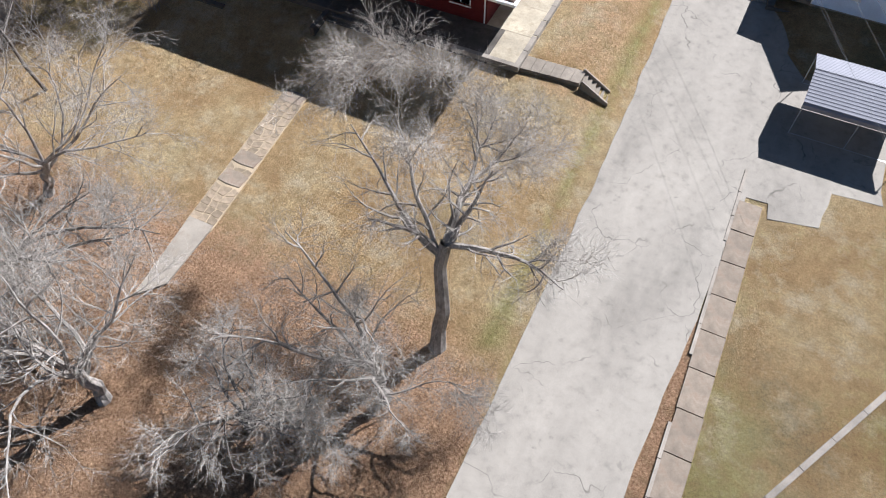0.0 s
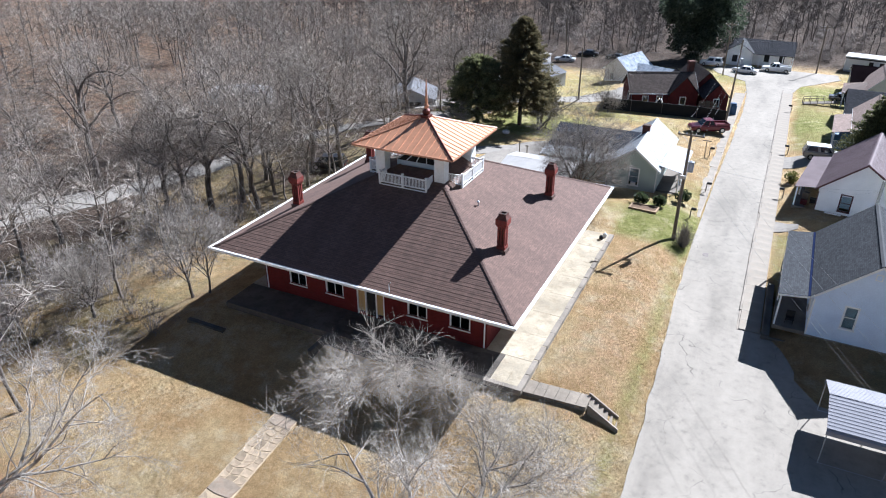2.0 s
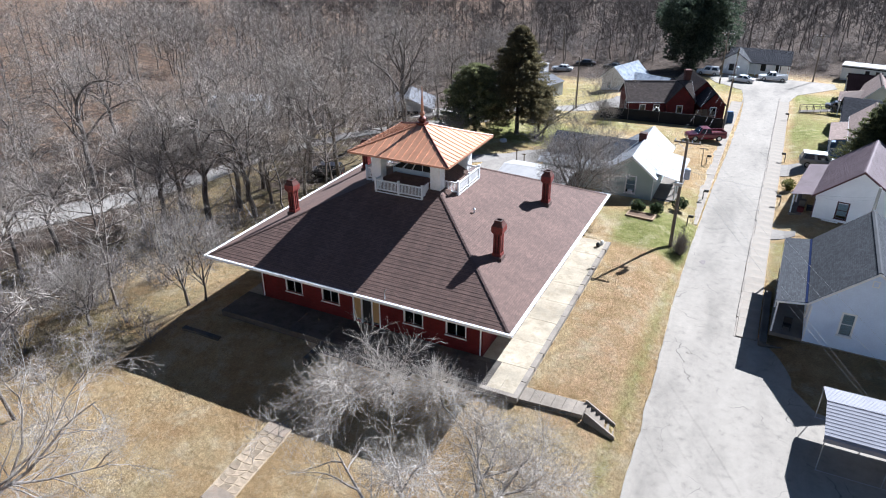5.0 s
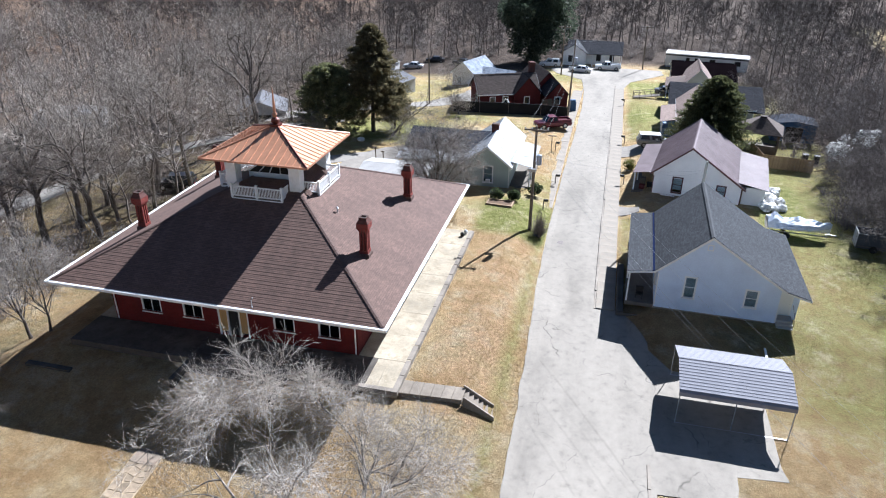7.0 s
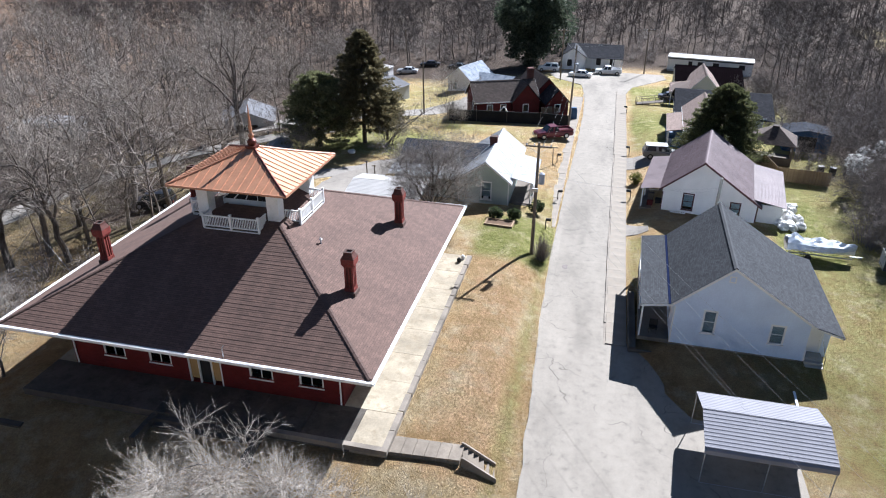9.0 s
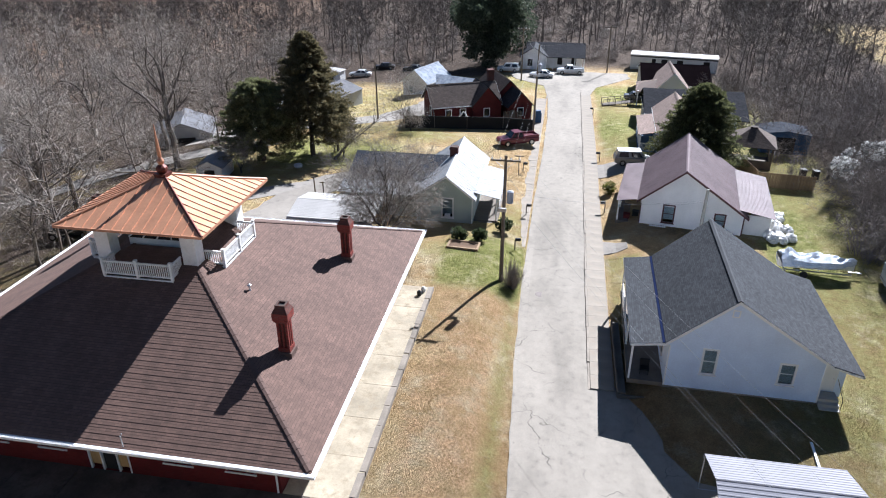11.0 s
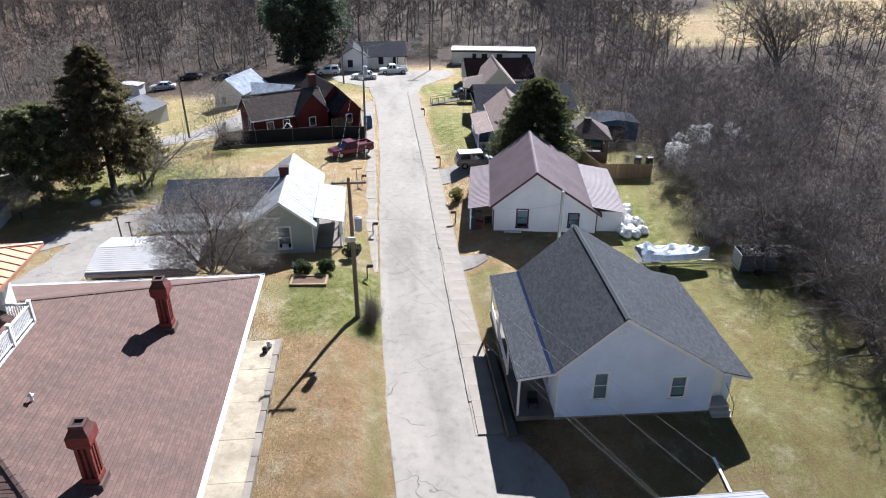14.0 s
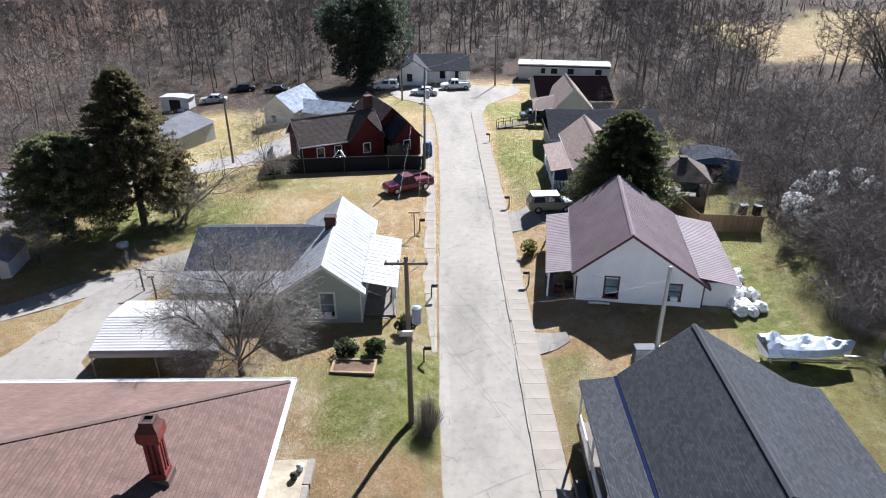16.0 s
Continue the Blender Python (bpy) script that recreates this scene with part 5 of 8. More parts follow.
for y in (0.15, 4.0, 7.8, 11.4):
    post("porch_post", bh, 15.2, y, 1.0, 3.78, 0.06, M_WHITE_CLEAN)
s = Solid()
for y0, y1 in ((4.2, 7.6), (8.0, 11.3)):
    s.box(15.17, 15.23, y0, y1, 1.75, 1.82)
    s.box(15.17, 15.23, y0, y1, 1.15, 1.2)
    for i in range(int((y1 - y0) / 0.15)):
        s.box(15.18, 15.22, y0 + 0.15 * i, y0 + 0.15 * i + 0.04, 1.2, 1.75)
part("porch_rail", s, M_WHITE_CLEAN, bh)
s = Solid()
for x0, x1, z0, z1 in ((20.60, 20.67, 6.35, 6.85), (20.97, 21.04, 6.35, 6.85), (20.67, 20.97, 6.35, 6.42), (20.67, 20.97, 6.78, 6.85)):
    s.box(x0, x1, -0.035, -0.006, z0, z1)
vent = part("gable_vent", s, M_WHITE_CLEAN, bh, "white-framed gable vent")
for i in range(5):
    s = Solid()
    s.slab([(20.67, -0.032, 6.43 + 0.07 * i), (20.97, -0.032, 6.43 + 0.07 * i), (20.97, -0.008, 6.49 + 0.07 * i), (20.67, -0.008, 6.49 + 0.07 * i)], 0.012)
    part("louvre", s, M_BLUE_SIDING, vent)
# porch chair and grill
s = Solid(BM)
s.box(15.9, 16.5, 0.6, 1.1, 1.35, 1.45)
s.box(15.9, 16.5, 1.05, 1.12, 1.45, 1.95)
for x in (15.93, 16.45):
    for y in (0.63, 1.07):
        s.box(x - 0.025, x + 0.025, y - 0.025, y + 0.025, 1.0, 1.35)
single("porch_chair", s, M_BLACK, "dark metal chair on the porch", "chair")
# ramp and dark low wall in the shade beside the porch
s = Solid()
s.box(14.55, 15.05, 15.6, 24.0, 0.1, 0.42)
s.box(14.5, 14.6, 15.5, 24.0, 0.05, 0.6)
s.box(14.55, 17.4, 15.4, 15.52, 0.0, 0.34)
single("porch_ramp", s, M_WOOD_GREY, "dark weathered wooden ramp in front of the porch", "ramp")

# white house with maroon metal roof
WM = pose(21.55, 41.45, 0, 0, 0, -8.8)
wh = gable_house("white_house", WM, -3.7, 5.65, 11.9, 3.4, 2.8, 0.0, 6.5, M_WHITE_SIDING, M_MAROON, "metal",
                 "white clapboard house with maroon metal roof", 0.35, 0.3, 0.55,
                 [(-1.5, -0.6, 1.2, 2.85), (3.15, 3.95, 1.35, 2.55)], (), trim_mat=plain("maroon_trim", (0.10, 0.045, 0.045), 0.6), foundation=M_DARK)
roof_face("porch_roof", wh, [(-6.0, 11.2, 2.75), (-6.0, 0.2, 2.75), (-4.0, 0.2, 3.1), (-4.0, 11.2, 3.1)], M_MAROON, "metal")
s = Solid()
s.box(-5.9, -3.7, 0.3, 11.0, 0.3, 0.6)
part("porch_floor", s, M_WOOD_GREY, wh)
for y in (0.5, 3.8, 7.4, 10.8):
    post("porch_post", wh, -5.75, y, 0.6, 2.72, 0.07, M_WHITE)
for k, (x, y) in enumerate(((-5.2, 1.0), (-4.4, 1.6), (-5.3, 2.6))):
    s = Solid(WM)
    s.box(x, x + 0.6, y, y + 0.5, 0.6, 1.0 + 0.15 * k)
    s.box(x - 0.03, x + 0.63, y - 0.03, y + 0.53, 1.0 + 0.15 * k, 1.06 + 0.15 * k)
    single("storage_box", s, (M_BRICKHOUSE, M_BLACK, M_WOOD_GREY)[k], ("dark red box on the porch", "black plastic box on the porch", "grey wooden box on the porch")[k], "box")
roof_face("side_roof", wh, [(8.3, 0.1, 2.72), (8.3, 11.6, 2.72), (5.15, 11.6, 3.24), (5.15, 0.1, 3.24)], M_MAROON, "metal")
s = Solid()
s.box(5.75, 7.95, 0.45, 0.6, 0.55, 2.7)
s.box(7.8, 7.95, 0.6, 11.2, 0.55, 2.7)
s.box(5.75, 7.95, 11.2, 11.35, 0.55, 2.7)
part("side_wall", s, M_CREAM_SIDING, wh)
s = Solid()
for i in range(9):
    s.box(-2.6 + 0.17 * i, -2.52 + 0.17 * i, -0.5, -0.44, 0.2, 0.95)
s.box(-2.65, -1.1, -0.5, -0.45, 0.82, 0.9)
part("vent_grille", s, M_WHITE, wh, "white wooden crawl-space grille")
s = Solid()
s.box(3.3, 3.8, -0.25, 0.05, 1.3, 1.6)
part("window_air_conditioner", s, M_WHITE_CLEAN, wh)

# grey-green house with tin roof
GM = pose(-0.4, 38.9, 0, 0, 0, 0)
gh = gable_house("grey_green_house", GM, -3.0, 2.45, 11.8, 3.55, 3.55, -0.1, 5.55, M_GREEN_SIDING, M_TIN, "seam",
                 "grey-green clapboard cottage with silvery tin roof", 0.3, 0.3, 0.6, [(-0.45, 0.5, 1.35, 3.2)], (), trim=True, foundation=M_KERB)
# wing with bluish tin
s = Solid()
s.box(-10.4, -3.0, 0.9, 1.05, 0.6, 3.3)
s.box(-10.4, -10.25, 1.05, 11.0, 0.6, 3.3)
s.box(-10.4, -3.0, 10.85, 11.0, 0.6, 3.3)
part("wing_wall", s, M_GREEN_SIDING, gh)
roof_face("wing_roof", gh, [(-10.8, 2.7, 3.55), (-3.0, 2.7, 3.55), (-0.3, 7.2, 5.1), (-10.8, 7.2, 5.1)], M_TIN_BLUE, "seam")
roof_face("wing_roof", gh, [(-3.0, 11.4, 3.4), (-10.8, 11.4, 3.4), (-10.8, 7.2, 5.1), (-0.3, 7.2, 5.1)], M_TIN_BLUE, "seam")
roof_face("wing_porch_roof", gh, [(-11.0, 0.3, 3.15), (-3.1, 0.3, 3.15), (-3.1, 2.75, 3.6), (-11.0, 2.75, 3.6)], M_TIN, "seam")
s = Solid()
s.add([(-10.4, 2.8, 3.3), (-10.4, 11.0, 3.3), (-10.4, 7.2, 4.95), (-10.25, 2.8, 3.3), (-10.25, 11.0, 3.3), (-10.25, 7.2, 4.95)], [(0, 1, 2), (5, 4, 3), (0, 2, 5, 3), (1, 4, 5, 2), (0, 3, 4, 1)])
part("wing_gable", s, M_GREEN_SIDING, gh)
# street porch
roof_face("porch_roof", gh, [(5.0, 0.8, 3.2), (5.0, 8.8, 3.2), (2.5, 8.8, 3.72), (2.5, 0.8, 3.72)], M_TIN, "seam")
s = Solid()
s.box(2.45, 4.8, 0.9, 8.7, 0.35, 0.85)
part("porch_floor", s, M_WOOD_GREY, gh)
for y in (1.0, 3.5, 6.1, 8.6):
    post("porch_post", gh, 4.65, y, 0.85, 3.2, 0.07, M_WHITE_CLEAN)
s = Solid()
for y0, y1 in ((3.6, 6.0), (6.2, 8.5)):
    s.box(4.62, 4.68, y0, y1, 1.6, 1.67)
    for i in range(int((y1 - y0) / 0.16)):
        s.box(4.63, 4.67, y0 + 0.16 * i, y0 + 0.16 * i + 0.05, 0.9, 1.6)
part("porch_rail", s, M_WHITE_CLEAN, gh)
for i in range(4):
    s = Solid()
    s.box(3.0, 4.3, 0.9 - 0.3 * (i + 1), 0.9 - 0.3 * i, 0.2, 0.75 - 0.17 * i)
    part("step", s, M_WOOD_GREY, gh)
s = Solid()
s.box(-0.2, 0.3, -0.35, 0.05, 1.32, 1.68)
part("window_air_conditioner", s, M_WHITE_CLEAN, gh)
ch = new("chimney"); ch.parent = gh; ch.matrix_world = GM @ pose(-0.35, 6.6, 0)
s = Solid()
s.box(-0.4, 0.4, -0.35, 0.35, 4.4, 6.3)
s.box(-0.46, 0.46, -0.41, 0.41, 6.05, 6.2)
part("chimney_shaft", s, M_BRICK_DARK, ch)


def carport(name, m, w, d, eave, rise, label, enclosed=False, corrugation=0.24, steel=None):
    steel = steel or M_STEEL_WHITE
    """A steel carport: w along its ridge (x), d across; rounded eaves, ribbed roof, tube frame."""
    c = thing(name, m, label, "carport")
    s = Solid()
    prof = [(-d / 2, eave - 0.35), (-d / 2 + 0.02, eave - 0.1), (-d / 2 + 0.22, eave + 0.06), (0, eave + rise), (d / 2 - 0.22, eave + 0.06), (d / 2 - 0.02, eave - 0.1), (d / 2, eave - 0.35)]
    for (ya, za), (yb, zb) in zip(prof, prof[1:]):
        s.slab([(0, ya, za), (w, ya, za), (w, yb, zb), (0, yb, zb)], 0.025)
    part("roof_sheet", s, steel, c)
    for (ya, za), (yb, zb) in ((prof[2], prof[3]), (prof[3], prof[4])):
        n = int(math.dist((ya, za), (yb, zb)) / corrugation)
        for i in range(n + 1):
            t = i / n
            y, z = ya + (yb - ya) * t, za + (zb - za) * t
            rib = Solid()
            rib.add([(0, y - 0.06, z), (0, y, z + 0.018), (0, y + 0.06, z), (w, y + 0.06, z), (w, y, z + 0.018), (w, y - 0.06, z)], [(0, 1, 4, 5), (1, 2, 3, 4), (0, 2, 1), (5, 4, 3)])
            part("roof_rib", rib, steel, c)
    for i in range(3):
        x = 0.08 + (w - 0.16) * i / 2
        for y in (-d / 2 + 0.06, d / 2 - 0.06):
            p = Solid()
            p.box(x - 0.025, x + 0.025, y - 0.025, y + 0.025, -0.1, eave - 0.12)
            part("post", p, M_GALV, c)
        p = Solid()
        p.tube([(x, -d / 2 + 0.08, eave - 0.12), (x, 0, eave + rise - 0.07), (x, d / 2 - 0.08, eave - 0.12)], [0.03] * 3, 4)
        part("rafter", p, M_GALV, c)
    for y in (-d / 2 + 0.06, d / 2 - 0.06):
        p = Solid()
        p.box(0.04, w - 0.04, y - 0.02, y + 0.02, -0.02, 0.03)
        part("base_rail", p, M_GALV, c)
    return c


carport("carport_east", pose(18.35, 5.75, 0.05), 6.95, 5.3, 2.55, 0.75, "pale grey ribbed steel carport over a concrete drive", steel=M_STEEL_LILAC)
carport("carport_west", pose(-13.8, 34.8, 1.1), 7.9, 6.2, 2.3, 0.62, "white ribbed steel carport beside the cottage")

# red brick house behind a black screen fence
RM = pose(-10.9, 80.9, -0.75, 0, 0, -65)
rh = gable_house("red_brick_house", RM, 0.0, 6.0, 10.0, 3.0, 3.0, 3.0, 5.3, M_BRICKHOUSE, M_SHINGLE_BRN, "shingle",
                 "dark red brick house with steep brown gables", 0.4, 0.4, 0.0, [(3.6, 4.5, 1.0, 2.4)], ())
ACROSS = pose(0, 0, 0, 0, 0, 90)     # outlines in y and z, pushed along x
for name, y0, y1, x0, x1, low_z, top_z, west_mat, east_mat in (
        ("front_gable", 11.0, 14.6, 3.0, 7.6, 2.7, 4.6, M_SHINGLE_DARK, M_SHINGLE_BRN),
        ("middle_gable", 5.8, 10.2, 1.0, 6.5, 2.9, 5.4, M_SHINGLE_BRN, M_SHINGLE_DARK),
        ("rear_gable", 9.8, 15.0, -5.0, 3.8, 2.9, 5.5, M_SHINGLE_BRN, M_SHINGLE_BRN)):
    mid = (y0 + y1) / 2
    s = Solid(ACROSS)
    s.prism([(y0, 0), (y1, 0), (y1, low_z), (mid, top_z - 0.12), (y0, low_z)], -x1, -x0)
    part(name + "_wall", s, M_BRICKHOUSE, rh)
    drop = (top_z - low_z) / (mid - y0) * 0.35
    roof_face(name + "_roof", rh, [(x0 - 0.3, y0 - 0.35, low_z - drop + 0.05), (x1 + 0.35, y0 - 0.35, low_z - drop + 0.05), (x1 + 0.35, mid, top_z + 0.05), (x0 - 0.3, mid, top_z + 0.05)], west_mat, "shingle")
    roof_face(name + "_roof", rh, [(x1 + 0.35, y1 + 0.35, low_z - drop + 0.05), (x0 - 0.3, y1 + 0.35, low_z - drop + 0.05), (x0 - 0.3, mid, top_z + 0.05), (x1 + 0.35, mid, top_z + 0.05)], east_mat, "shingle")
for x, y in ((6.0, 2.2), (6.0, 4.4), (6.55, 7.9), (7.6, 12.8)):
    s = Solid()
    s.box(x, x + 0.05, y - 0.5, y + 0.5, 1.0, 2.3)
    part("window_frame", s, M_WHITE, rh)
    s = Solid()
    s.box(x + 0.051, x + 0.06, y - 0.38, y + 0.38, 1.1, 2.2)
    part("window_pane", s, M_CARGLASS, rh)
s = Solid()
s.box(2.0, 2.9, 9.3, 10.2, 4.6, 7.0)
s.box(1.92, 2.98, 9.22, 10.28, 6.7, 6.85)
part("chimney", s, M_BRICK_DARK, rh)
s = Solid()
s.box(7.6, 7.64, 11.2, 11.9, 0.8, 2.0)
part("boarded_window", s, M_WOOD_GREY, rh)
ps = Solid(pose(-4.3, 74.3, 0))
for i in range(6):
    ps.box(-1.2 + 0.4 * i, -1.05 + 0.4 * i, -0.6, 0.6, 0.4 + 0.12 * i, 0.5 + 0.12 * i)
ps.tube([(-1.4, 0, -0.4), (0.4, 0, 1.9)], [0.12, 0.12], 4)
ps.tube([(1.8, 0, -0.4), (0.6, 0, 1.9)], [0.12, 0.12], 4)
single("porch_swing_frame", ps, M_WHITE, "white wooden frame in the yard behind the fence", "frame")
pk = thing("picket_panel", pose(1.6, 77.4, land(1.6, 77.4), 0, 0, 16), "grey weathered picket panel before the brick house", "fence")
for i in range(14):
    s = Solid()
    s.box(0.2 * i, 0.2 * i + 0.13, 0, 0.03, 0, 1.75 + 0.12 * math.sin(i * 2.3))
    part("picket", s, M_WOOD_GREY, pk)
s = Solid()
s.box(0, 2.75, 0.031, 0.07, 1.1, 1.2)
part("cross_rail", s, M_WOOD_GREY, pk)
s = Solid(pose(6.0, 79.0, land(6, 79), 0, 0, 10))
s.box(0, 1.1, 0, 0.8, 0, 1.5)
s.box(0.1, 1.0, 0.1, 0.7, 1.5, 1.8)
single("covered_appliance", s, M_BLUE, "pale blue covered appliance beside the brick house", "appliance")
bf = thing("screen_fence", None, "black fabric screen fence on posts round the yard", "fence")
pts = [(6.2, 79.5), (6.1, 72.8), (2.0, 72.4), (-3.0, 71.8), (-7.5, 71.2), (-11.6, 70.6), (-12.3, 74.5), (-12.6, 78.5)]
for (xa, ya), (xb, yb) in zip(pts, pts[1:]):
    s = Solid()
    d = Vector((xb - xa, yb - ya, 0)).normalized()
    nn = Vector((-d.y, d.x, 0)) * 0.03
    za, zb = land(xa, ya), land(xb, yb)
    q = [Vector((xa, ya, za + 1.75)), Vector((xb, yb, zb + 1.75)), Vector((xb, yb, zb - 0.1)), Vector((xa, ya, za - 0.1))]
    s.add([p + nn for p in q] + [p - nn for p in q], [(0, 1, 2, 3), (7, 6, 5, 4), (0, 4, 5, 1), (1, 5, 6, 2), (2, 6, 7, 3), (3, 7, 4, 0)])
    part("screen_panel", s, M_BLACK_FENCE, bf)
    s = Solid()
    s.tube([(xa, ya, za - 0.2), (xa, ya, za + 1.9)], [0.05, 0.05], 6)
    part("post", s, M_WOOD_GREY, bf)

# houses beyond
far = gable_house("white_cottage", pose(-18.6, 100.5, -3.2, 0, 0, -20), 0, 5.0, 8.0, 3.2, 3.2, 2.5, 5.2, M_WHITE_SIDING, M_TIN_PATCH, "seam",
                  "small white cottage with a patched bluish tin roof", 0.4, 0.3, 0, [(1.2, 2.0, 1.0, 2.2)], ())
s = Solid()
s.box(5.0, 12.5, 2.0, 7.0, 0, 2.5)
part("wing_wall", s, M_WHITE_SIDING, far)
roof_face("wing_roof", far, [(4.8, 1.6, 2.5), (12.8, 1.6, 2.5), (12.8, 4.5, 3.9), (4.0, 4.5, 3.9)], M_TIN_PATCH, "seam")
roof_face("wing_roof", far, [(12.8, 7.4, 2.5), (4.8, 7.4, 2.5), (4.0, 4.5, 3.9), (12.8, 4.5, 3.9)], M_TIN_PATCH, "seam")
fh = gable_house("grey_bungalow", pose(2.2, 127.5, -2.8, 0, 0, 0), 0, 11.5, 9.5, 2.8, 2.8, 1.6, 3.1, M_WHITE_SIDING, M_SHINGLE_DARK, "shingle",
                 "white bungalow with dark roof and long porch", 0.3, 0.3, 0, (), (), windows=False)
roof_face("main_roof", fh, [(-0.5, -2.2, 2.9), (12.0, -2.2, 2.9), (12.0, 4.8, 4.7), (-0.5, 4.8, 4.7)], M_SHINGLE_DARK, "shingle")
roof_face("main_roof", fh, [(12.0, 10.2, 3.1), (-0.5, 10.2, 3.1), (-0.5, 4.8, 4.7), (12.0, 4.8, 4.7)], M_SHINGLE_GREY, "shingle")
roof_face("gable_roof", fh, [(-1.6, 4.0, 3.0), (-1.6, -2.8, 3.0), (1.4, -2.8, 4.9), (1.4, 4.0, 4.9)], M_SHINGLE_DARK, "shingle")
roof_face("gable_roof", fh, [(4.4, -2.8, 3.0), (4.4, 4.0, 3.0), (1.4, 4.0, 4.9), (1.4, -2.8, 4.9)], M_SHINGLE_GREY, "shingle")
s = Solid(pose(0, -2.4, 0))
s.prism([(-1.2, 0), (4.0, 0), (4.0, 3.0), (1.4, 4.7), (-1.2, 3.0)], 0, 2.4)
part("front_gable", s, M_WHITE_SIDING, fh)
for x in (5.5, 7.7, 9.9, 11.8):
    post("porch_post", fh, x, -2.0, 0, 2.9, 0.08, M_WHITE_CLEAN)
for x in (0.2, 6.3, 9.2):
    y = -2.44 if x < 4 else -0.05
    s = Solid()
    s.box(x, x + 1.0, y, y + 0.04, 1.0, 2.4)
    part("window_pane", s, M_DARK, fh)

tr = thing("long_trailer", pose(23.7, 130.2, -2.95, 0, 0, -9), "long white mobile home with flat metal roof", "trailer")
s = Solid()
s.box(0, 17.2, 0, 4.2, 0.6, 3.2)
part("body", s, M_CREAM_SIDING, tr)
s = Solid()
s.box(-0.15, 17.35, -0.15, 4.35, 3.2, 3.34)
part("roof", s, M_STEEL_WHITE, tr)
for x in (4.3, 6.2, 9.3, 14.5):
    s = Solid()
    s.box(x, x + (1.2 if x > 6 else 0.8), -0.03, 0.0, 1.6, 2.6)
    part("window_pane", s, M_DARK, tr)
s = Solid()
s.box(-0.02, 17.22, -0.025, -0.003, 2.85, 3.1)
part("dark_band", s, M_BLACK, tr)
s = Solid()
s.box(0.05, 17.1, 0.1, 4.1, -0.2, 0.6)
part("skirting", s, M_GREY_SIDING, tr)

br = gable_house("brown_roofed_house", pose(34.2, 99.0, -1.3, 0, 0, 88), 0, 14.0, 11.0, 2.6, 2.6, 7.0, 4.6, M_GREY_SIDING, M_MAROON_DARK, "metal",
                 "low house with deep maroon metal roof", 0.4, 0.3, 0, (), ())
ph = gable_house("pale_gabled_house", pose(25.0, 93.8, -1.2, 0, 0, -2), 0.0, 4.6, 9.0, 3.2, 3.2, 2.3, 5.6, M_CREAM_SIDING, M_SHINGLE_TAN, "shingle",
                 "pale house with pinkish shingle gable", 0.9, 0.5, 0, (), ())
roof_face("porch_roof", ph, [(-3.4, -0.5, 2.5), (-0.2, -0.5, 2.5), (0.6, 4.5, 3.6), (-3.2, 4.5, 3.0)], M_SHINGLE_TAN, "shingle")
for x, y in ((-3.0, -0.2), (-1.4, -0.2), (-3.0, 4.0)):
    post("porch_post", ph, x, y, 0, 2.6, 0.09, M_WHITE_CLEAN)
gr = gable_house("grey_metal_house", pose(21.6, 76.0, -0.5, 0, 0, -2), 0.0, 12.0, 9.6, 2.9, 2.9, 6.0, 3.3, M_GREY_SIDING, M_SHINGLE_DARK, "shingle",
                 "low grey house with dark flat-pitched roof", 0.3, 0.3, 0, [(1.5, 2.4, 1.2, 2.3)], ())
roof_face("main_roof", gr, [(-0.4, -0.6, 2.7), (13.5, -0.6, 2.7), (13.5, 6.5, 5.0), (-0.4, 6.5, 5.0)], M_SHINGLE_DARK, "shingle")
roof_face("main_roof", gr, [(13.5, 12.0, 2.9), (-0.4, 12.0, 2.9), (-0.4, 6.5, 5.0), (13.5, 6.5, 5.0)], M_SHINGLE_DARK, "shingle")
tn = gable_house("tan_roofed_house", pose(24.3, 63.5, 0.3, 0, 0, -3), -2.5, 2.7, 12.0, 3.2, 3.2, 0.0, 5.3, M_TAN_SIDING, M_SHINGLE_TAN, "shingle",
                 "tan shingled house with blue-grey porch", 0.3, 0.3, 0, (), ())
roof_face("porch_roof", tn, [(-4.9, 9.5, 2.55), (-4.9, 0.6, 2.55), (-2.75, 0.6, 2.95), (-2.75, 9.5, 2.95)], M_SHINGLE_TAN, "shingle")
s = Solid()
s.box(-4.7, -2.5, 0.4, 9.3, 0.1, 0.6)
part("porch_floor", s, M_BLUE, tn)
for y in (0.6, 3.5, 6.4, 9.2):
    post("porch_post", tn, -4.6, y, 0.6, 2.58, 0.09, M_WHITE_CLEAN)
s = Solid()
for i in range(13):
    s.box(-4.5 + 0.15 * i, -4.45 + 0.15 * i, 0.42, 0.47, 0.65, 1.5)
s.box(-4.55, -2.5, 0.4, 0.48, 1.5, 1.57)
for i in range(40):
    s.box(-4.63, -4.58, 0.6 + 0.21 * i, 0.65 + 0.21 * i, 0.65, 1.5)
s.box(-4.65, -4.57, 0.6, 9.2, 1.5, 1.57)
part("porch_rail", s, M_WHITE_CLEAN, tn)

gz = thing("gazebo", pose(32.3, 62.3, 0.7, 0, 0, -12), "dark wooden gazebo with brown shingle roof", "gazebo")
for k in range(4):
    r = pose(0, 0, 0, 0, 0, 90 * k)
    roof_face("roof_face", gz, [r @ Vector(p) for p in ((-2.7, -2.7, 2.7), (2.7, -2.7, 2.7), (0.4, -0.4, 4.3), (-0.4, -0.4, 4.3))], M_SHINGLE_BRN, "shingle")
    post("post", gz, *(r @ Vector((-2.3, -2.3, 0))).to_2d(), 0, 2.75, 0.1, M_WOOD_GREY)
s = Solid()
s.box(-2.4, 2.4, -2.4, 2.4, -0.1, 0.15)
part("deck", s, M_WOOD_GREY, gz)
s = Solid()
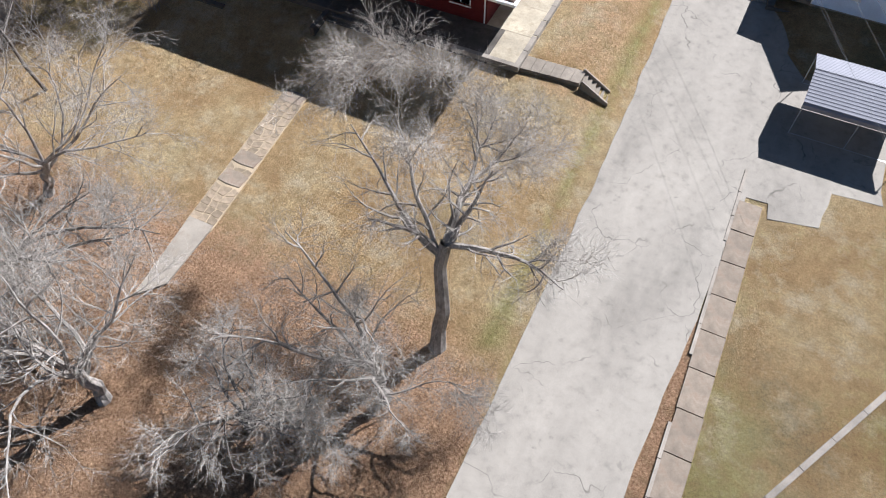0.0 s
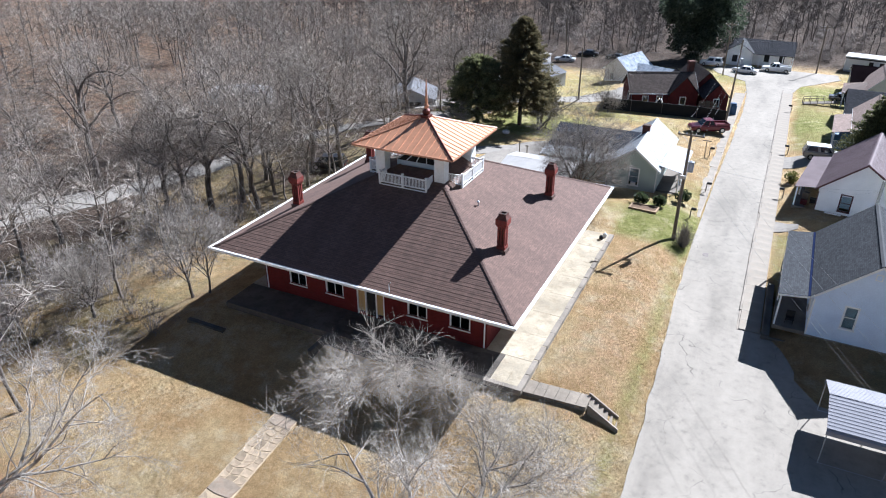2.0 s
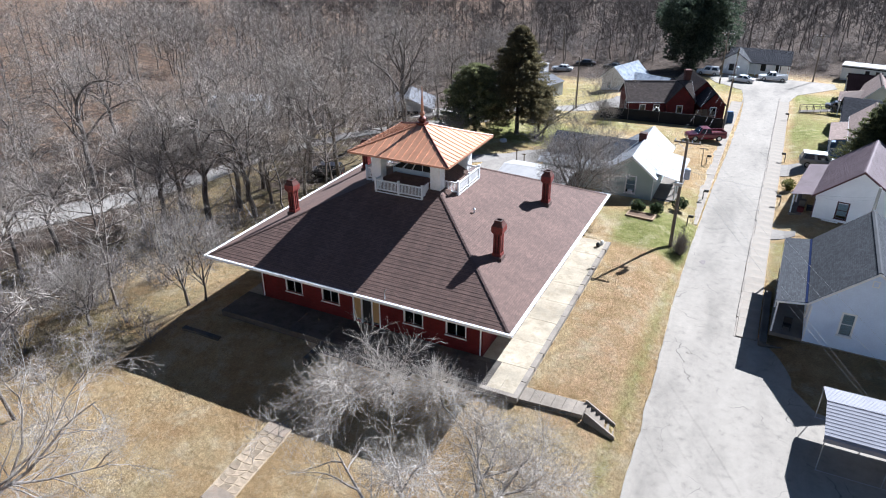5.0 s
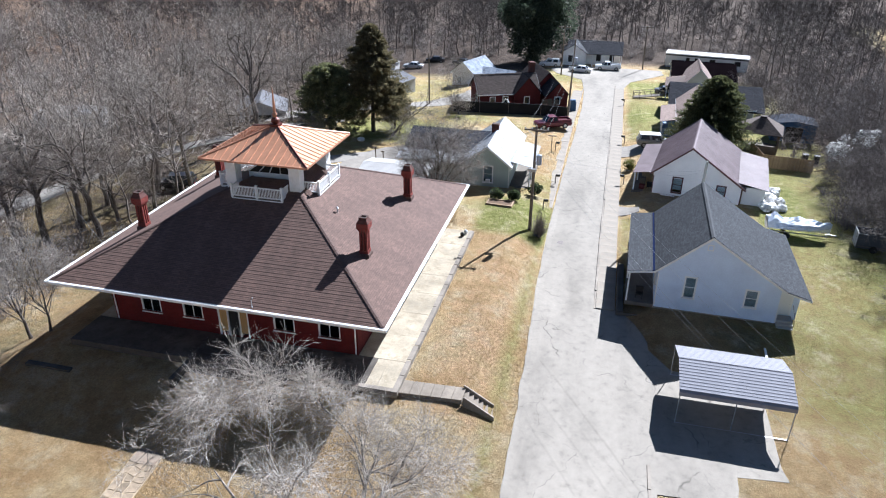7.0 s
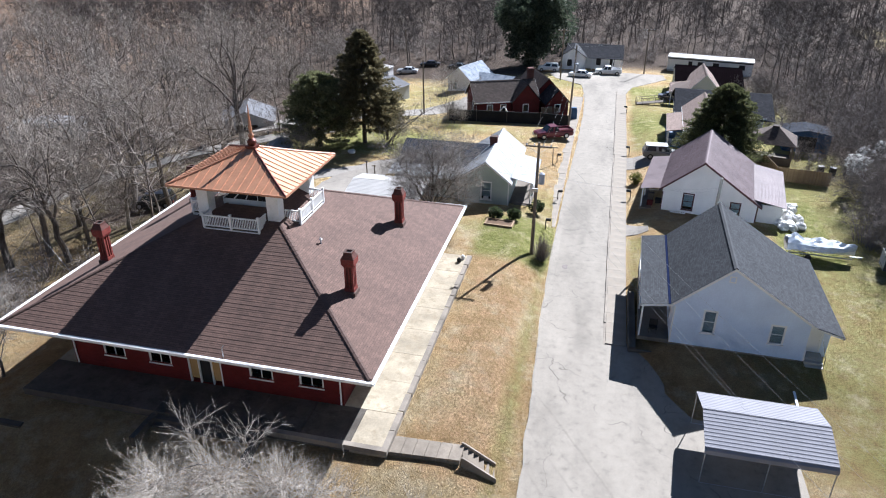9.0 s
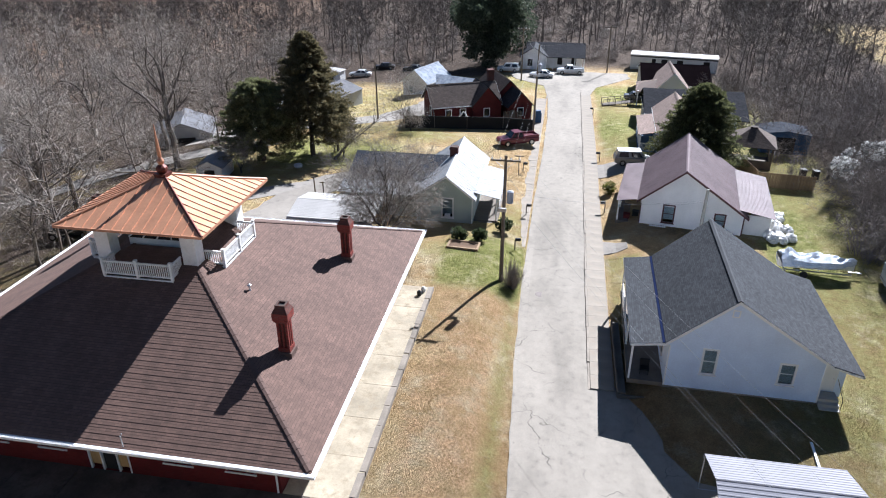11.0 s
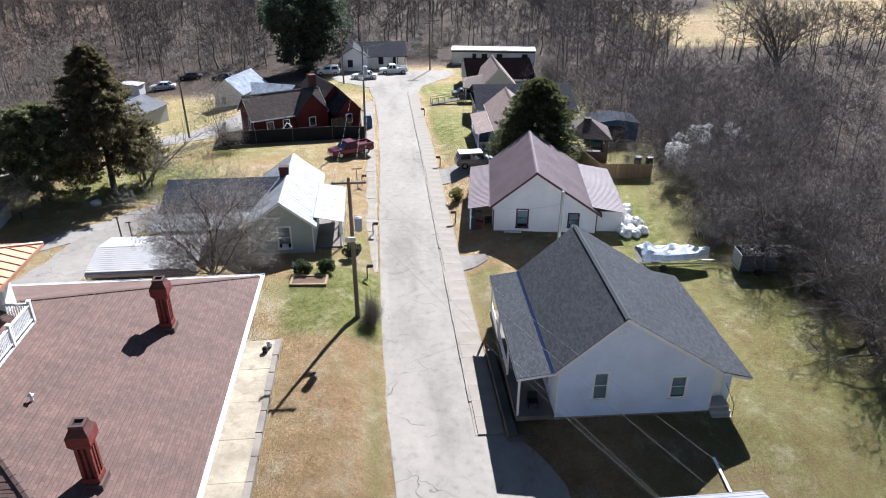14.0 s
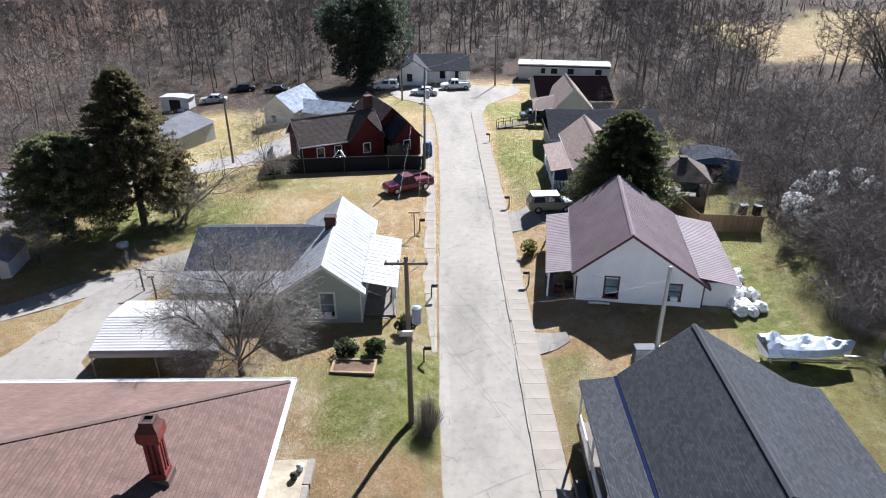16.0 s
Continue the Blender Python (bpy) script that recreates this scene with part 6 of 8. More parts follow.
s.box(-0.4, 0.4, -0.4, 0.4, 4.25, 4.45)
part("roof_cap", s, M_SHINGLE_BRN, gz)
s = Solid()
s.box(-2.35, 2.35, -2.35, -2.28, 0.15, 1.1)
s.box(2.28, 2.35, -2.28, 2.35, 0.15, 1.1)
part("low_panel", s, M_WOOD_GREY, gz)
fw = thing("board_fence", None, "tan wooden board fence behind the white house", "fence")
fb = Solid()
fb.box(-0.075, 0.075, -0.012, 0.012, 0, 1.7)
fbm = fb.mesh("fence_board")
fbm.materials.append(M_WOOD_TAN)
for i in range(36):
    o = part("fence_board", fbm, M_WOOD_TAN, fw)
    o.matrix_world = pose(31.6 + 0.158 * i, 54.2 - 0.02 * i, 0.7, random.uniform(-1, 1), 0, -2)
for i in range(34):
    o = part("fence_board", fbm, M_WOOD_TAN, fw)
    o.matrix_world = pose(31.55 - 0.02 * i, 54.3 + 0.158 * i, 0.7, 0, random.uniform(-1, 1), 92)
for x, y in ((31.6, 54.28), (34.4, 54.2), (37.2, 54.1), (31.4, 57.0), (31.1, 59.6)):
    s = Solid()
    s.box(x - 0.05, x + 0.05, y + 0.0, y + 0.1, 0.5, 2.3)
    part("fence_post", s, M_WOOD_GREY, fw)


def shed(name, m, w, d, h, rise, wall, roof, label):
    o = thing(name, m, label, "shed")
    s = Solid()
    s.box(0, w, 0, d, 0, h)
    s.prism([(0, h), (w, h), (w / 2, h + rise)], 0, d)
    part("wall", s, wall, o)
    roof_face("roof_slope", o, [(-0.2, d + 0.2, h + 0.05 - 0.4 * rise / w), (-0.2, -0.2, h + 0.05 - 0.4 * rise / w), (w / 2, -0.2, h + rise + 0.05), (w / 2, d + 0.2, h + rise + 0.05)], roof, "seam")
    roof_face("roof_slope", o, [(w + 0.2, -0.2, h + 0.05 - 0.4 * rise / w), (w + 0.2, d + 0.2, h + 0.05 - 0.4 * rise / w), (w / 2, d + 0.2, h + rise + 0.05), (w / 2, -0.2, h + rise + 0.05)], roof, "seam")
    s = Solid()
    s.box(w * 0.3, w * 0.7, -0.04, 0.0, 0, h * 0.85)
    part("door", s, M_DARK, o)
    return o


shed("white_shed", pose(-30.6, 46.8, -0.5, 0, 0, 6), 3.0, 3.6, 2.2, 0.7, M_WHITE_SIDING, M_TIN, "small white shed under dark evergreens")
shed("blue_shed", pose(34.6, 66.5, 0.6, 0, 0, -4), 5.5, 4.0, 2.6, 0.4, M_BLUE, M_TIN_BLUE, "faded blue shed among bare trees")
shed("grey_barn", pose(-35.5, 88.0, -4.0, 0, 0, -18), 8.0, 10.0, 3.4, 1.2, M_GREY_SIDING, M_TIN_GREY, "low grey metal shed by the lane")
shed("tin_shed", pose(-43.0, 88.0, -5.0, 0, 0, -35), 7.0, 9.0, 2.8, 1.2, M_GREY_SIDING, M_TIN, "tin-roofed shed half hidden in trees")
shed("tin_barn", pose(-45.0, 61.5, -2.6, 0, 0, 24), 8.0, 8.0, 2.4, 1.7, M_GREY_SIDING, M_TIN_GREY, "tin-roofed barn in the bare woods")
shed("pale_trailer_shed", pose(-76.0, 54.0, -3.3, 0, 0, 25), 10.0, 4.0, 2.4, 0.5, M_GREY_SIDING, M_TIN, "long tin-roofed shed among tree trunks")
shed("camper", pose(-41.0, 118.0, -5.2, 0, 0, -10), 5.2, 2.4, 2.4, 0.2, M_WHITE_SIDING, M_STEEL_WHITE, "white camper trailer at the wood's edge")
# ---- trees ----
class Growth:
    """Tapered round limbs and fine twigs as plain arrays."""

    def __init__(self):
        self.v, self.f = [], []

    def limb(self, pts, radii, sides):
        base = len(self.v)
        a = None
        for i, p in enumerate(pts):
            d = pts[min(i + 1, len(pts) - 1)] - pts[max(i - 1, 0)]
            d.normalize()
            a = d.orthogonal().normalized() if a is None else (a - d * a.dot(d)).normalized()
            b = d.cross(a)
            for k in range(sides):
                t = 6.2832 * k / sides
                self.v.append(p + (a * math.cos(t) + b * math.sin(t)) * radii[i])
        for i in range(len(pts) - 1):
            o = base + i * sides
            for k in range(sides):
                k2 = (k + 1) % sides
                self.f.append((o + k, o + k2, o + sides + k2, o + sides + k))

    def blade(self, p, q, r, side):
        """The thinnest twigs, one tapering face each."""
        a = (q - p).cross(side).normalized() * r
        n = len(self.v)
        self.v += [p + a, p - a, q]
        self.f.append((n, n + 1, n + 2))

    def spike(self, p, q, r):
        d = q - p
        a = d.orthogonal().normalized() * r
        b = d.cross(a).normalized() * r
        n = len(self.v)
        self.v += [p + a, p - a * 0.5 + b * 0.87, p - a * 0.5 - b * 0.87, q]
        self.f += [(n, n + 1, n + 3), (n + 1, n + 2, n + 3), (n + 2, n, n + 3)]

    def mesh(self, name, mat):
        me = bpy.data.meshes.new(name)
        me.from_pydata([tuple(p) for p in self.v], [], self.f)
        me.materials.append(mat)
        return me


def rand_dir(rng):
    while True:
        v = Vector((rng.uniform(-1, 1), rng.uniform(-1, 1), rng.uniform(-1, 1)))
        if 0.05 < v.length < 1:
            return v.normalized()


def bare_tree(seed, height, spread, trunk_r, fork, limbs=6, branches=7, subs=6, twigs=5, up=0.1, lean=(0, 0), twig_r=0.012, wiggle=0.28, leader=True, twig_len=(0.4, 1.1), dense=1.0, ends=(), stems=5, thin=False):
    """Returns the wood and the twigs of a leafless tree that stands at the origin."""
    rng = random.Random(seed)
    wood, fine = Growth(), Growth()

    def aside(d, phi, angle):
        u = d.orthogonal().normalized()
        return (d * math.cos(angle) + (u * math.cos(phi) + d.cross(u) * math.sin(phi)) * math.sin(angle) + Vector((0, 0, 0.04))).normalized()

    def twig(p, q, r):
        if thin:
            fine.blade(p, q, r, rand_dir(rng))
        else:
            fine.spike(p, q, r)

    def spray(s, d, size):
        """A twig with two or three twiglets that part from it."""
        e = s + d * size
        twig(s, e, twig_r)
        for k in range(2):
            if rng.random() < 0.75:
                t = rng.uniform(0.3, 0.8)
                twig(s.lerp(e, t), s.lerp(e, t) + aside(d, rng.uniform(0, 6.28), rng.uniform(0.4, 0.8)) * size * rng.uniform(0.4, 0.7), twig_r * 0.8)

    def bough(p, d, length, r, level, goal=None):
        n = (9, 5, 3)[level]
        pts, radii = [p.copy()], [r]
        q, dd = p.copy(), d.copy()
        sway = rand_dir(rng) * wiggle * 0.6
        for i in range(n):
            sway = sway * 0.35 + rand_dir(rng) * wiggle
            dd = (dd + sway + Vector((0, 0, up * (1.0 if level == 0 else 0.6)))).normalized()
            if goal is not None:
                dd = (dd + (goal - q).normalized() * (0.35 + 0.5 * i / n)).normalized()
            q = q + dd * length / n
            pts.append(q.copy())
            radii.append(max(0.006, r * (1 - 0.84 * (i + 1) / n)))
        (wood if level < 2 else fine).limb(pts, radii, (6, 4, 3)[level])

        def along(t):
            i = min(n - 1, int(t * n))
            return pts[i].lerp(pts[i + 1], t * n - i), (pts[i + 1] - pts[i]).normalized()
        phi = rng.uniform(0, 6.28)
        if level < 2:
            count = max(2, int((branches, subs)[level] * dense * rng.uniform(0.85, 1.15)))
            for k in range(count):
                t = 0.16 + 0.82 * (k + rng.random()) / count
                s, w = along(min(0.99, t))
                phi += 2.4 + rng.uniform(-0.5, 0.5)
                bough(s, aside(w, phi, rng.uniform(0.6, 1.2)), max(0.5, length * (0.6 - 0.3 * t) * rng.uniform(0.7, 1.25) * (0.72 if ends and level == 0 else 1.0)), max(0.011, r * (0.46 - 0.2 * t)), level + 1)
        if level >= 1:
            count = max(2, int(twigs * dense * (1.0 if level == 2 else 0.7)))
            for k in range(count):
                s, w = along(min(0.99, 0.2 + 0.8 * (k + rng.random()) / count))
                phi += 2.4
                spray(s, aside(w, phi, rng.uniform(0.45, 1.1)), rng.uniform(*twig_len))
            spray(pts[-1], dd, rng.uniform(*twig_len))
        return pts, radii
    top = Vector((lean[0] * fork, lean[1] * fork, fork))
    pts, radii = [Vector((0, 0, -0.3)), Vector((0, 0, 0.2))], [trunk_r * 1.5, trunk_r * 1.1]
    for i in range(1, 6):
        t = i / 5
        pts.append(Vector((top.x * t + rng.uniform(-1, 1) * trunk_r * 0.5, top.y * t + rng.uniform(-1, 1) * trunk_r * 0.5, max(0.3, fork * t))))
        radii.append(trunk_r * (1 - 0.3 * t))
    wood.limb(pts, radii, 8)
    rest = height - fork
    made = []
    for i, e in enumerate(ends):
        e = Vector(e)
        near = sorted(((p - e).length + 0.25 * k, m, k) for m, (line, _) in enumerate(made) for k, p in enumerate(line[1:7])) if i >= stems else []
        if near:
            _, m, k = near[0]
            start, r = made[m][0][k + 1], max(0.035, made[m][1][k + 1] * 0.8)
            d = ((e - start).normalized() + (made[m][0][k + 2] - start).normalized() * 0.8).normalized()
        else:
            start, r = pts[-1].lerp(pts[-2], rng.uniform(0, 0.9)), trunk_r * rng.uniform(0.38, 0.52)
            d = ((e - start).normalized() + Vector((rng.uniform(-0.3, 0.3), rng.uniform(-0.3, 0.3), 0.35))).normalized()
        made.append(bough(start, d, (e - start).length * 0.9, r, 0, start + (e - start) * 1.7))
    a0 = rng.uniform(0, 6.28)
    for k in range(0 if ends else limbs):
        a = a0 + 2.4 * k + rng.uniform(-0.4, 0.4)
        tilt = rng.uniform(0.35, 1.0)
        d = Vector((math.cos(a) * tilt * spread / rest * 1.6 + lean[0], math.sin(a) * tilt * spread / rest * 1.6 + lean[1], 1.0)).normalized()
        j = len(pts) - 1 - (k * 2 // max(1, limbs))
        start = pts[j].lerp(pts[j - 1], rng.uniform(0, 0.9))
        ln = rest * rng.uniform(0.75, 1.05) if d.z > 0.75 else math.hypot(spread, rest * 0.6) * rng.uniform(0.7, 1.0)
        bough(start, d, ln, trunk_r * rng.uniform(0.26, 0.44), 0)
    if leader:
        bough(pts[-1], Vector((lean[0], lean[1], 1)).normalized(), rest * 0.95, trunk_r * 0.66, 0)
    return wood, fine


def tree_thing(name, m, wood, fine, wood_mat, twig_mat, label, group=""):
    t = thing(name, m, label, "tree", group)
    part("trunk", wood.mesh("trunk", wood_mat), wood_mat, t)
    part("crown", fine.mesh("crown", twig_mat), twig_mat, t, "leafless crown of fine twigs")
    return t


# great spreading tree in the near yard
tree_thing("bare_tree", pose(4.7, -20.4, -0.1), *bare_tree(11, 14.5, 7.5, 0.42, 7.4, 10, 10, 6, 4, 0.01, (-0.04, 0.2), 0.0075, 0.27, leader=False, twig_len=(0.5, 1.3),
                                                                    ends=[(6.1, 1.6, 6.4), (-4.1, 0.5, 9.1), (-2.5, 9.0, 9.6), (-8.9, 4.6, 9.2), (1.8, 8.0, 9.4), (0.8, 4.2, 11.1), (-4.3, 5.0, 12.1),
                                                                          (4.4, 3.6, 8.1), (6.4, 3.7, 6.9), (-0.3, 7.9, 10.6), (-5.0, 8.4, 10.2), (-7.8, 8.3, 10.6), (-10.4, 6.8, 9.6), (-6.0, 3.8, 11.1), (-3.3, 2.5, 11.1), (1.3, 6.9, 9.6),
                                                                          (-1.3, 3.8, 12.1), (2.6, 6.0, 8.1), (-6.6, 8.8, 9.2), (-9.4, 7.8, 9.0), (-11.0, 4.0, 8.4), (2.6, 8.6, 8.4), (-7.6, 6.4, 11.4), (-1.8, 8.6, 10.2),
                                                                          (0.5, 9.2, 10.2), (-3.6, 7.8, 11.8), (-0.8, 6.4, 11.6), (-5.4, 7.4, 11.4)], stems=7), M_BARK, M_BARK_PALE,
           "large leafless spreading tree on the leafy lawn")
tree_thing("bare_tree", pose(3.6, -24.2, -0.1), *bare_tree(12, 8.5, 8.0, 0.32, 2.6, 9, 10, 7, 7, 0.03, (0.02, 0.0), 0.006, 0.34, leader=False, twig_len=(0.35, 1.0),
                                                          ends=[(-5.7, 2.1, 7.1), (-7.5, 3.8, 7.6), (-7.8, -3.1, 5.6), (-4.9, -2.7, 5.1), (-1.8, -1.7, 6.1), (-1.4, 1.6, 6.6), (-1.8, -4.2, 4.1), (1.3, -4.6, 4.1), (2.7, -1.5, 6.6), (4.0, -1.6, 4.6), (5.4, 1.1, 5.1), (5.9, -0.5, 3.6)]), M_BARK, M_BARK_PALE,
           "low wide leafless tree with pale crooked limbs")
tree_thing("bare_tree", pose(-1.7, -28.3, -0.1, 0, 0, 10), *bare_tree(22, 7.0, 5.2, 0.32, 2.2, 8, 9, 6, 7, 0.04, (0.1, 0), 0.008, 0.32, leader=False), M_BARK_DARK, M_BARK_PALE,
           "dense twiggy leafless tree beside the street")
tree_thing("bare_tree", pose(-9.2, -30.4, -0.1), *bare_tree(13, 11.0, 7.5, 0.36, 3.0, 9, 10, 7, 8, 0.03, (-0.1, 0.1), 0.007, 0.30, leader=False), M_BARK, M_BARK_PALE,
           "pale leafless tree on the leaf-covered lawn")
tree_thing("bare_tree", pose(-21.5, -21.5, -0.1), *bare_tree(14, 11.5, 8.5, 0.32, 3.0, 9, 10, 7, 8, 0.03, (0.3, 0.15), 0.007, 0.30, leader=False), M_BARK, M_BARK_PALE,
           "pale leafless tree on the leaf-covered lawn")
tree_thing("bare_tree", pose(-18.0, -27.6, -0.1), *bare_tree(24, 10.5, 8.5, 0.34, 2.6, 8, 10, 7, 8, 0.03, (0.2, 0.1), 0.007, 0.30, leader=False,
                                                            ends=[(10.6, 4.9, 5.1), (9.0, 2.3, 4.6), (9.5, 4.7, 6.1), (5.5, 5.0, 7.1), (4.5, 0.8, 6.1), (7.0, 5.3, 7.1), (-3.0, 3.0, 7.5), (-4.0, -2.0, 6.5), (1.5, -3.5, 7.0)]), M_BARK, M_BARK_PALE,
           "pale leafless tree with long limbs on the leaf-covered lawn")
# small trees at the depot's south-west corner
tree_thing("bare_tree", pose(-34.0, -4.4, land(-34.0, -4.4)), *bare_tree(15, 6.8, 4.2, 0.14, 1.4, 9, 7, 5, 6, 0.1, (0, 0), 0.010, 0.2), M_BARK_DARK, M_BARK, "small grey leafless tree on the bank")
tree_thing("bare_tree", pose(-28.2, 0.6, land(-28.2, 0.6)), *bare_tree(16, 8.8, 3.6, 0.13, 2.0, 7, 7, 5, 5, 0.1, (-0.1, 0), 0.010, 0.2), M_BARK_DARK, M_BARK, "slender leafless tree beside the depot")
tree_thing("bare_tree", pose(-26.8, 1.2, land(-26.8, 1.2)), *bare_tree(17, 7.2, 2.8, 0.1, 2.0, 6, 7, 5, 5, 0.1, (0.1, 0), 0.010, 0.2), M_BARK_DARK, M_BARK, "slender leafless tree beside the depot")
# round tree beside the west carport
tree_thing("bare_tree", pose(-4.8, 32.0, land(-4.8, 32)), *bare_tree(18, 8.6, 4.4, 0.2, 1.4, 12, 11, 8, 8, 0.04, (0, 0), 0.008, 0.22, leader=True), M_BARK_DARK, M_BARK, "dense round leafless tree beside the cottage")

# woodland trees, a few kinds repeated
kinds = []
for k, (hh, sp, tr_, fk) in enumerate(((17, 7.5, 0.34, 8.0), (15, 7.0, 0.28, 6.5), (19, 8.0, 0.38, 9.0), (13, 7.0, 0.26, 5.0), (16, 6.0, 0.27, 8.5))):
    w, f = bare_tree(40 + k, hh, sp, tr_, fk, 7, 8, 5, 6, 0.03, (0.05 * (k - 2), 0.04 * (k % 3 - 1)), 0.012, 0.32, twig_len=(0.6, 1.7), thin=True)
    kinds.append((w.mesh("trunk", M_BARK_MID), f.mesh("crown", M_TWIG), None))
# low bushy kinds for the thicket
for k, (hh, sp) in enumerate(((7.5, 6.5), (9.5, 7.0))):
    w, f = bare_tree(50 + k, hh, sp, 0.16, 0.8, 9, 7, 5, 6, 0.0, (0.04, 0.02), 0.013, 0.34, twig_len=(0.6, 1.5), leader=False, thin=True)
    kinds.append((w.mesh("trunk", M_BARK_MID), None, f.mesh("crown", M_TWIG_BROWN)))


def woodland_tree(k, x, y, rz, sc, label="tall leafless woodland tree", group="bare woodland trees", brown=False):
    t = thing("bare_tree", pose(x, y, land(x, y) - 0.1, 0, 0, rz) @ Matrix.Scale(sc, 4), label, "tree", group)
    part("trunk", kinds[k][0], M_BARK, t)
    part("crown", kinds[k][2 if brown else 1], M_TWIG, t)


spots = [(-44.8, 13.7), (-43.3, 15.6), (-41.2, 16.8), (-37.3, 22.7), (-47.6, 41.8), (-36.4, 18.8), (-46.0, 12.0), (-39.5, 20.0), (-35.0, 26.0), (-33.5, 31.0), (-38.0, 31.0), (-42.0, 27.0), (-60.0, 3.0), (-52.0, 6.0), (-49.0, 0.0), (-56.0, -6.0),
         (-43.0, -6.0), (-66.0, 22.0), (-75.6, 20.4), (-66.0, 33.0), (-62.0, 44.0), (-57.0, 52.0), (-50.0, 57.0), (-42.0, 60.0), (-70.0, 50.0), (-80.0, 38.0), (-84.0, 24.0), (-36.0, 52.0), (-33.0, 42.0), (-31.5, 60.0), (-26.0, 66.0)]
rng = random.Random(9)
for i, (x, y) in enumerate(spots):
    woodland_tree(i % 5, x, y, rng.uniform(0, 360), rng.uniform(0.75, 1.05))
east_spots = [(40, 58), (44, 66), (42, 74), (47, 82), (38, 84), (52, 72), (55, 88), (45, 96), (60, 100), (40, 104), (50, 60), (58, 64), (64, 78), (70, 92), (36, 95), (41, 22), (44, 30), (42, 38), (46, 46), (49, 36), (52, 26), (50, 52), (56, 44), (47, 18), (60, 34), (55, 56), (63, 50), (40.5, 45)]
for i, (x, y) in enumerate(east_spots):
    woodland_tree(5 + i % 2, x, y, rng.uniform(0, 360), rng.uniform(0.75, 1.1), "leafless tree in the thicket behind the houses", "thicket trees", True)


def low_tree(seed, h, sp):
    """A cheap leafless tree as arrays of vertices, triangles and material slots, for the far woods."""
    rng = random.Random(seed)
    g = Growth()
    lean = Vector((rng.uniform(-0.1, 0.1), rng.uniform(-0.1, 0.1), 1.0))
    fork = h * rng.uniform(0.2, 0.35)
    stem = [lean * z + Vector((rng.uniform(-0.25, 0.25), rng.uniform(-0.25, 0.25), 0)) for z in (-0.5, fork * 0.5, fork, h * 0.6, h * 0.95)]
    g.limb(stem, [0.17, 0.13, 0.1, 0.06, 0.015], 4)
    twigs = []
    a = rng.uniform(0, 6.28)
    for k in range(9):
        a += 2.4 + rng.uniform(-0.4, 0.4)
        t = (k + 0.5) / 9
        p = stem[2].lerp(stem[3], t * 1.2) if t < 0.83 else stem[3].lerp(stem[4], (t - 0.83) * 3)
        reach = sp * (1.15 - 0.55 * t) * rng.uniform(0.75, 1.15)
        q = p + Vector((math.cos(a) * reach, math.sin(a) * reach, reach * rng.uniform(0.45, 1.0)))
        mid = p.lerp(q, 0.5) + rand_dir(rng) * 0.35 - Vector((0, 0, 0.12 * reach))
        g.limb([p, mid, q], [0.075, 0.05, 0.012], 3)
        for j in range(6):
            u = rng.uniform(0.2, 1.0)
            s = p.lerp(mid, u * 2) if u < 0.5 else mid.lerp(q, u * 2 - 1)
            d = ((q - p).normalized() + rand_dir(rng) * 0.8).normalized()
            twigs.append((s, d, s + d * rng.uniform(1.0, 2.4) * (1.3 - 0.5 * u)))
    wood = len(g.f)
    for s, d, e in twigs:
        g.blade(s, e, 0.03, rand_dir(rng))
        for i in range(9):
            m = s.lerp(e, rng.uniform(0.15, 1.0))
            g.blade(m, m + (d * 0.7 + rand_dir(rng) + Vector((0, 0, 0.05))).normalized() * rng.uniform(0.6, 1.6), 0.026, rand_dir(rng))
    v = np.array([tuple(p) for p in g.v])
    tri, slot = [], []
    for i, f in enumerate(g.f):
        new_ = [f] if len(f) == 3 else [(f[0], f[1], f[2]), (f[0], f[2], f[3])]
        tri += new_
        slot += [0 if i < wood else 1] * len(new_)
    return v, np.array(tri), np.array(slot, dtype=np.int32)


def thicket_bush(seed, h, sp, n=36, r=0.022):
    rng = random.Random(seed)
    g = Growth()
    for k in range(n):
        a, t = rng.uniform(0, 6.28), rng.uniform(0, 1)
        s = Vector((math.cos(a) * sp * 0.3 * t, math.sin(a) * sp * 0.3 * t, 0))
        e = Vector((math.cos(a) * sp * t, math.sin(a) * sp * t, h * rng.uniform(0.5, 1.0) * (1 - 0.3 * t)))
        m = s.lerp(e, 0.5) + Vector((rng.uniform(-0.3, 0.3), rng.uniform(-0.3, 0.3), 0.25 * h * 0.4))
        g.spike(s, m, r)
        g.spike(m, e, r * 0.8)
        for j in range(5):
            p = m.lerp(e, rng.uniform(-0.5, 0.8))
            g.blade(p, p + (rand_dir(rng) + Vector((0, 0, 0.25))).normalized() * rng.uniform(0.4, 1.0) * h * 0.3, r * 0.8, rand_dir(rng))
    return np.array([tuple(p) for p in g.v]), np.array(g.f), np.zeros(len(g.f), dtype=np.int32)


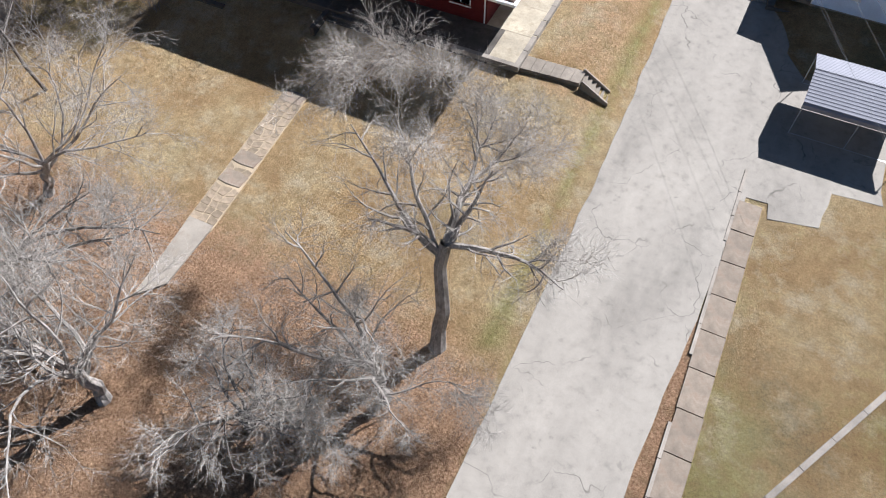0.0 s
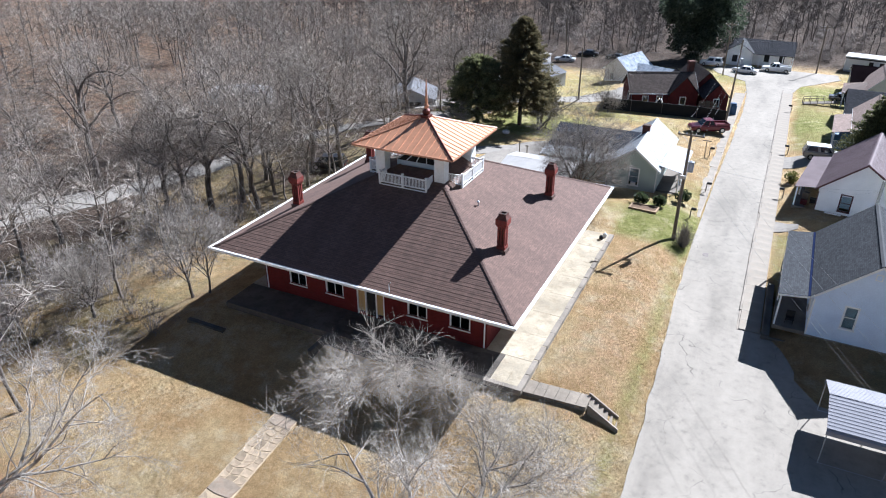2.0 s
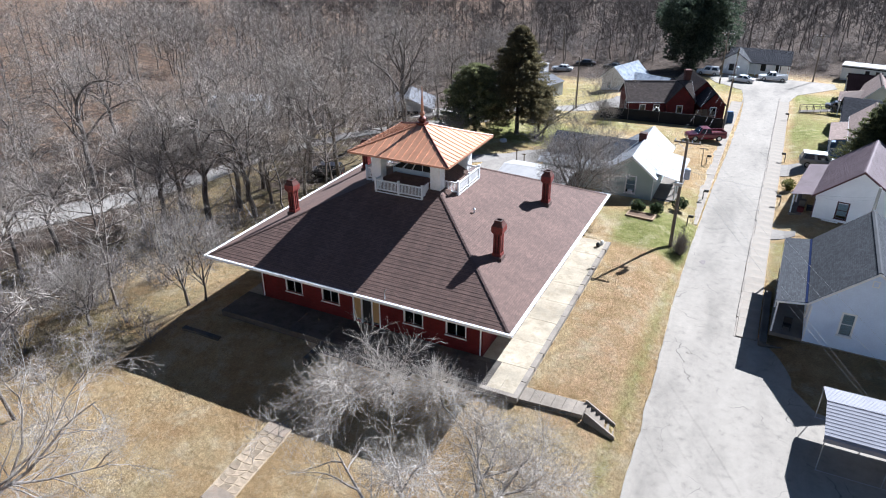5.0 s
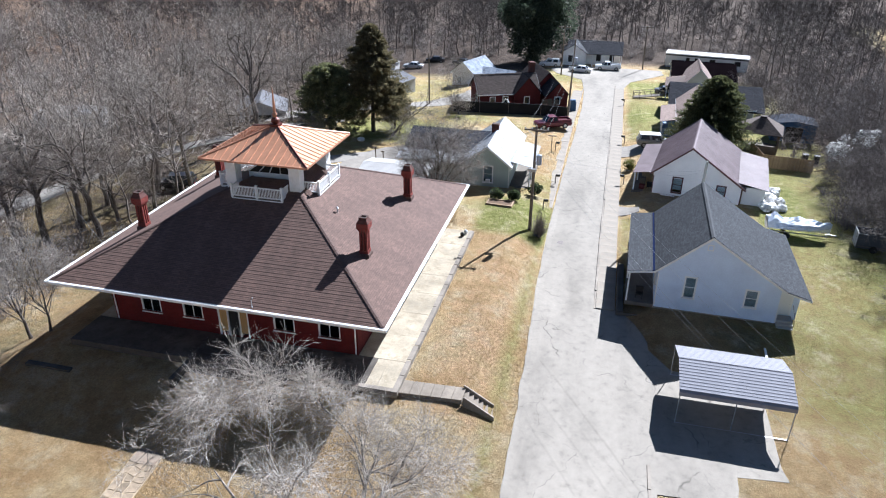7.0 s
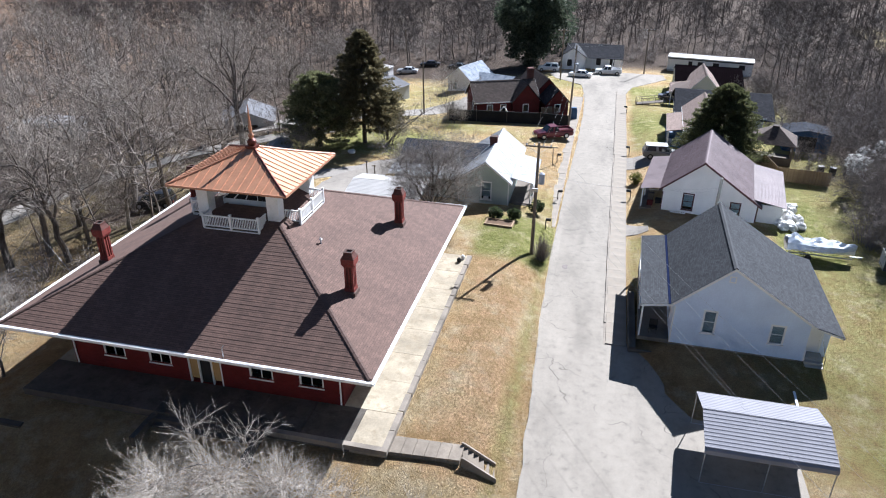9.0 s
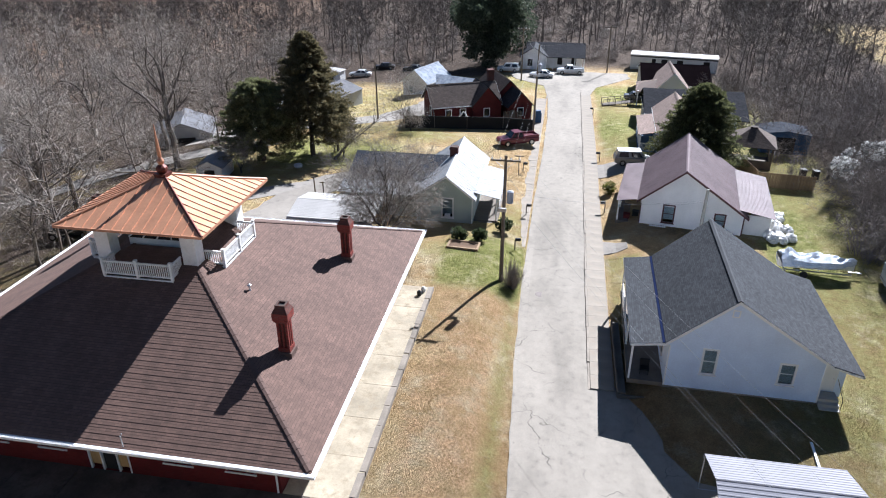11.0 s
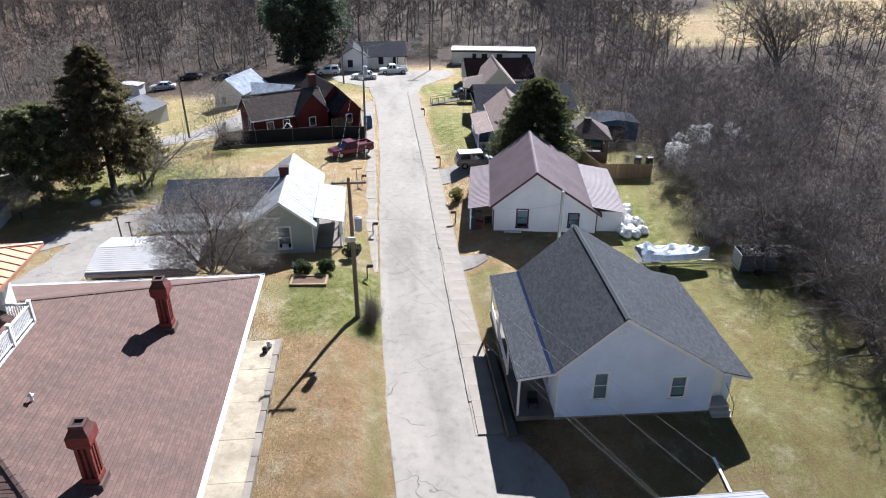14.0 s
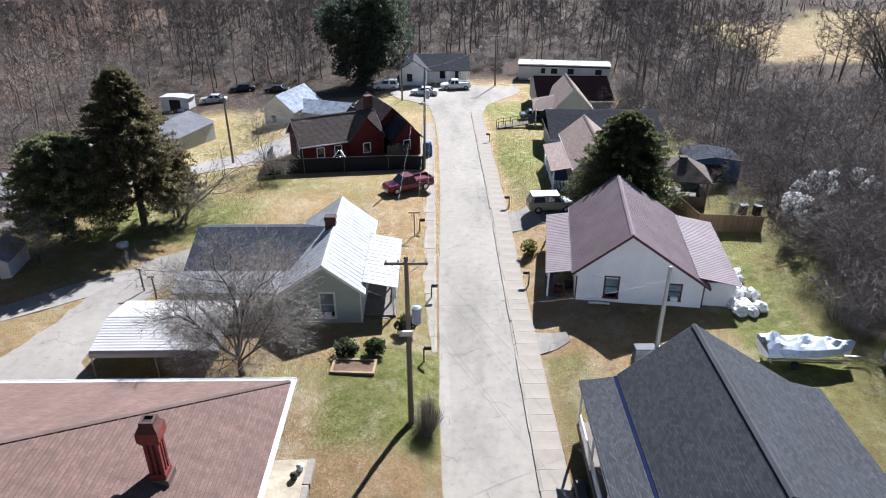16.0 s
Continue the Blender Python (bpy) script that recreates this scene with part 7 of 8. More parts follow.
def scatter(name, shapes, places, mats, label, category):
    """One mesh of many turned and scaled copies: what nobody could count."""
    vs, fs, slots, off = [], [], [], 0
    for k, (x, y, rz, sc, sz) in places:
        v, f, slot = shapes[k]
        slots.append(slot)
        c, s_ = math.cos(rz) * sc, math.sin(rz) * sc
        w = np.empty_like(v)
        w[:, 0] = v[:, 0] * c - v[:, 1] * s_ + x
        w[:, 1] = v[:, 0] * s_ + v[:, 1] * c + y
        w[:, 2] = v[:, 2] * sc * sz + land(x, y)
        vs.append(w)
        fs.append(f + off)
        off += len(v)
    v, f = np.concatenate(vs), np.concatenate(fs)
    me = bpy.data.meshes.new(name)
    me.vertices.add(len(v))
    me.vertices.foreach_set("co", v.ravel())
    me.loops.add(len(f) * 3)
    me.loops.foreach_set("vertex_index", f.ravel().astype(np.int32))
    me.polygons.add(len(f))
    me.polygons.foreach_set("loop_start", np.arange(0, len(f) * 3, 3, dtype=np.int32))
    me.polygons.foreach_set("material_index", np.concatenate(slots))
    me.update(calc_edges=True)
    for mat in mats:
        me.materials.append(mat)
    ob = new(name, me)
    return tagged(ob, label, category, kind="stuff")


low = [low_tree(100 + i, 13 + (i % 3) * 2, 4.6 + 0.6 * (i % 2)) for i in range(6)]
bushes = [thicket_bush(200 + i, 3.0 + 0.5 * i, 2.2 + 0.3 * i) for i in range(4)]


def open_ground(x, y):
    if -28 < x < 34 and y < 122:
        return True
    if -16 < x < 46 and 122 <= y < 135.5:
        return True
    if -48 < x < -16 and 62 < y < 132:
        return True
    if x > 34 and y < 50:
        return True
    if x > 79 and 143 < y - 0.12 * (x - 80) and y - 0.5 * (x - 80) < 194:
        return True
    if -80 < x < -45 and y < 50 and abs(x + 60 - (20 - y) * 0.5) < 6:
        return True
    return False


rng = random.Random(77)
woods, under = [], []
for i in range(5200):
    x, y = rng.uniform(-190, 190), rng.uniform(-30, 300)
    if open_ground(x, y) or x > 40 + 0.75 * (y + 40) or -x > 40 + 1.15 * (y + 40):
        continue
    near = y < 60 and x < -28
    if near and rng.random() < (0.35 if x < -58 else 0.6):
        continue
    woods.append((rng.randrange(6), (x, y, rng.uniform(0, 6.28), rng.uniform(0.7, 1.1) * (0.62 if x > 34 and y < 110 else 1.0), rng.uniform(0.9, 1.15))))
woods = woods[:1500]
west = [w for w in woods if w[1][0] < -18 and w[1][1] < 135]
scatter("west_woods", low, west, (M_BARK_MID, M_TWIG), "pale grey leafless woods on the western slope", "woods")
east = [w for w in woods if w[1][0] > 34 and w[1][1] < 118]
scatter("east_woods", low, east, (M_BARK_MID, M_TWIG_BROWN), "brown leafless thicket trees behind the houses", "woods")
scatter("far_woods", low, [w for w in woods if w not in west and w not in east], (M_BARK_DARK, M_TWIG_FAR), "dark grey leafless woods on the far slopes", "woods")
for count, x0, x1, y0, y1 in ((480, 35, 82, 2, 112), (300, -70, 90, 128, 190), (50, -80, -30, -10, 70), (26, -46, -36, -16, 3), (14, -44, -29, 2, 16), (90, -110, 130, 60, 190)):
    done = 0
    while done < count:
        x, y = rng.uniform(x0, x1), rng.uniform(y0, y1)
        if x > 34 and y < 50:
            if x < 38.5 + 2.5 * math.sin(y * 0.3) + (4 if y < 30 else 0):
                continue
        elif open_ground(x, y):
            continue
        under.append((rng.randrange(4), (x, y, rng.uniform(0, 6.28), rng.uniform(0.6, 1.4), 1.0)))
        done += 1
for x, y in ((-33.0, -8.5), (-30.5, -11.0), (-36.5, -2.5), (-29.0, -7.5), (-35.0, -12.0), (-31.5, -3.0), (-39.0, -8.0), (-38.0, 2.5), (-33.5, 3.0), (-42.0, -3.0), (-27.5, -4.5), (-40.5, -13.0)):
    under.append((rng.randrange(4), (x, y, rng.uniform(0, 6.28), rng.uniform(0.8, 1.2), 0.75)))
scatter("undergrowth", bushes, under, (M_TWIG_BROWN,), "tangled brown undergrowth and thicket", "undergrowth")


def leafy(seed, n, shape, size, mat, name="crown", narrow=0.45, stray=0.7):
    """Many small leaf sprays, each a folded pair of faces; shape(rng) gives a place and an outward way."""
    rng = random.Random(seed)
    v, f = [], []
    for i in range(n):
        p, out = shape(rng)
        d = (out + rand_dir(rng) * stray).normalized()
        s = size * rng.uniform(0.6, 1.3)
        side = d.orthogonal().normalized()
        side = (Matrix.Rotation(rng.uniform(0, 6.28), 3, d) @ side) * s * narrow
        lift = d.cross(side).normalized() * s * 0.18
        k = len(v)
        v += [p, p + d * s * 0.5 + side + lift, p + d * s, p + d * s * 0.5 - side + lift]
        f += [(k, k + 2, k + 1), (k, k + 3, k + 2)]
    me = bpy.data.meshes.new(name)
    me.from_pydata([tuple(p) for p in v], [], f)
    me.materials.append(mat)
    return me


def cone_shape(h, r, z0=1.0, lobes=40, seed=0, power=0.8):
    lr = random.Random(seed)
    tips = []
    for i in range(lobes):
        t = lr.random() ** 0.8
        z = z0 + (h - z0) * t
        a = lr.uniform(0, 6.28)
        reach = r * (1 - t) ** power * lr.uniform(0.5, 1.2) + 0.25
        tips.append((Vector((0, 0, z)), Vector((math.cos(a) * reach, math.sin(a) * reach, z + reach * 0.12)), reach))

    def shape(rng):
        c, e, reach = tips[rng.randrange(lobes)]
        t = rng.uniform(0.15, 1.0) ** 0.6
        p = c.lerp(e, t) + rand_dir(rng) * rng.random() * 0.42 * max(0.5, reach * 0.35) * (1.25 - 0.85 * t)
        return p, ((e - c).normalized() + Vector((0, 0, 0.6))).normalized()
    return shape


def ball_shape(h, r, z0, lobes=26, seed=0, q0=0.45, q1=0.8, b0=0.22, b1=0.4):
    lr = random.Random(seed)
    cs = []
    for i in range(lobes):
        d = rand_dir(lr)
        q = lr.uniform(q0, q1)
        c = Vector((d.x * r * q, d.y * r * q, z0 + (h - z0) * (0.5 + 0.5 * d.z * q)))
        cs.append((c, lr.uniform(b0, b1) * r))

    def shape(rng):
        c, rr = cs[rng.randrange(lobes)]
        d = rand_dir(rng)
        return c + d * rr * rng.uniform(0.55, 1.12), d
    return shape


def evergreen(name, x, y, h, trunk_r, shape, n, size, mat, seed, label, trunk_h=None, narrow=0.2):
    t = thing(name, pose(x, y, land(x, y)), label, "tree")
    g = Growth()
    th = trunk_h or h * 0.9
    g.limb([Vector((0, 0, -0.3)), Vector((0.05, 0, th * 0.5)), Vector((0, 0.05, th))], [trunk_r, trunk_r * 0.65, trunk_r * 0.15], 7)
    rng = random.Random(seed)
    for k in range(14):
        a, z = rng.uniform(0, 6.28), h * rng.uniform(0.2, 0.8)
        ln = (h - z) * 0.3
        b = Growth()
        b.limb([Vector((0, 0, z)), Vector((math.cos(a) * ln, math.sin(a) * ln, z + ln * 0.2))], [trunk_r * 0.3, 0.02], 4)
        part("branch", b.mesh("branch", M_BARK_DARK), M_BARK_DARK, t)
    part("trunk", g.mesh("trunk", M_BARK_DARK), M_BARK_DARK, t)
    part("crown", leafy(seed, n, shape, size, mat, "crown", narrow, 0.9), mat, t)
    return t


evergreen("cedar", -20.2, 56.6, 14.6, 0.34, cone_shape(14.6, 5.4, 1.4, 620, 1, 0.62), 80000, 0.3, M_CEDAR, 1, "tall ragged cedar with bronze-green foliage")
evergreen("cedar", -25.6, 54.0, 9.6, 0.32, cone_shape(9.6, 5.0, 0.8, 460, 2, 0.42), 56000, 0.32, M_CEDAR_GREEN, 2, "broad dark cedar beside the driveway")
evergreen("cedar", -17.6, 58.6, 7.0, 0.2, cone_shape(7.0, 2.6, 1.6, 260, 3, 0.55), 15000, 0.3, M_CEDAR, 3, "smaller ragged cedar on the grass")
evergreen("juniper", 25.6, 59.0, 9.4, 0.25, cone_shape(9.6, 5.2, 0.2, 700, 4, 0.55), 76000, 0.3, M_JUNIPER, 4, "dense dark green conical juniper behind the white house")
evergreen("magnolia", -5.2, 128.0, 20.0, 0.5, ball_shape(20.0, 8.6, 1.0, 110, 5, 0.35, 1.0, 0.13, 0.27), 30000, 0.6, M_MAGNOLIA, 5, "large dark evergreen magnolia", 12, 0.3)


def shrub(x, y, h, r, n, mat, seed, label, z=None):
    me = leafy(seed, n, ball_shape(h, r, 0.05, 18, seed), 0.16, mat, "shrub")
    ob = new("shrub", me)
    ob.location = (x, y, land(x, y) if z is None else z)
    return tagged(ob, label, "shrub")


shrub(1.5, 34.3, 1.1, 0.75, 1100, M_SHRUB, 31, "clipped round evergreen shrub by the cottage")
shrub(3.3, 34.2, 1.2, 0.75, 1100, M_SHRUB, 32, "clipped round evergreen shrub by the cottage")
shrub(5.2, 37.5, 1.6, 0.8, 1200, M_SHRUB, 33, "dark shrub beside the cottage porch")
shrub(15.6, 50.6, 1.2, 0.8, 900, M_MISTLETOE, 34, "yellow-green shrub beside the pavement")
# twiggy bush round the street pole
g = Growth()
rng = random.Random(3)
for k in range(420):
    a, t = rng.uniform(0, 6.28), rng.random()
    e = Vector((math.cos(a) * 1.25 * t, math.sin(a) * 1.35 * t, rng.uniform(0.8, 3.0) * (1.1 - 0.35 * t)))
    s0 = Vector((math.cos(a) * 0.25, math.sin(a) * 0.25, 0))
    m0 = s0.lerp(e, 0.5) + rand_dir(rng) * 0.15
    g.spike(s0, m0, 0.014)
    g.spike(m0, e, 0.011)
    g.spike(m0, m0 + (rand_dir(rng) + Vector((0, 0, 0.7))).normalized() * 0.7, 0.008)
ob = new("twiggy_bush", g.mesh("twiggy_bush", M_TWIG_BROWN))
ob.location = (6.8, 27.9, land(6.8, 27.9))
tagged(ob, "bare brown twiggy bush round the pole's foot", "bush")
# pale vine-covered thicket
ob = new("vine_mound", leafy(61, 5200, ball_shape(5.0, 4.2, 1.0, 60, 61, 0.8, 1.0, 0.05, 0.13), 0.2, M_PAMPAS, "vine_mound"))
ob.matrix_world = pose(43.6, 54.6, 0.8, 0, 0, 28) @ Matrix.Diagonal((1.5, 0.55, 1.1, 1))
tagged(ob, "mound of bleached pale vines over the thicket", "vines")
# great bare tree at the field's edge
tree_thing("bare_tree", pose(88.0, 118.0, -2.6), *bare_tree(19, 17, 11, 0.5, 1.6, 10, 8, 6, 5, 0.1, (0, 0), 0.02, 0.25), M_BARK_DARK, M_TWIG_BROWN, "wide leafless tree at the edge of the straw field")
# sprawling bare trees that arch over the edge of the thicket
for k, (x, y, hh, rr) in enumerate(((39.5, 44.0, 5.5, 5.0), (41.5, 39.0, 5.2, 5.0), (41.0, 49.0, 6.0, 5.0), (42.5, 33.0, 5.0, 5.0), (45.0, 60.5, 8.0, 6.0), (44.0, 44.5, 6.5, 5.5), (45.5, 51.5, 6.5, 5.5), (46.5, 38.0, 7.0, 5.5))):
    tree_thing("bare_tree", pose(x, y, land(x, y)), *bare_tree(70 + k, hh, rr, 0.15, 0.9, 10, 8, 6, 6, -0.05, (-0.08, -0.05), 0.011, 0.22, leader=False, thin=True), M_BARK_MID, M_TWIG_BROWN, "sprawling low leafless tree at the thicket's edge", "thicket trees")
# stouter trees at the lawn's east edge
for k, (x, y, hh) in enumerate(((40.4, 33.5, 7.0), (41.6, 28.0, 7.5), (41.2, 23.0, 7.0), (40.2, 18.5, 6.5))):
    tree_thing("bare_tree", pose(x, y, land(x, y) - 0.05), *bare_tree(60 + k, hh, 4.2, 0.24, 1.2, 8, 7, 5, 4, 0.03, (-0.25, -0.1), 0.014, 0.3, leader=False, twig_len=(0.5, 1.2)), M_BARK_DARK, M_BARK_MID, "dark crooked leafless tree beside the lawn", "thicket trees")
# tree leaning far over the grass towards the screen fence
tree_thing("bare_tree", pose(-17.0, 55.6, land(-17, 55.6)), *bare_tree(90, 5.4, 2.6, 0.2, 1.4, 5, 7, 5, 5, 0.0, (0.7, 0.9), 0.010, 0.2, leader=False, thin=True,
                                                                       ends=[(7.4, 10.8, 4.2), (5.0, 8.4, 4.6), (3.4, 6.4, 4.4), (1.5, 4.0, 4.2)]), M_BARK_DARK, M_BARK, "leaning leafless tree over the grass")
# arching leafless saplings beside the driveway and the screen fence
for k, (x, y, hh, rr) in enumerate(((-16.3, 56.7, 3.6, 2.8), (-18.0, 58.4, 4.2, 2.8), (-12.9, 75.2, 7.5, 3.6), (-10.5, 69.2, 3.4, 2.2), (-30.5, 62.0, 5.5, 3.0), (-26.5, 49.5, 4.5, 2.6))):
    tree_thing("bare_tree", pose(x, y, land(x, y)), *bare_tree(80 + k, hh, rr, 0.09, 0.6, 7, 6, 5, 5, 0.08, (0, 0), 0.010, 0.22, leader=hh > 5, thin=True), M_BARK_DARK, M_BARK, "slim arching leafless sapling on the grass", "saplings")
# ---- vehicles ----
def paint(name, color, rough=0.3):
    return plain(name, color, rough, metal=0.15, var=0.08, big=1.0, bump=0.02, spec=0.6)


def vehicle(name, m, L, W, stations, cabin, mat, label, bed=None, wheel_r=0.36, wheels=(0.18, 0.80), top_mat=None):
    """x runs from the front (0) to the rear (L). stations: (x, low, high, half width); cabin: x front low, x front top, x rear top, x rear low, belt, roof."""
    car = thing(name, m, label, "vehicle")
    s = Solid()
    rings = []
    for x, lo, hi, hw in stations:
        rings.append([(x, -hw * 0.92, lo), (x, -hw, lo + 0.2), (x, -hw, hi - 0.12), (x, -hw * 0.88, hi), (x, hw * 0.88, hi), (x, hw, hi - 0.12), (x, hw, lo + 0.2), (x, hw * 0.92, lo)])
    pts = [p for r in rings for p in r]
    faces = []
    for i in range(len(rings) - 1):
        for k in range(8):
            k2 = (k + 1) % 8
            faces.append((i * 8 + k, i * 8 + k2, (i + 1) * 8 + k2, (i + 1) * 8 + k))
    faces += [tuple(range(7, -1, -1)), tuple((len(rings) - 1) * 8 + k for k in range(8))]
    s.add(pts, faces)
    part("body", s, mat, car)
    a, b, c, d, z0, z1 = cabin
    hw, tw = W / 2 * 0.93, W / 2 * 0.74
    q = [(a, -hw, z0), (d, -hw, z0), (d, hw, z0), (a, hw, z0), (b, -tw, z1), (c, -tw, z1), (c, tw, z1), (b, tw, z1)]
    s = Solid()
    s.add(q, [(0, 1, 5, 4), (2, 3, 7, 6), (1, 2, 6, 5), (3, 0, 4, 7), (4, 5, 6, 7), (3, 2, 1, 0)])
    part("cabin", s, mat, car)
    if top_mat:
        s = Solid()
        s.box(b - 0.05, c + 0.05, -tw - 0.02, tw + 0.02, z1 + 0.003, z1 + 0.06)
        part("roof_panel", s, top_mat, car)

    def glassy(pname, quad, shrink=0.12):
        v = [Vector(p) for p in quad]
        mid = sum(v, Vector()) / 4
        n = (v[1] - v[0]).cross(v[3] - v[0]).normalized()
        if n.dot(mid - Vector(((a + d) / 2, 0, (z0 + z1) / 2))) < 0:
            n = -n
        v = [mid + (p - mid) * (1 - shrink) + n * 0.012 for p in v]
        g = Solid()
        g.slab(v, 0.01)
        part(pname, g, M_CARGLASS, car)
    glassy("windscreen", (q[3], q[0], q[4], q[7]))
    glassy("rear_window", (q[1], q[2], q[6], q[5]), 0.2)
    for (i0, i1, i5, i4) in ((0, 1, 5, 4), (3, 2, 6, 7)):
        p0, p1, p5, p4 = (Vector(q[i]) for i in (i0, i1, i5, i4))
        for t0, t1 in ((0.04, 0.5), (0.52, 0.96)):
            glassy("side_window", (p0.lerp(p1, t0), p0.lerp(p1, t1), p4.lerp(p5, t1), p4.lerp(p5, t0)), 0.2)
    if bed:
        s = Solid()
        s.box(bed[0], bed[1], -W / 2 * 0.78, W / 2 * 0.78, bed[2] - 0.02, bed[2] + 0.012)
        part("load_bed", s, M_BLACK, car, "dark open load bed")
        s = Solid()
        for y in (-W / 2 * 0.9, W / 2 * 0.78):
            s.box(bed[0], bed[1], y, y + W * 0.06, bed[2], bed[2] + 0.28)
        s.box(bed[1] - 0.08, bed[1], -W / 2 * 0.78, W / 2 * 0.78, bed[2] + 0.013, bed[2] + 0.28)
        part("bed_wall", s, mat, car)
    for t in wheels:
        for sy in (-1, 1):
            w = new("wheel")
            w.parent = car
            w.matrix_world = m @ pose(L * t, sy * (W / 2 - 0.1), wheel_r)
            g = Solid()
            g.tube([(0, -0.11, 0), (0, 0.11, 0)], [wheel_r, wheel_r], 16)
            part("tyre", g, M_RUBBER, w)
            g = Solid()
            g.tube([(0, sy * 0.08, 0), (0, sy * 0.125, 0)], [wheel_r * 0.62, wheel_r * 0.55], 12)
            part("rim", g, M_CHROME, w)
    x0, lo, hi, hw = stations[0]
    for sy in (-1, 1):
        g = Solid()
        g.box(x0 - 0.02, x0 + 0.06, sy * hw * 0.72 - 0.16, sy * hw * 0.72 + 0.16, hi - 0.24, hi - 0.1)
        part("headlight", g, M_WHITE_CLEAN, car)
        g = Solid()
        xe = stations[-1][0]
        g.box(xe - 0.04, xe + 0.02, sy * stations[-1][3] * 0.82 - 0.08, sy * stations[-1][3] * 0.82 + 0.08, stations[-1][2] - 0.36, stations[-1][2] - 0.12)
        part("tail_light", g, M_TAIL, car)
    g = Solid()
    g.box(x0 - 0.06, x0 + 0.08, -hw * 0.95, hw * 0.95, lo, lo + 0.2)
    part("bumper", g, M_CHROME, car)
    return car


M_TAIL = plain("red_lens", (0.30, 0.01, 0.01), 0.3, var=0.05, bump=0)
PICK = [(0, 0.4, 0.85, 0.82), (0.25, 0.32, 1.0, 0.95), (1.5, 0.32, 1.08, 0.98), (3.2, 0.32, 1.08, 0.98), (5.3, 0.36, 1.02, 0.96), (5.4, 0.45, 0.95, 0.92)]
vehicle("red_pickup", pose(2.1, 64.2, land(4, 65) + 0.02, 0, 0, 28), 5.4, 1.96, PICK, (1.35, 1.95, 3.05, 3.35, 1.05, 1.76), paint("dark_red_paint", (0.11, 0.008, 0.018)), "dark red pickup truck parked on dry grass", (3.4, 5.35, 1.0), 0.4)
vehicle("white_pickup", pose(8.6, 121.2, land(11, 121) + 0.05, 0, 0, 3), 5.6, 1.98, PICK, (1.4, 2.0, 3.1, 3.4, 1.05, 1.76), paint("white_truck_paint", (0.72, 0.73, 0.74)), "white pickup truck parked at the turning place", (3.45, 5.35, 1.0), 0.4)
SUV = [(0, 0.4, 0.8, 0.78), (0.2, 0.3, 0.95, 0.9), (1.2, 0.3, 1.05, 0.93), (4.2, 0.3, 1.1, 0.93), (4.5, 0.42, 1.0, 0.88)]
vehicle("grey_suv", pose(20.9, 59.2, land(18, 59) + 0.06, 0, 0, 184), 4.5, 1.85, SUV, (1.0, 1.6, 4.15, 4.42, 1.05, 1.72), paint("silver_grey_paint", (0.24, 0.235, 0.22)), "silver four-wheel drive parked on the short drive", None, 0.36, (0.19, 0.8), M_WHITE_CLEAN)
SEDAN = [(0, 0.35, 0.68, 0.75), (0.25, 0.25, 0.8, 0.86), (1.4, 0.25, 0.9, 0.88), (3.6, 0.25, 0.95, 0.88), (4.5, 0.3, 0.92, 0.84), (4.7, 0.4, 0.8, 0.76)]
vehicle("white_sedan", pose(3.4, 116.8, land(5, 117) + 0.05, 0, 0, -8), 4.7, 1.78, SEDAN, (1.2, 1.95, 3.3, 3.95, 0.9, 1.42), paint("white_car_paint", (0.68, 0.69, 0.7)), "white car parked in front of the bungalow", None, 0.32)
vehicle("silver_car", pose(-35.0, 121.0, land(-32, 121) + 0.02, 0, 0, 4), 4.7, 1.78, SEDAN, (1.2, 1.95, 3.3, 3.95, 0.9, 1.42), paint("silver_paint", (0.5, 0.51, 0.52)), "silver car parked on the grass by the woods", None, 0.32)
vehicle("dark_car", pose(-32.0, 130.0, land(-30, 130) + 0.02, 0, 0, 10), 4.7, 1.78, SEDAN, (1.2, 1.95, 3.3, 3.95, 0.9, 1.42), paint("black_paint", (0.02, 0.02, 0.025)), "dark car at the wood's edge", None, 0.32)
vehicle("dark_car", pose(-25.0, 129.0, land(-25, 129) + 0.02, 0, 0, -6), 4.7, 1.78, SEDAN, (1.2, 1.95, 3.3, 3.95, 0.9, 1.42), paint("dark_grey_paint", (0.03, 0.03, 0.035)), "dark car at the wood's edge", None, 0.32)
vehicle("white_van", pose(-3.5, 121.5, land(-2, 121) + 0.02, 0, 0, 0), 4.5, 1.85, SUV, (1.0, 1.6, 4.15, 4.42, 1.05, 1.72), paint("white_van_paint", (0.7, 0.7, 0.7)), "white car under the magnolia", None, 0.36, (0.19, 0.8))
vehicle("blue_car", pose(25.0, 98.6, land(23, 98) + 0.02, 0, 0, 180), 4.7, 1.78, SEDAN, (1.2, 1.95, 3.3, 3.95, 0.9, 1.42), paint("dull_blue_paint", (0.05, 0.06, 0.09)), "dark blue car beside the grey house", None, 0.32)
vehicle("black_suv", pose(-38.5, 31.5, land(-36, 32), 0, 0, 20), 4.6, 1.85, SUV, (1.0, 1.6, 4.15, 4.42, 1.05, 1.72), paint("black_suv_paint", (0.015, 0.016, 0.02)), "black car parked under the trees", None, 0.36, (0.19, 0.8))


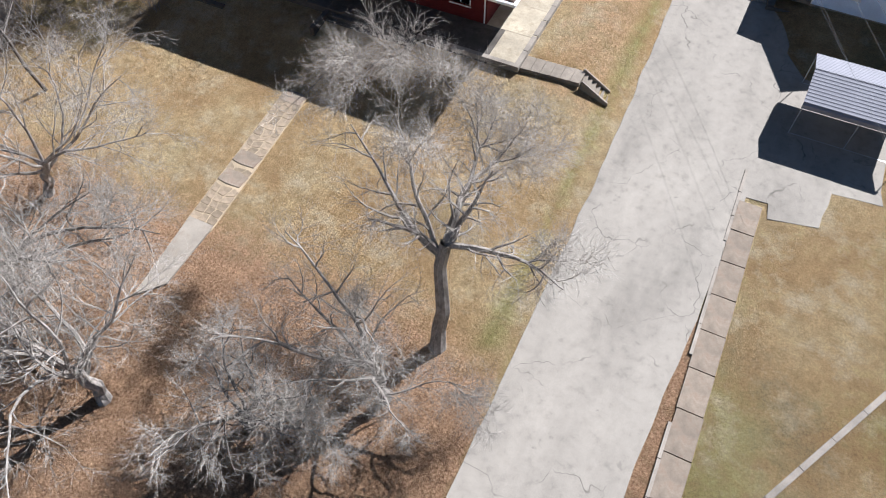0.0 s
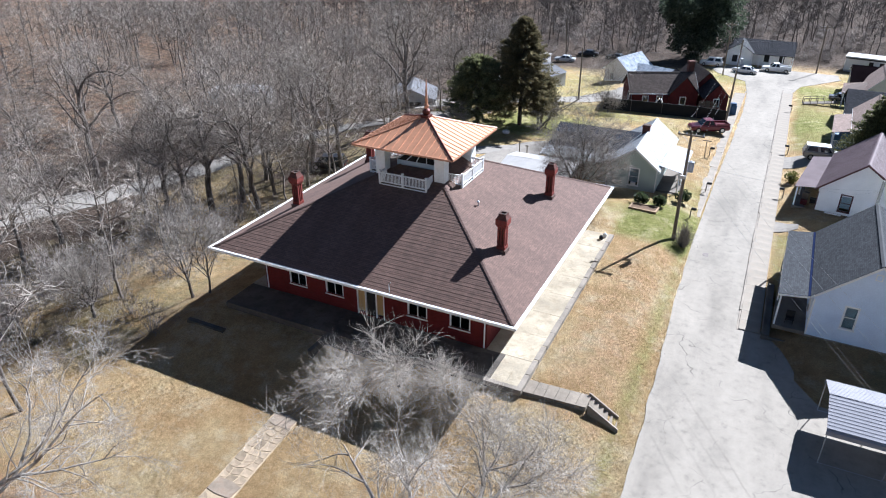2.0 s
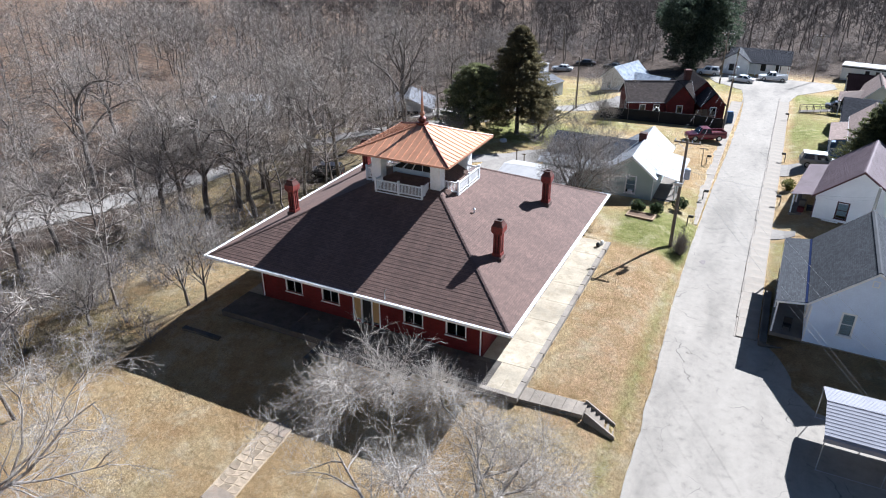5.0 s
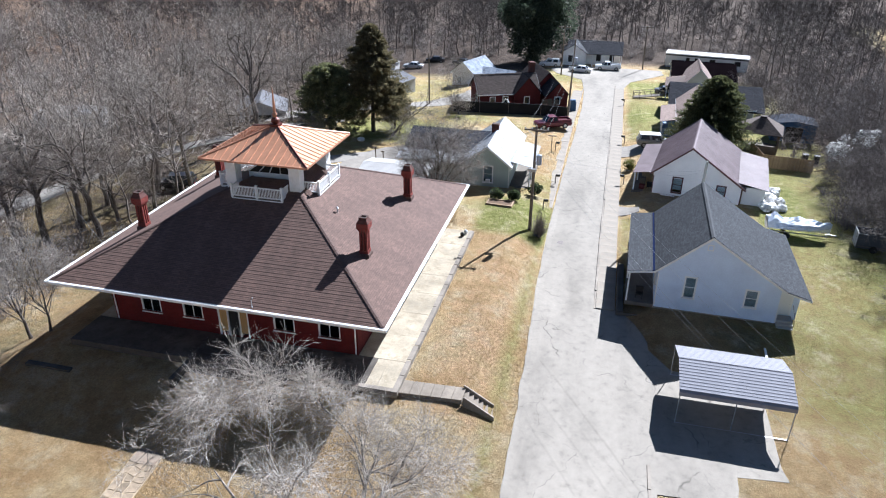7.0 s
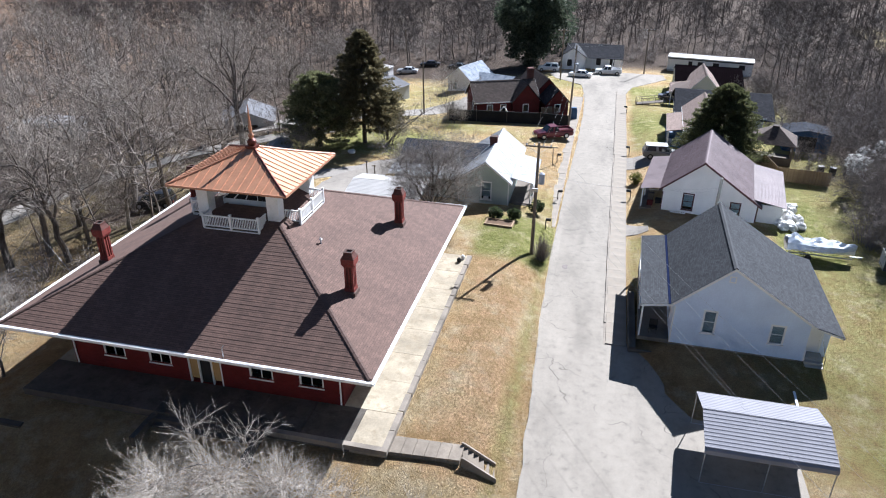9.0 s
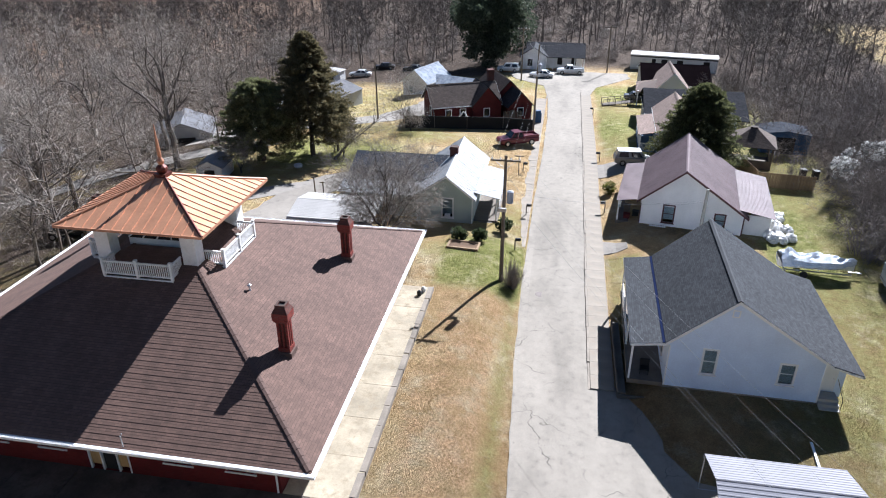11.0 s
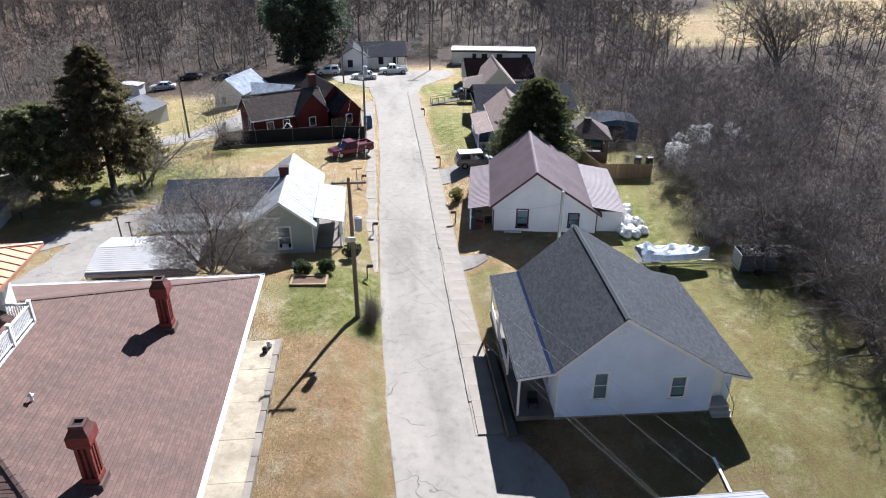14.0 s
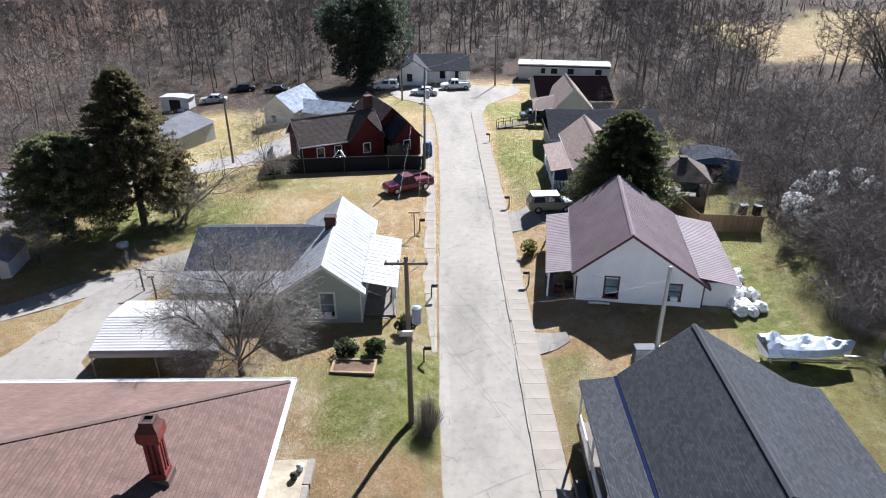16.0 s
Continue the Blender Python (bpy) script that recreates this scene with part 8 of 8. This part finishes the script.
# ---- poles and cables ----
def street_pole(x, y, top, lean, label, arms=1, transformer=False, r=0.15):
    z0 = land(x, y)
    p = thing("utility_pole", pose(x, y, z0), label, "pole", "utility poles")
    tx, ty = lean
    s = Solid()
    s.tube([(0, 0, -0.5), (tx * 0.5, ty * 0.5, (top - z0) * 0.5), (tx, ty, top - z0)], [r, r * 0.85, r * 0.65], 8)
    part("pole_shaft", s, M_WOODPOLE, p)
    h = top - z0
    for k in range(arms):
        z = h - 0.35 - 0.9 * k
        s = Solid()
        s.box(tx - 1.15, tx + 1.15, ty - 0.18, ty - 0.06, z - 0.07, z + 0.07)
        part("crossarm", s, M_WOODPOLE, p)
        for xx in (-1.05, -0.4, 0.4, 1.05):
            s = Solid()
            s.tube([(tx + xx, ty - 0.12, z + 0.07), (tx + xx, ty - 0.12, z + 0.16), (tx + xx, ty - 0.12, z + 0.24)], [0.05, 0.065, 0.03], 7)
            part("insulator", s, M_WHITE_CLEAN, p)
        s = Solid()
        for sx in (-1, 1):
            s.tube([(tx + sx * 0.8, ty - 0.12, z - 0.06), (tx, ty - 0.08, z - 0.7)], [0.02, 0.02], 4)
        part("brace", s, M_GALV, p)
    if transformer:
        z = h - 2.9
        c = Solid()
        c.tube([(0.42, -0.05, z - 0.5), (0.42, -0.05, z + 0.42), (0.42, -0.05, z + 0.52)], [0.26, 0.26, 0.1], 12)
        part("transformer", c, plain("grey_transformer_paint", (0.40, 0.44, 0.52), 0.5), p, "grey cylindrical transformer")
        c = Solid()
        c.box(-0.5, 0.2, -0.35, -0.2, z - 1.2, z - 0.9)
        part("switch_box", c, M_GALV, p)
    return p


street_pole(5.85, 28.0, 11.25, (-0.1, 1.0), "weathered wooden utility pole with crossarm and transformer", 1, True, 0.17)
street_pole(6.15, 73.6, 11.6, (0.15, 0.6), "weathered wooden utility pole beside the street", 0, True)
street_pole(-17.3, 77.3, 7.7, (-0.2, 0.3), "thin wooden utility pole beside the lane", 0)
street_pole(18.7, 124.0, 6.9, (-0.1, 0.0), "wooden utility pole at the turning place", 1)
street_pole(-33.5, 125.0, 4.2, (-0.6, 0.0), "wooden utility pole by the woods", 0)
street_pole(2.0, 112.0, 8.0, (0.0, 0.0), "wooden utility pole beside the bungalow", 1)
wp = thing("service_pole", pose(22.1, 35.0, land(22.1, 35)), "bleached leaning service pole between the houses", "pole")
s = Solid()
s.tube([(0, 0, -0.3), (0.1, 0.2, 3.2), (0.15, 0.3, 6.4)], [0.16, 0.145, 0.13], 8)
part("pole_shaft", s, plain("bleached_pole_wood", (0.34, 0.33, 0.29), 0.8, var=0.25, stretch=(1, 1, 0.15)), wp)
gp = thing("guyed_mast", pose(-36.2, 16.2, land(-36.2, 16.2)), "thin mast with guy wires at the wood's edge", "pole")
s = Solid()
s.tube([(0, 0, -0.2), (-0.6, 0, 6.3)], [0.06, 0.05], 6)
part("mast", s, M_WOODPOLE, gp)
for gx, gy in ((-4.5, -1.0), (3.2, -0.5)):
    s = Solid()
    s.tube([(-0.42, 0, 4.6), (gx, gy, 0.1)], [0.02, 0.02], 4)
    part("guy_wire", s, M_WIRE, gp)


def cable(a, b, sag, r=0.0045, label="overhead cable", n=18):
    s = Solid()
    a, b = Vector(a), Vector(b)
    pts = []
    for i in range(n + 1):
        t = i / n
        p = a.lerp(b, t)
        p.z -= 4 * sag * t * (1 - t)
        pts.append(p)
    s.tube(pts, [r] * (n + 1), 5)
    return single("overhead_cable", s, M_WIRE, label, "cable", "overhead cables")


PT = Vector((5.75, 29.0, 10.95))
for dx, dz, ex in ((-1.05, 0.2, -2.2), (0.4, 0.2, 0.0), (1.05, 0.2, 1.6)):
    cable(PT + Vector((dx, -0.12, dz)), (30.0 + ex, -16.0 + ex * 0.6, 7.6), 1.0, label="thin grey overhead cable crossing the street")
cable(PT + Vector((0, 0, -2.2)), (29.0, -15.0, 6.0), 1.1, 0.0055, "thin grey overhead cable crossing the street")
for dx in (-1.05, 0.4, 1.05):
    cable(PT + Vector((dx, -0.12, 0.2)), (6.3 + dx * 0.6, 74.2, 11.3), 1.1, label="thin grey overhead cable along the street")
cable((6.2, 74.2, 11.4), (18.6, 124.0, 6.7), 0.9, label="overhead cable to the turning place")
cable((6.2, 74.2, 11.0), (2.0, 112.0, 7.6), 0.9, label="overhead cable to the bungalow")
cable((6.2, 74.2, 10.5), (-17.4, 77.5, 7.5), 0.6, label="overhead cable to the lane")
cable((2.0, 112.0, 7.7), (18.6, 124.0, 6.6), 0.3, label="overhead cable at the turning place")
cable((18.6, 124.0, 6.6), (60.0, 140.0, 9.0), 0.6, label="overhead cable at the turning place")
cable(PT + Vector((0, 0, -2.6)), (22.2, 35.2, 6.2), 0.7, 0.007, "service cable to the leaning pole")
cable((22.2, 35.2, 6.1), (18.6, 42.0, 3.0), 0.3, 0.007, "service cable to the white house")
cable(PT + Vector((0, 0, -2.4)), (0.8, 39.0, 4.6), 0.4, 0.007, "service cable to the cottage")

# ---- small things along the street ----
def mailbox(x, y, rz, label="black mailbox on a wooden post"):
    z = land(x, y)
    mb = thing("mailbox", pose(x, y, z, 0, 0, rz), label, "mailbox", "mailboxes")
    s = Solid()
    s.box(-0.05, 0.05, -0.05, 0.05, -0.2, 1.05)
    s.box(-0.05, 0.42, -0.04, 0.04, 0.95, 1.02)
    part("post", s, M_WOOD_GREY, mb)
    s = Solid()
    s.prism([(-0.1, 1.02), (0.1, 1.02), (0.1, 1.16), (0.06, 1.23), (-0.06, 1.23), (-0.1, 1.16)], 0, 0.5)
    s.v = [(y_ + 0.0, x_, z_) for x_, y_, z_ in s.v]
    part("box", s, M_BLACK, mb)


mailbox(6.5, 34.6, 0)
mailbox(5.9, 55.5, 0)
mailbox(14.9, 45.6, 180)
mailbox(14.9, 61.5, 180)
mailbox(7.0, 43.5, 0)
mailbox(14.8, 86.0, 180)
s = Solid()
s.tube([(9.1, 27.75, 0.05), (9.1, 27.75, 0.085)], [0.42, 0.4], 24)
single("manhole_cover", s, M_IRON, "round iron manhole cover in the street", "manhole cover")
cz = Solid()
cz.tube([(5.45, 54.4, 0.2), (5.4, 54.5, 2.6)], [0.05, 0.045], 6)
cz.box(4.9, 5.95, 54.45, 54.55, 2.5, 2.6)
single("clothes_post", cz, M_WOODPOLE, "wooden clothes-line post on the dry lawn", "post")
for x, y in ((-15.6, 44.2), (-14.2, 43.0)):
    s = Solid()
    s.tube([(x, y, land(x, y) - 0.2), (x - 0.1, y + 0.1, land(x, y) + 2.0)], [0.08, 0.07], 6)
    s.box(x - 0.4, x + 0.1, y + 0.05, y + 0.14, land(x, y) + 1.85, land(x, y) + 1.95)
    single("yard_post", s, M_WOODPOLE, "short wooden post beside the driveway", "post")
# flower bed with timber edging
fbed = thing("flower_bed", pose(2.1, 32.6, land(2.1, 32.6), 0, 0, -4), "raised bed of dead plants in timber edging", "flower bed")
for x0, x1, y0, y1 in ((-1.4, 1.4, -0.75, -0.6), (-1.4, 1.4, 0.6, 0.75), (-1.4, -1.25, -0.6, 0.6), (1.25, 1.4, -0.6, 0.6)):
    s = Solid()
    s.box(x0, x1, y0, y1, -0.15, 0.22)
    part("edging_timber", s, M_WOOD_TAN, fbed)
s = Solid()
s.box(-1.25, 1.25, -0.6, 0.6, -0.15, 0.14)
part("soil", s, plain("bed_soil", (0.16, 0.10, 0.06), 0.95, var=0.4, fine=9, bump=0.8), fbed)
# air conditioner beside the white house drive
ac = thing("air_conditioner", pose(21.2, 34.2, land(21.2, 34.2)), "grey outdoor air conditioner between the houses", "air conditioner")
s = Solid()
s.box(-0.85, 0.5, -0.35, 0.35, 0.1, 1.05)
part("case", s, M_TIN_GREY, ac)
s = Solid()
for i in range(9):
    s.box(-0.83, 0.48, -0.37, -0.35, 0.18 + 0.09 * i, 0.22 + 0.09 * i)
part("grille", s, M_GALV, ac)
s = Solid()
s.box(-0.9, 0.55, -0.4, 0.4, -0.1, 0.1)
part("pad", s, M_KERB, ac)
s = Solid()
s.tube([(0.9, 0.1, 0.0), (0.9, 0.1, 0.75), (0.9, 0.1, 0.85)], [0.3, 0.32, 0.2], 12)
part("meter_drum", s, M_GALV, ac)
# boat under a tarpaulin, on a trailer
boat = thing("covered_boat", pose(28.6, 34.0, 0.75, 0, 0, -3), "motor boat under a white and blue tarpaulin on a trailer", "boat")
s = Solid()
rings = []
for i in range(9):
    t = i / 8
    x = 5.85 * t
    hw = 1.05 * (1 - max(0.0, (t - 0.45) / 0.55) ** 2.2) + 0.02
    zk = 0.55 + 0.25 * max(0.0, t - 0.5) ** 1.5
    rings.append([(x, -hw, 1.25 + 0.1 * t), (x, -hw * 0.85, 0.85 + 0.1 * t), (x, 0, zk), (x, hw * 0.85, 0.85 + 0.1 * t), (x, hw, 1.25 + 0.1 * t)])
pts = [p for r in rings for p in r]
fs = [(i * 5 + k, i * 5 + k + 1, (i + 1) * 5 + k + 1, (i + 1) * 5 + k) for i in range(8) for k in range(4)] + [(0, 1, 2, 3, 4)]
s.add(pts, fs)
part("hull", s, M_WHITE_CLEAN, boat)
s = Solid()
nx, ny = 22, 9
pts, fs = [], []
for i in range(nx + 1):
    t = i / nx
    hw = 1.09 * (1 - max(0.0, (t - 0.45) / 0.55) ** 2.2) + 0.03
    for j in range(ny + 1):
        u = -1 + 2 * j / ny
        ridge = (0.6 - 0.35 * t + 0.22 * math.sin(t * 14) * (1 - t)) * (1 - abs(u) ** 1.6)
        z = 1.3 + 0.1 * t + ridge + 0.45 * noise.noise((t * 9, u * 2.2, 1.7)) * (1 - abs(u))
        if abs(u) == 1:
            z -= 0.22 + 0.06 * math.sin(i * 1.9)
        pts.append((5.9 * t, u * hw * 1.02, z))
for i in range(nx):
    for j in range(ny):
        a = i * (ny + 1) + j
        fs.append((a, a + 1, a + ny + 2, a + ny + 1))
s.add(pts, fs)
part("tarpaulin", s, M_TARP, boat, "crumpled white and blue tarpaulin")
s = Solid()
for y in (-0.5, 0.5):
    s.box(0.3, 5.6, y - 0.04, y + 0.04, 0.42, 0.52)
s.box(5.5, 6.5, -0.04, 0.04, 0.42, 0.52)
s.box(0.4, 0.5, -0.9, 0.9, 0.4, 0.5)
part("trailer_frame", s, M_GALV, boat)
for y in (-0.95, 0.95):
    s = Solid()
    s.tube([(1.9, y - 0.1, 0.3), (1.9, y + 0.1, 0.3)], [0.3, 0.3], 14)
    part("wheel", s, M_RUBBER, boat)
# heap of filled white bags beside the white house
random.seed(21)
for i in range(36):
    bx, by = 29.3 + random.uniform(-0.2, 2.7), 39.7 + 0.36 * (i // 2) + random.uniform(-0.3, 0.3)
    ic = bmesh.new()
    bmesh.ops.create_icosphere(ic, subdivisions=3, radius=1.0)
    sx, sy, sz = random.uniform(0.32, 0.6), random.uniform(0.3, 0.5), random.uniform(0.25, 0.5)
    for v in ic.verts:
        k = 1 + 0.28 * noise.noise(v.co * 1.7 + Vector((i * 3.1, 0, 0))) + 0.12 * noise.noise(v.co * 4.5 + Vector((i, 0, 0)))
        v.co = Vector((v.co.x * sx * k, v.co.y * sy * k, max(-0.75, v.co.z * k) * sz))
    me = bpy.data.meshes.new("filled_bag")
    ic.to_mesh(me)
    ic.free()
    me.materials.append(M_BAG)
    ob = new("filled_bag", me)
    ob.matrix_world = pose(bx, by, 0.72 + 0.75 * sz, random.uniform(-8, 8), random.uniform(-8, 8), random.uniform(0, 180))
    tagged(ob, "white plastic bag filled with cans on the grass", "bag", "heap of bags")
# low dark trailer with junk near the thicket
M_SLATE = plain("dull_slate_paint", (0.07, 0.08, 0.10), 0.6, var=0.3)
jt = thing("utility_trailer", pose(36.3, 31.8, 0.75, 0, 0, -6), "dark slate utility trailer piled with branches and scrap", "trailer")
s = Solid()
s.box(0, 3.0, 0, 1.8, 0.45, 0.55)
part("floor", s, M_WOOD_GREY, jt)
s = Solid()
for x0, x1, y0, y1 in ((0, 3.0, 0, 0.06), (0, 3.0, 1.74, 1.8), (0, 0.06, 0.06, 1.74), (2.94, 3.0, 0.06, 1.74)):
    s = Solid()
    s.box(x0, x1, y0, y1, 0.3, 1.75)
    part("side_board", s, M_GREY_SIDING if x1 < 0.1 else M_SLATE, jt)
g = Growth()
rng = random.Random(8)
for k in range(60):
    p = Vector((rng.uniform(0.2, 2.8), rng.uniform(0.2, 1.6), rng.uniform(1.5, 1.9)))
    g.spike(p, p + Vector((rng.uniform(-1, 1), rng.uniform(-1, 1), rng.uniform(0, 0.6))), 0.04)
part("brush_load", g.mesh("brush_load", M_BARK_PALE), M_BARK_PALE, jt)
for y in (-0.1, 1.9):
    s = Solid()
    s.tube([(1.5, y - 0.09, 0.33), (1.5, y + 0.09, 0.33)], [0.33, 0.33], 14)
    part("wheel", s, M_RUBBER, jt)
# bins near the gazebo
for x, y in ((37.2, 57.8), (38.5, 57.6)):
    s = Solid()
    s.box(x - 0.3, x + 0.3, y - 0.3, y + 0.3, 0.7, 1.7)
    s.box(x - 0.34, x + 0.34, y - 0.36, y + 0.34, 1.7, 1.78)
    single("wheelie_bin", s, M_BLACK, "black wheeled bin on the grass", "bin", "bins")
# white lawn ornaments and platform bollards
for x, y in ((0.35, 23.3), (0.15, 22.7)):
    s = Solid()
    s.tube([(x, y, PZ - 0.02), (x, y, PZ + 0.28), (x, y, PZ + 0.4)], [0.16, 0.2, 0.08], 10)
    single("planter_pot", s, M_WHITE if y > 23 else M_BLACK, "small pot on the platform's end", "pot", "pots on the platform")
for x, y, r in ((-20.5, 52.2, 0.55), (-37.0, 116.0, 0.6)):
    ic = bmesh.new()
    bmesh.ops.create_icosphere(ic, subdivisions=2, radius=r)
    for v in ic.verts:
        v.co.z *= 0.55
        v.co *= 1 + 0.25 * noise.noise(v.co * 2.5)
    me = bpy.data.meshes.new("white_heap")
    ic.to_mesh(me)
    ic.free()
    me.materials.append(M_BAG)
    ob = new("white_heap", me)
    ob.location = (x, y, land(x, y) + 0.15)
    tagged(ob, "white sack lying on the grass", "sack")
# ramp with rails at the pale gabled house
rp = thing("access_ramp", pose(16.5, 92.0, land(18, 92) + 0.0, 0, 0, 6), "grey wooden access ramp with rails", "ramp")
s = Solid()
s.slab([(0, 0, 0.1), (5.0, 0, 0.7), (5.0, 1.4, 0.7), (0, 1.4, 0.1)], 0.12)
part("ramp_deck", s, M_WOOD_GREY, rp)
for y in (0.0, 1.4):
    for i in range(6):
        s = Solid()
        s.box(i - 0.04, i + 0.04, y - 0.04, y + 0.04, -0.2, 0.95 + 0.12 * i)
        part("rail_post", s, M_WOOD_GREY, rp)
    s = Solid()
    s.tube([(0, y, 0.98), (5.0, y, 1.58)], [0.04, 0.04], 4)
    part("hand_rail", s, M_WOOD_GREY, rp)
# white plank lying on the lawn by the metal carport
s = Solid()
s.slab([(25.2, 10.4, 0.32), (25.34, 10.4, 0.32), (25.38, 12.6, 0.62), (25.24, 12.6, 0.62)], 0.08)
single("plank", s, M_WHITE, "long white plank lying on the lawn", "plank")
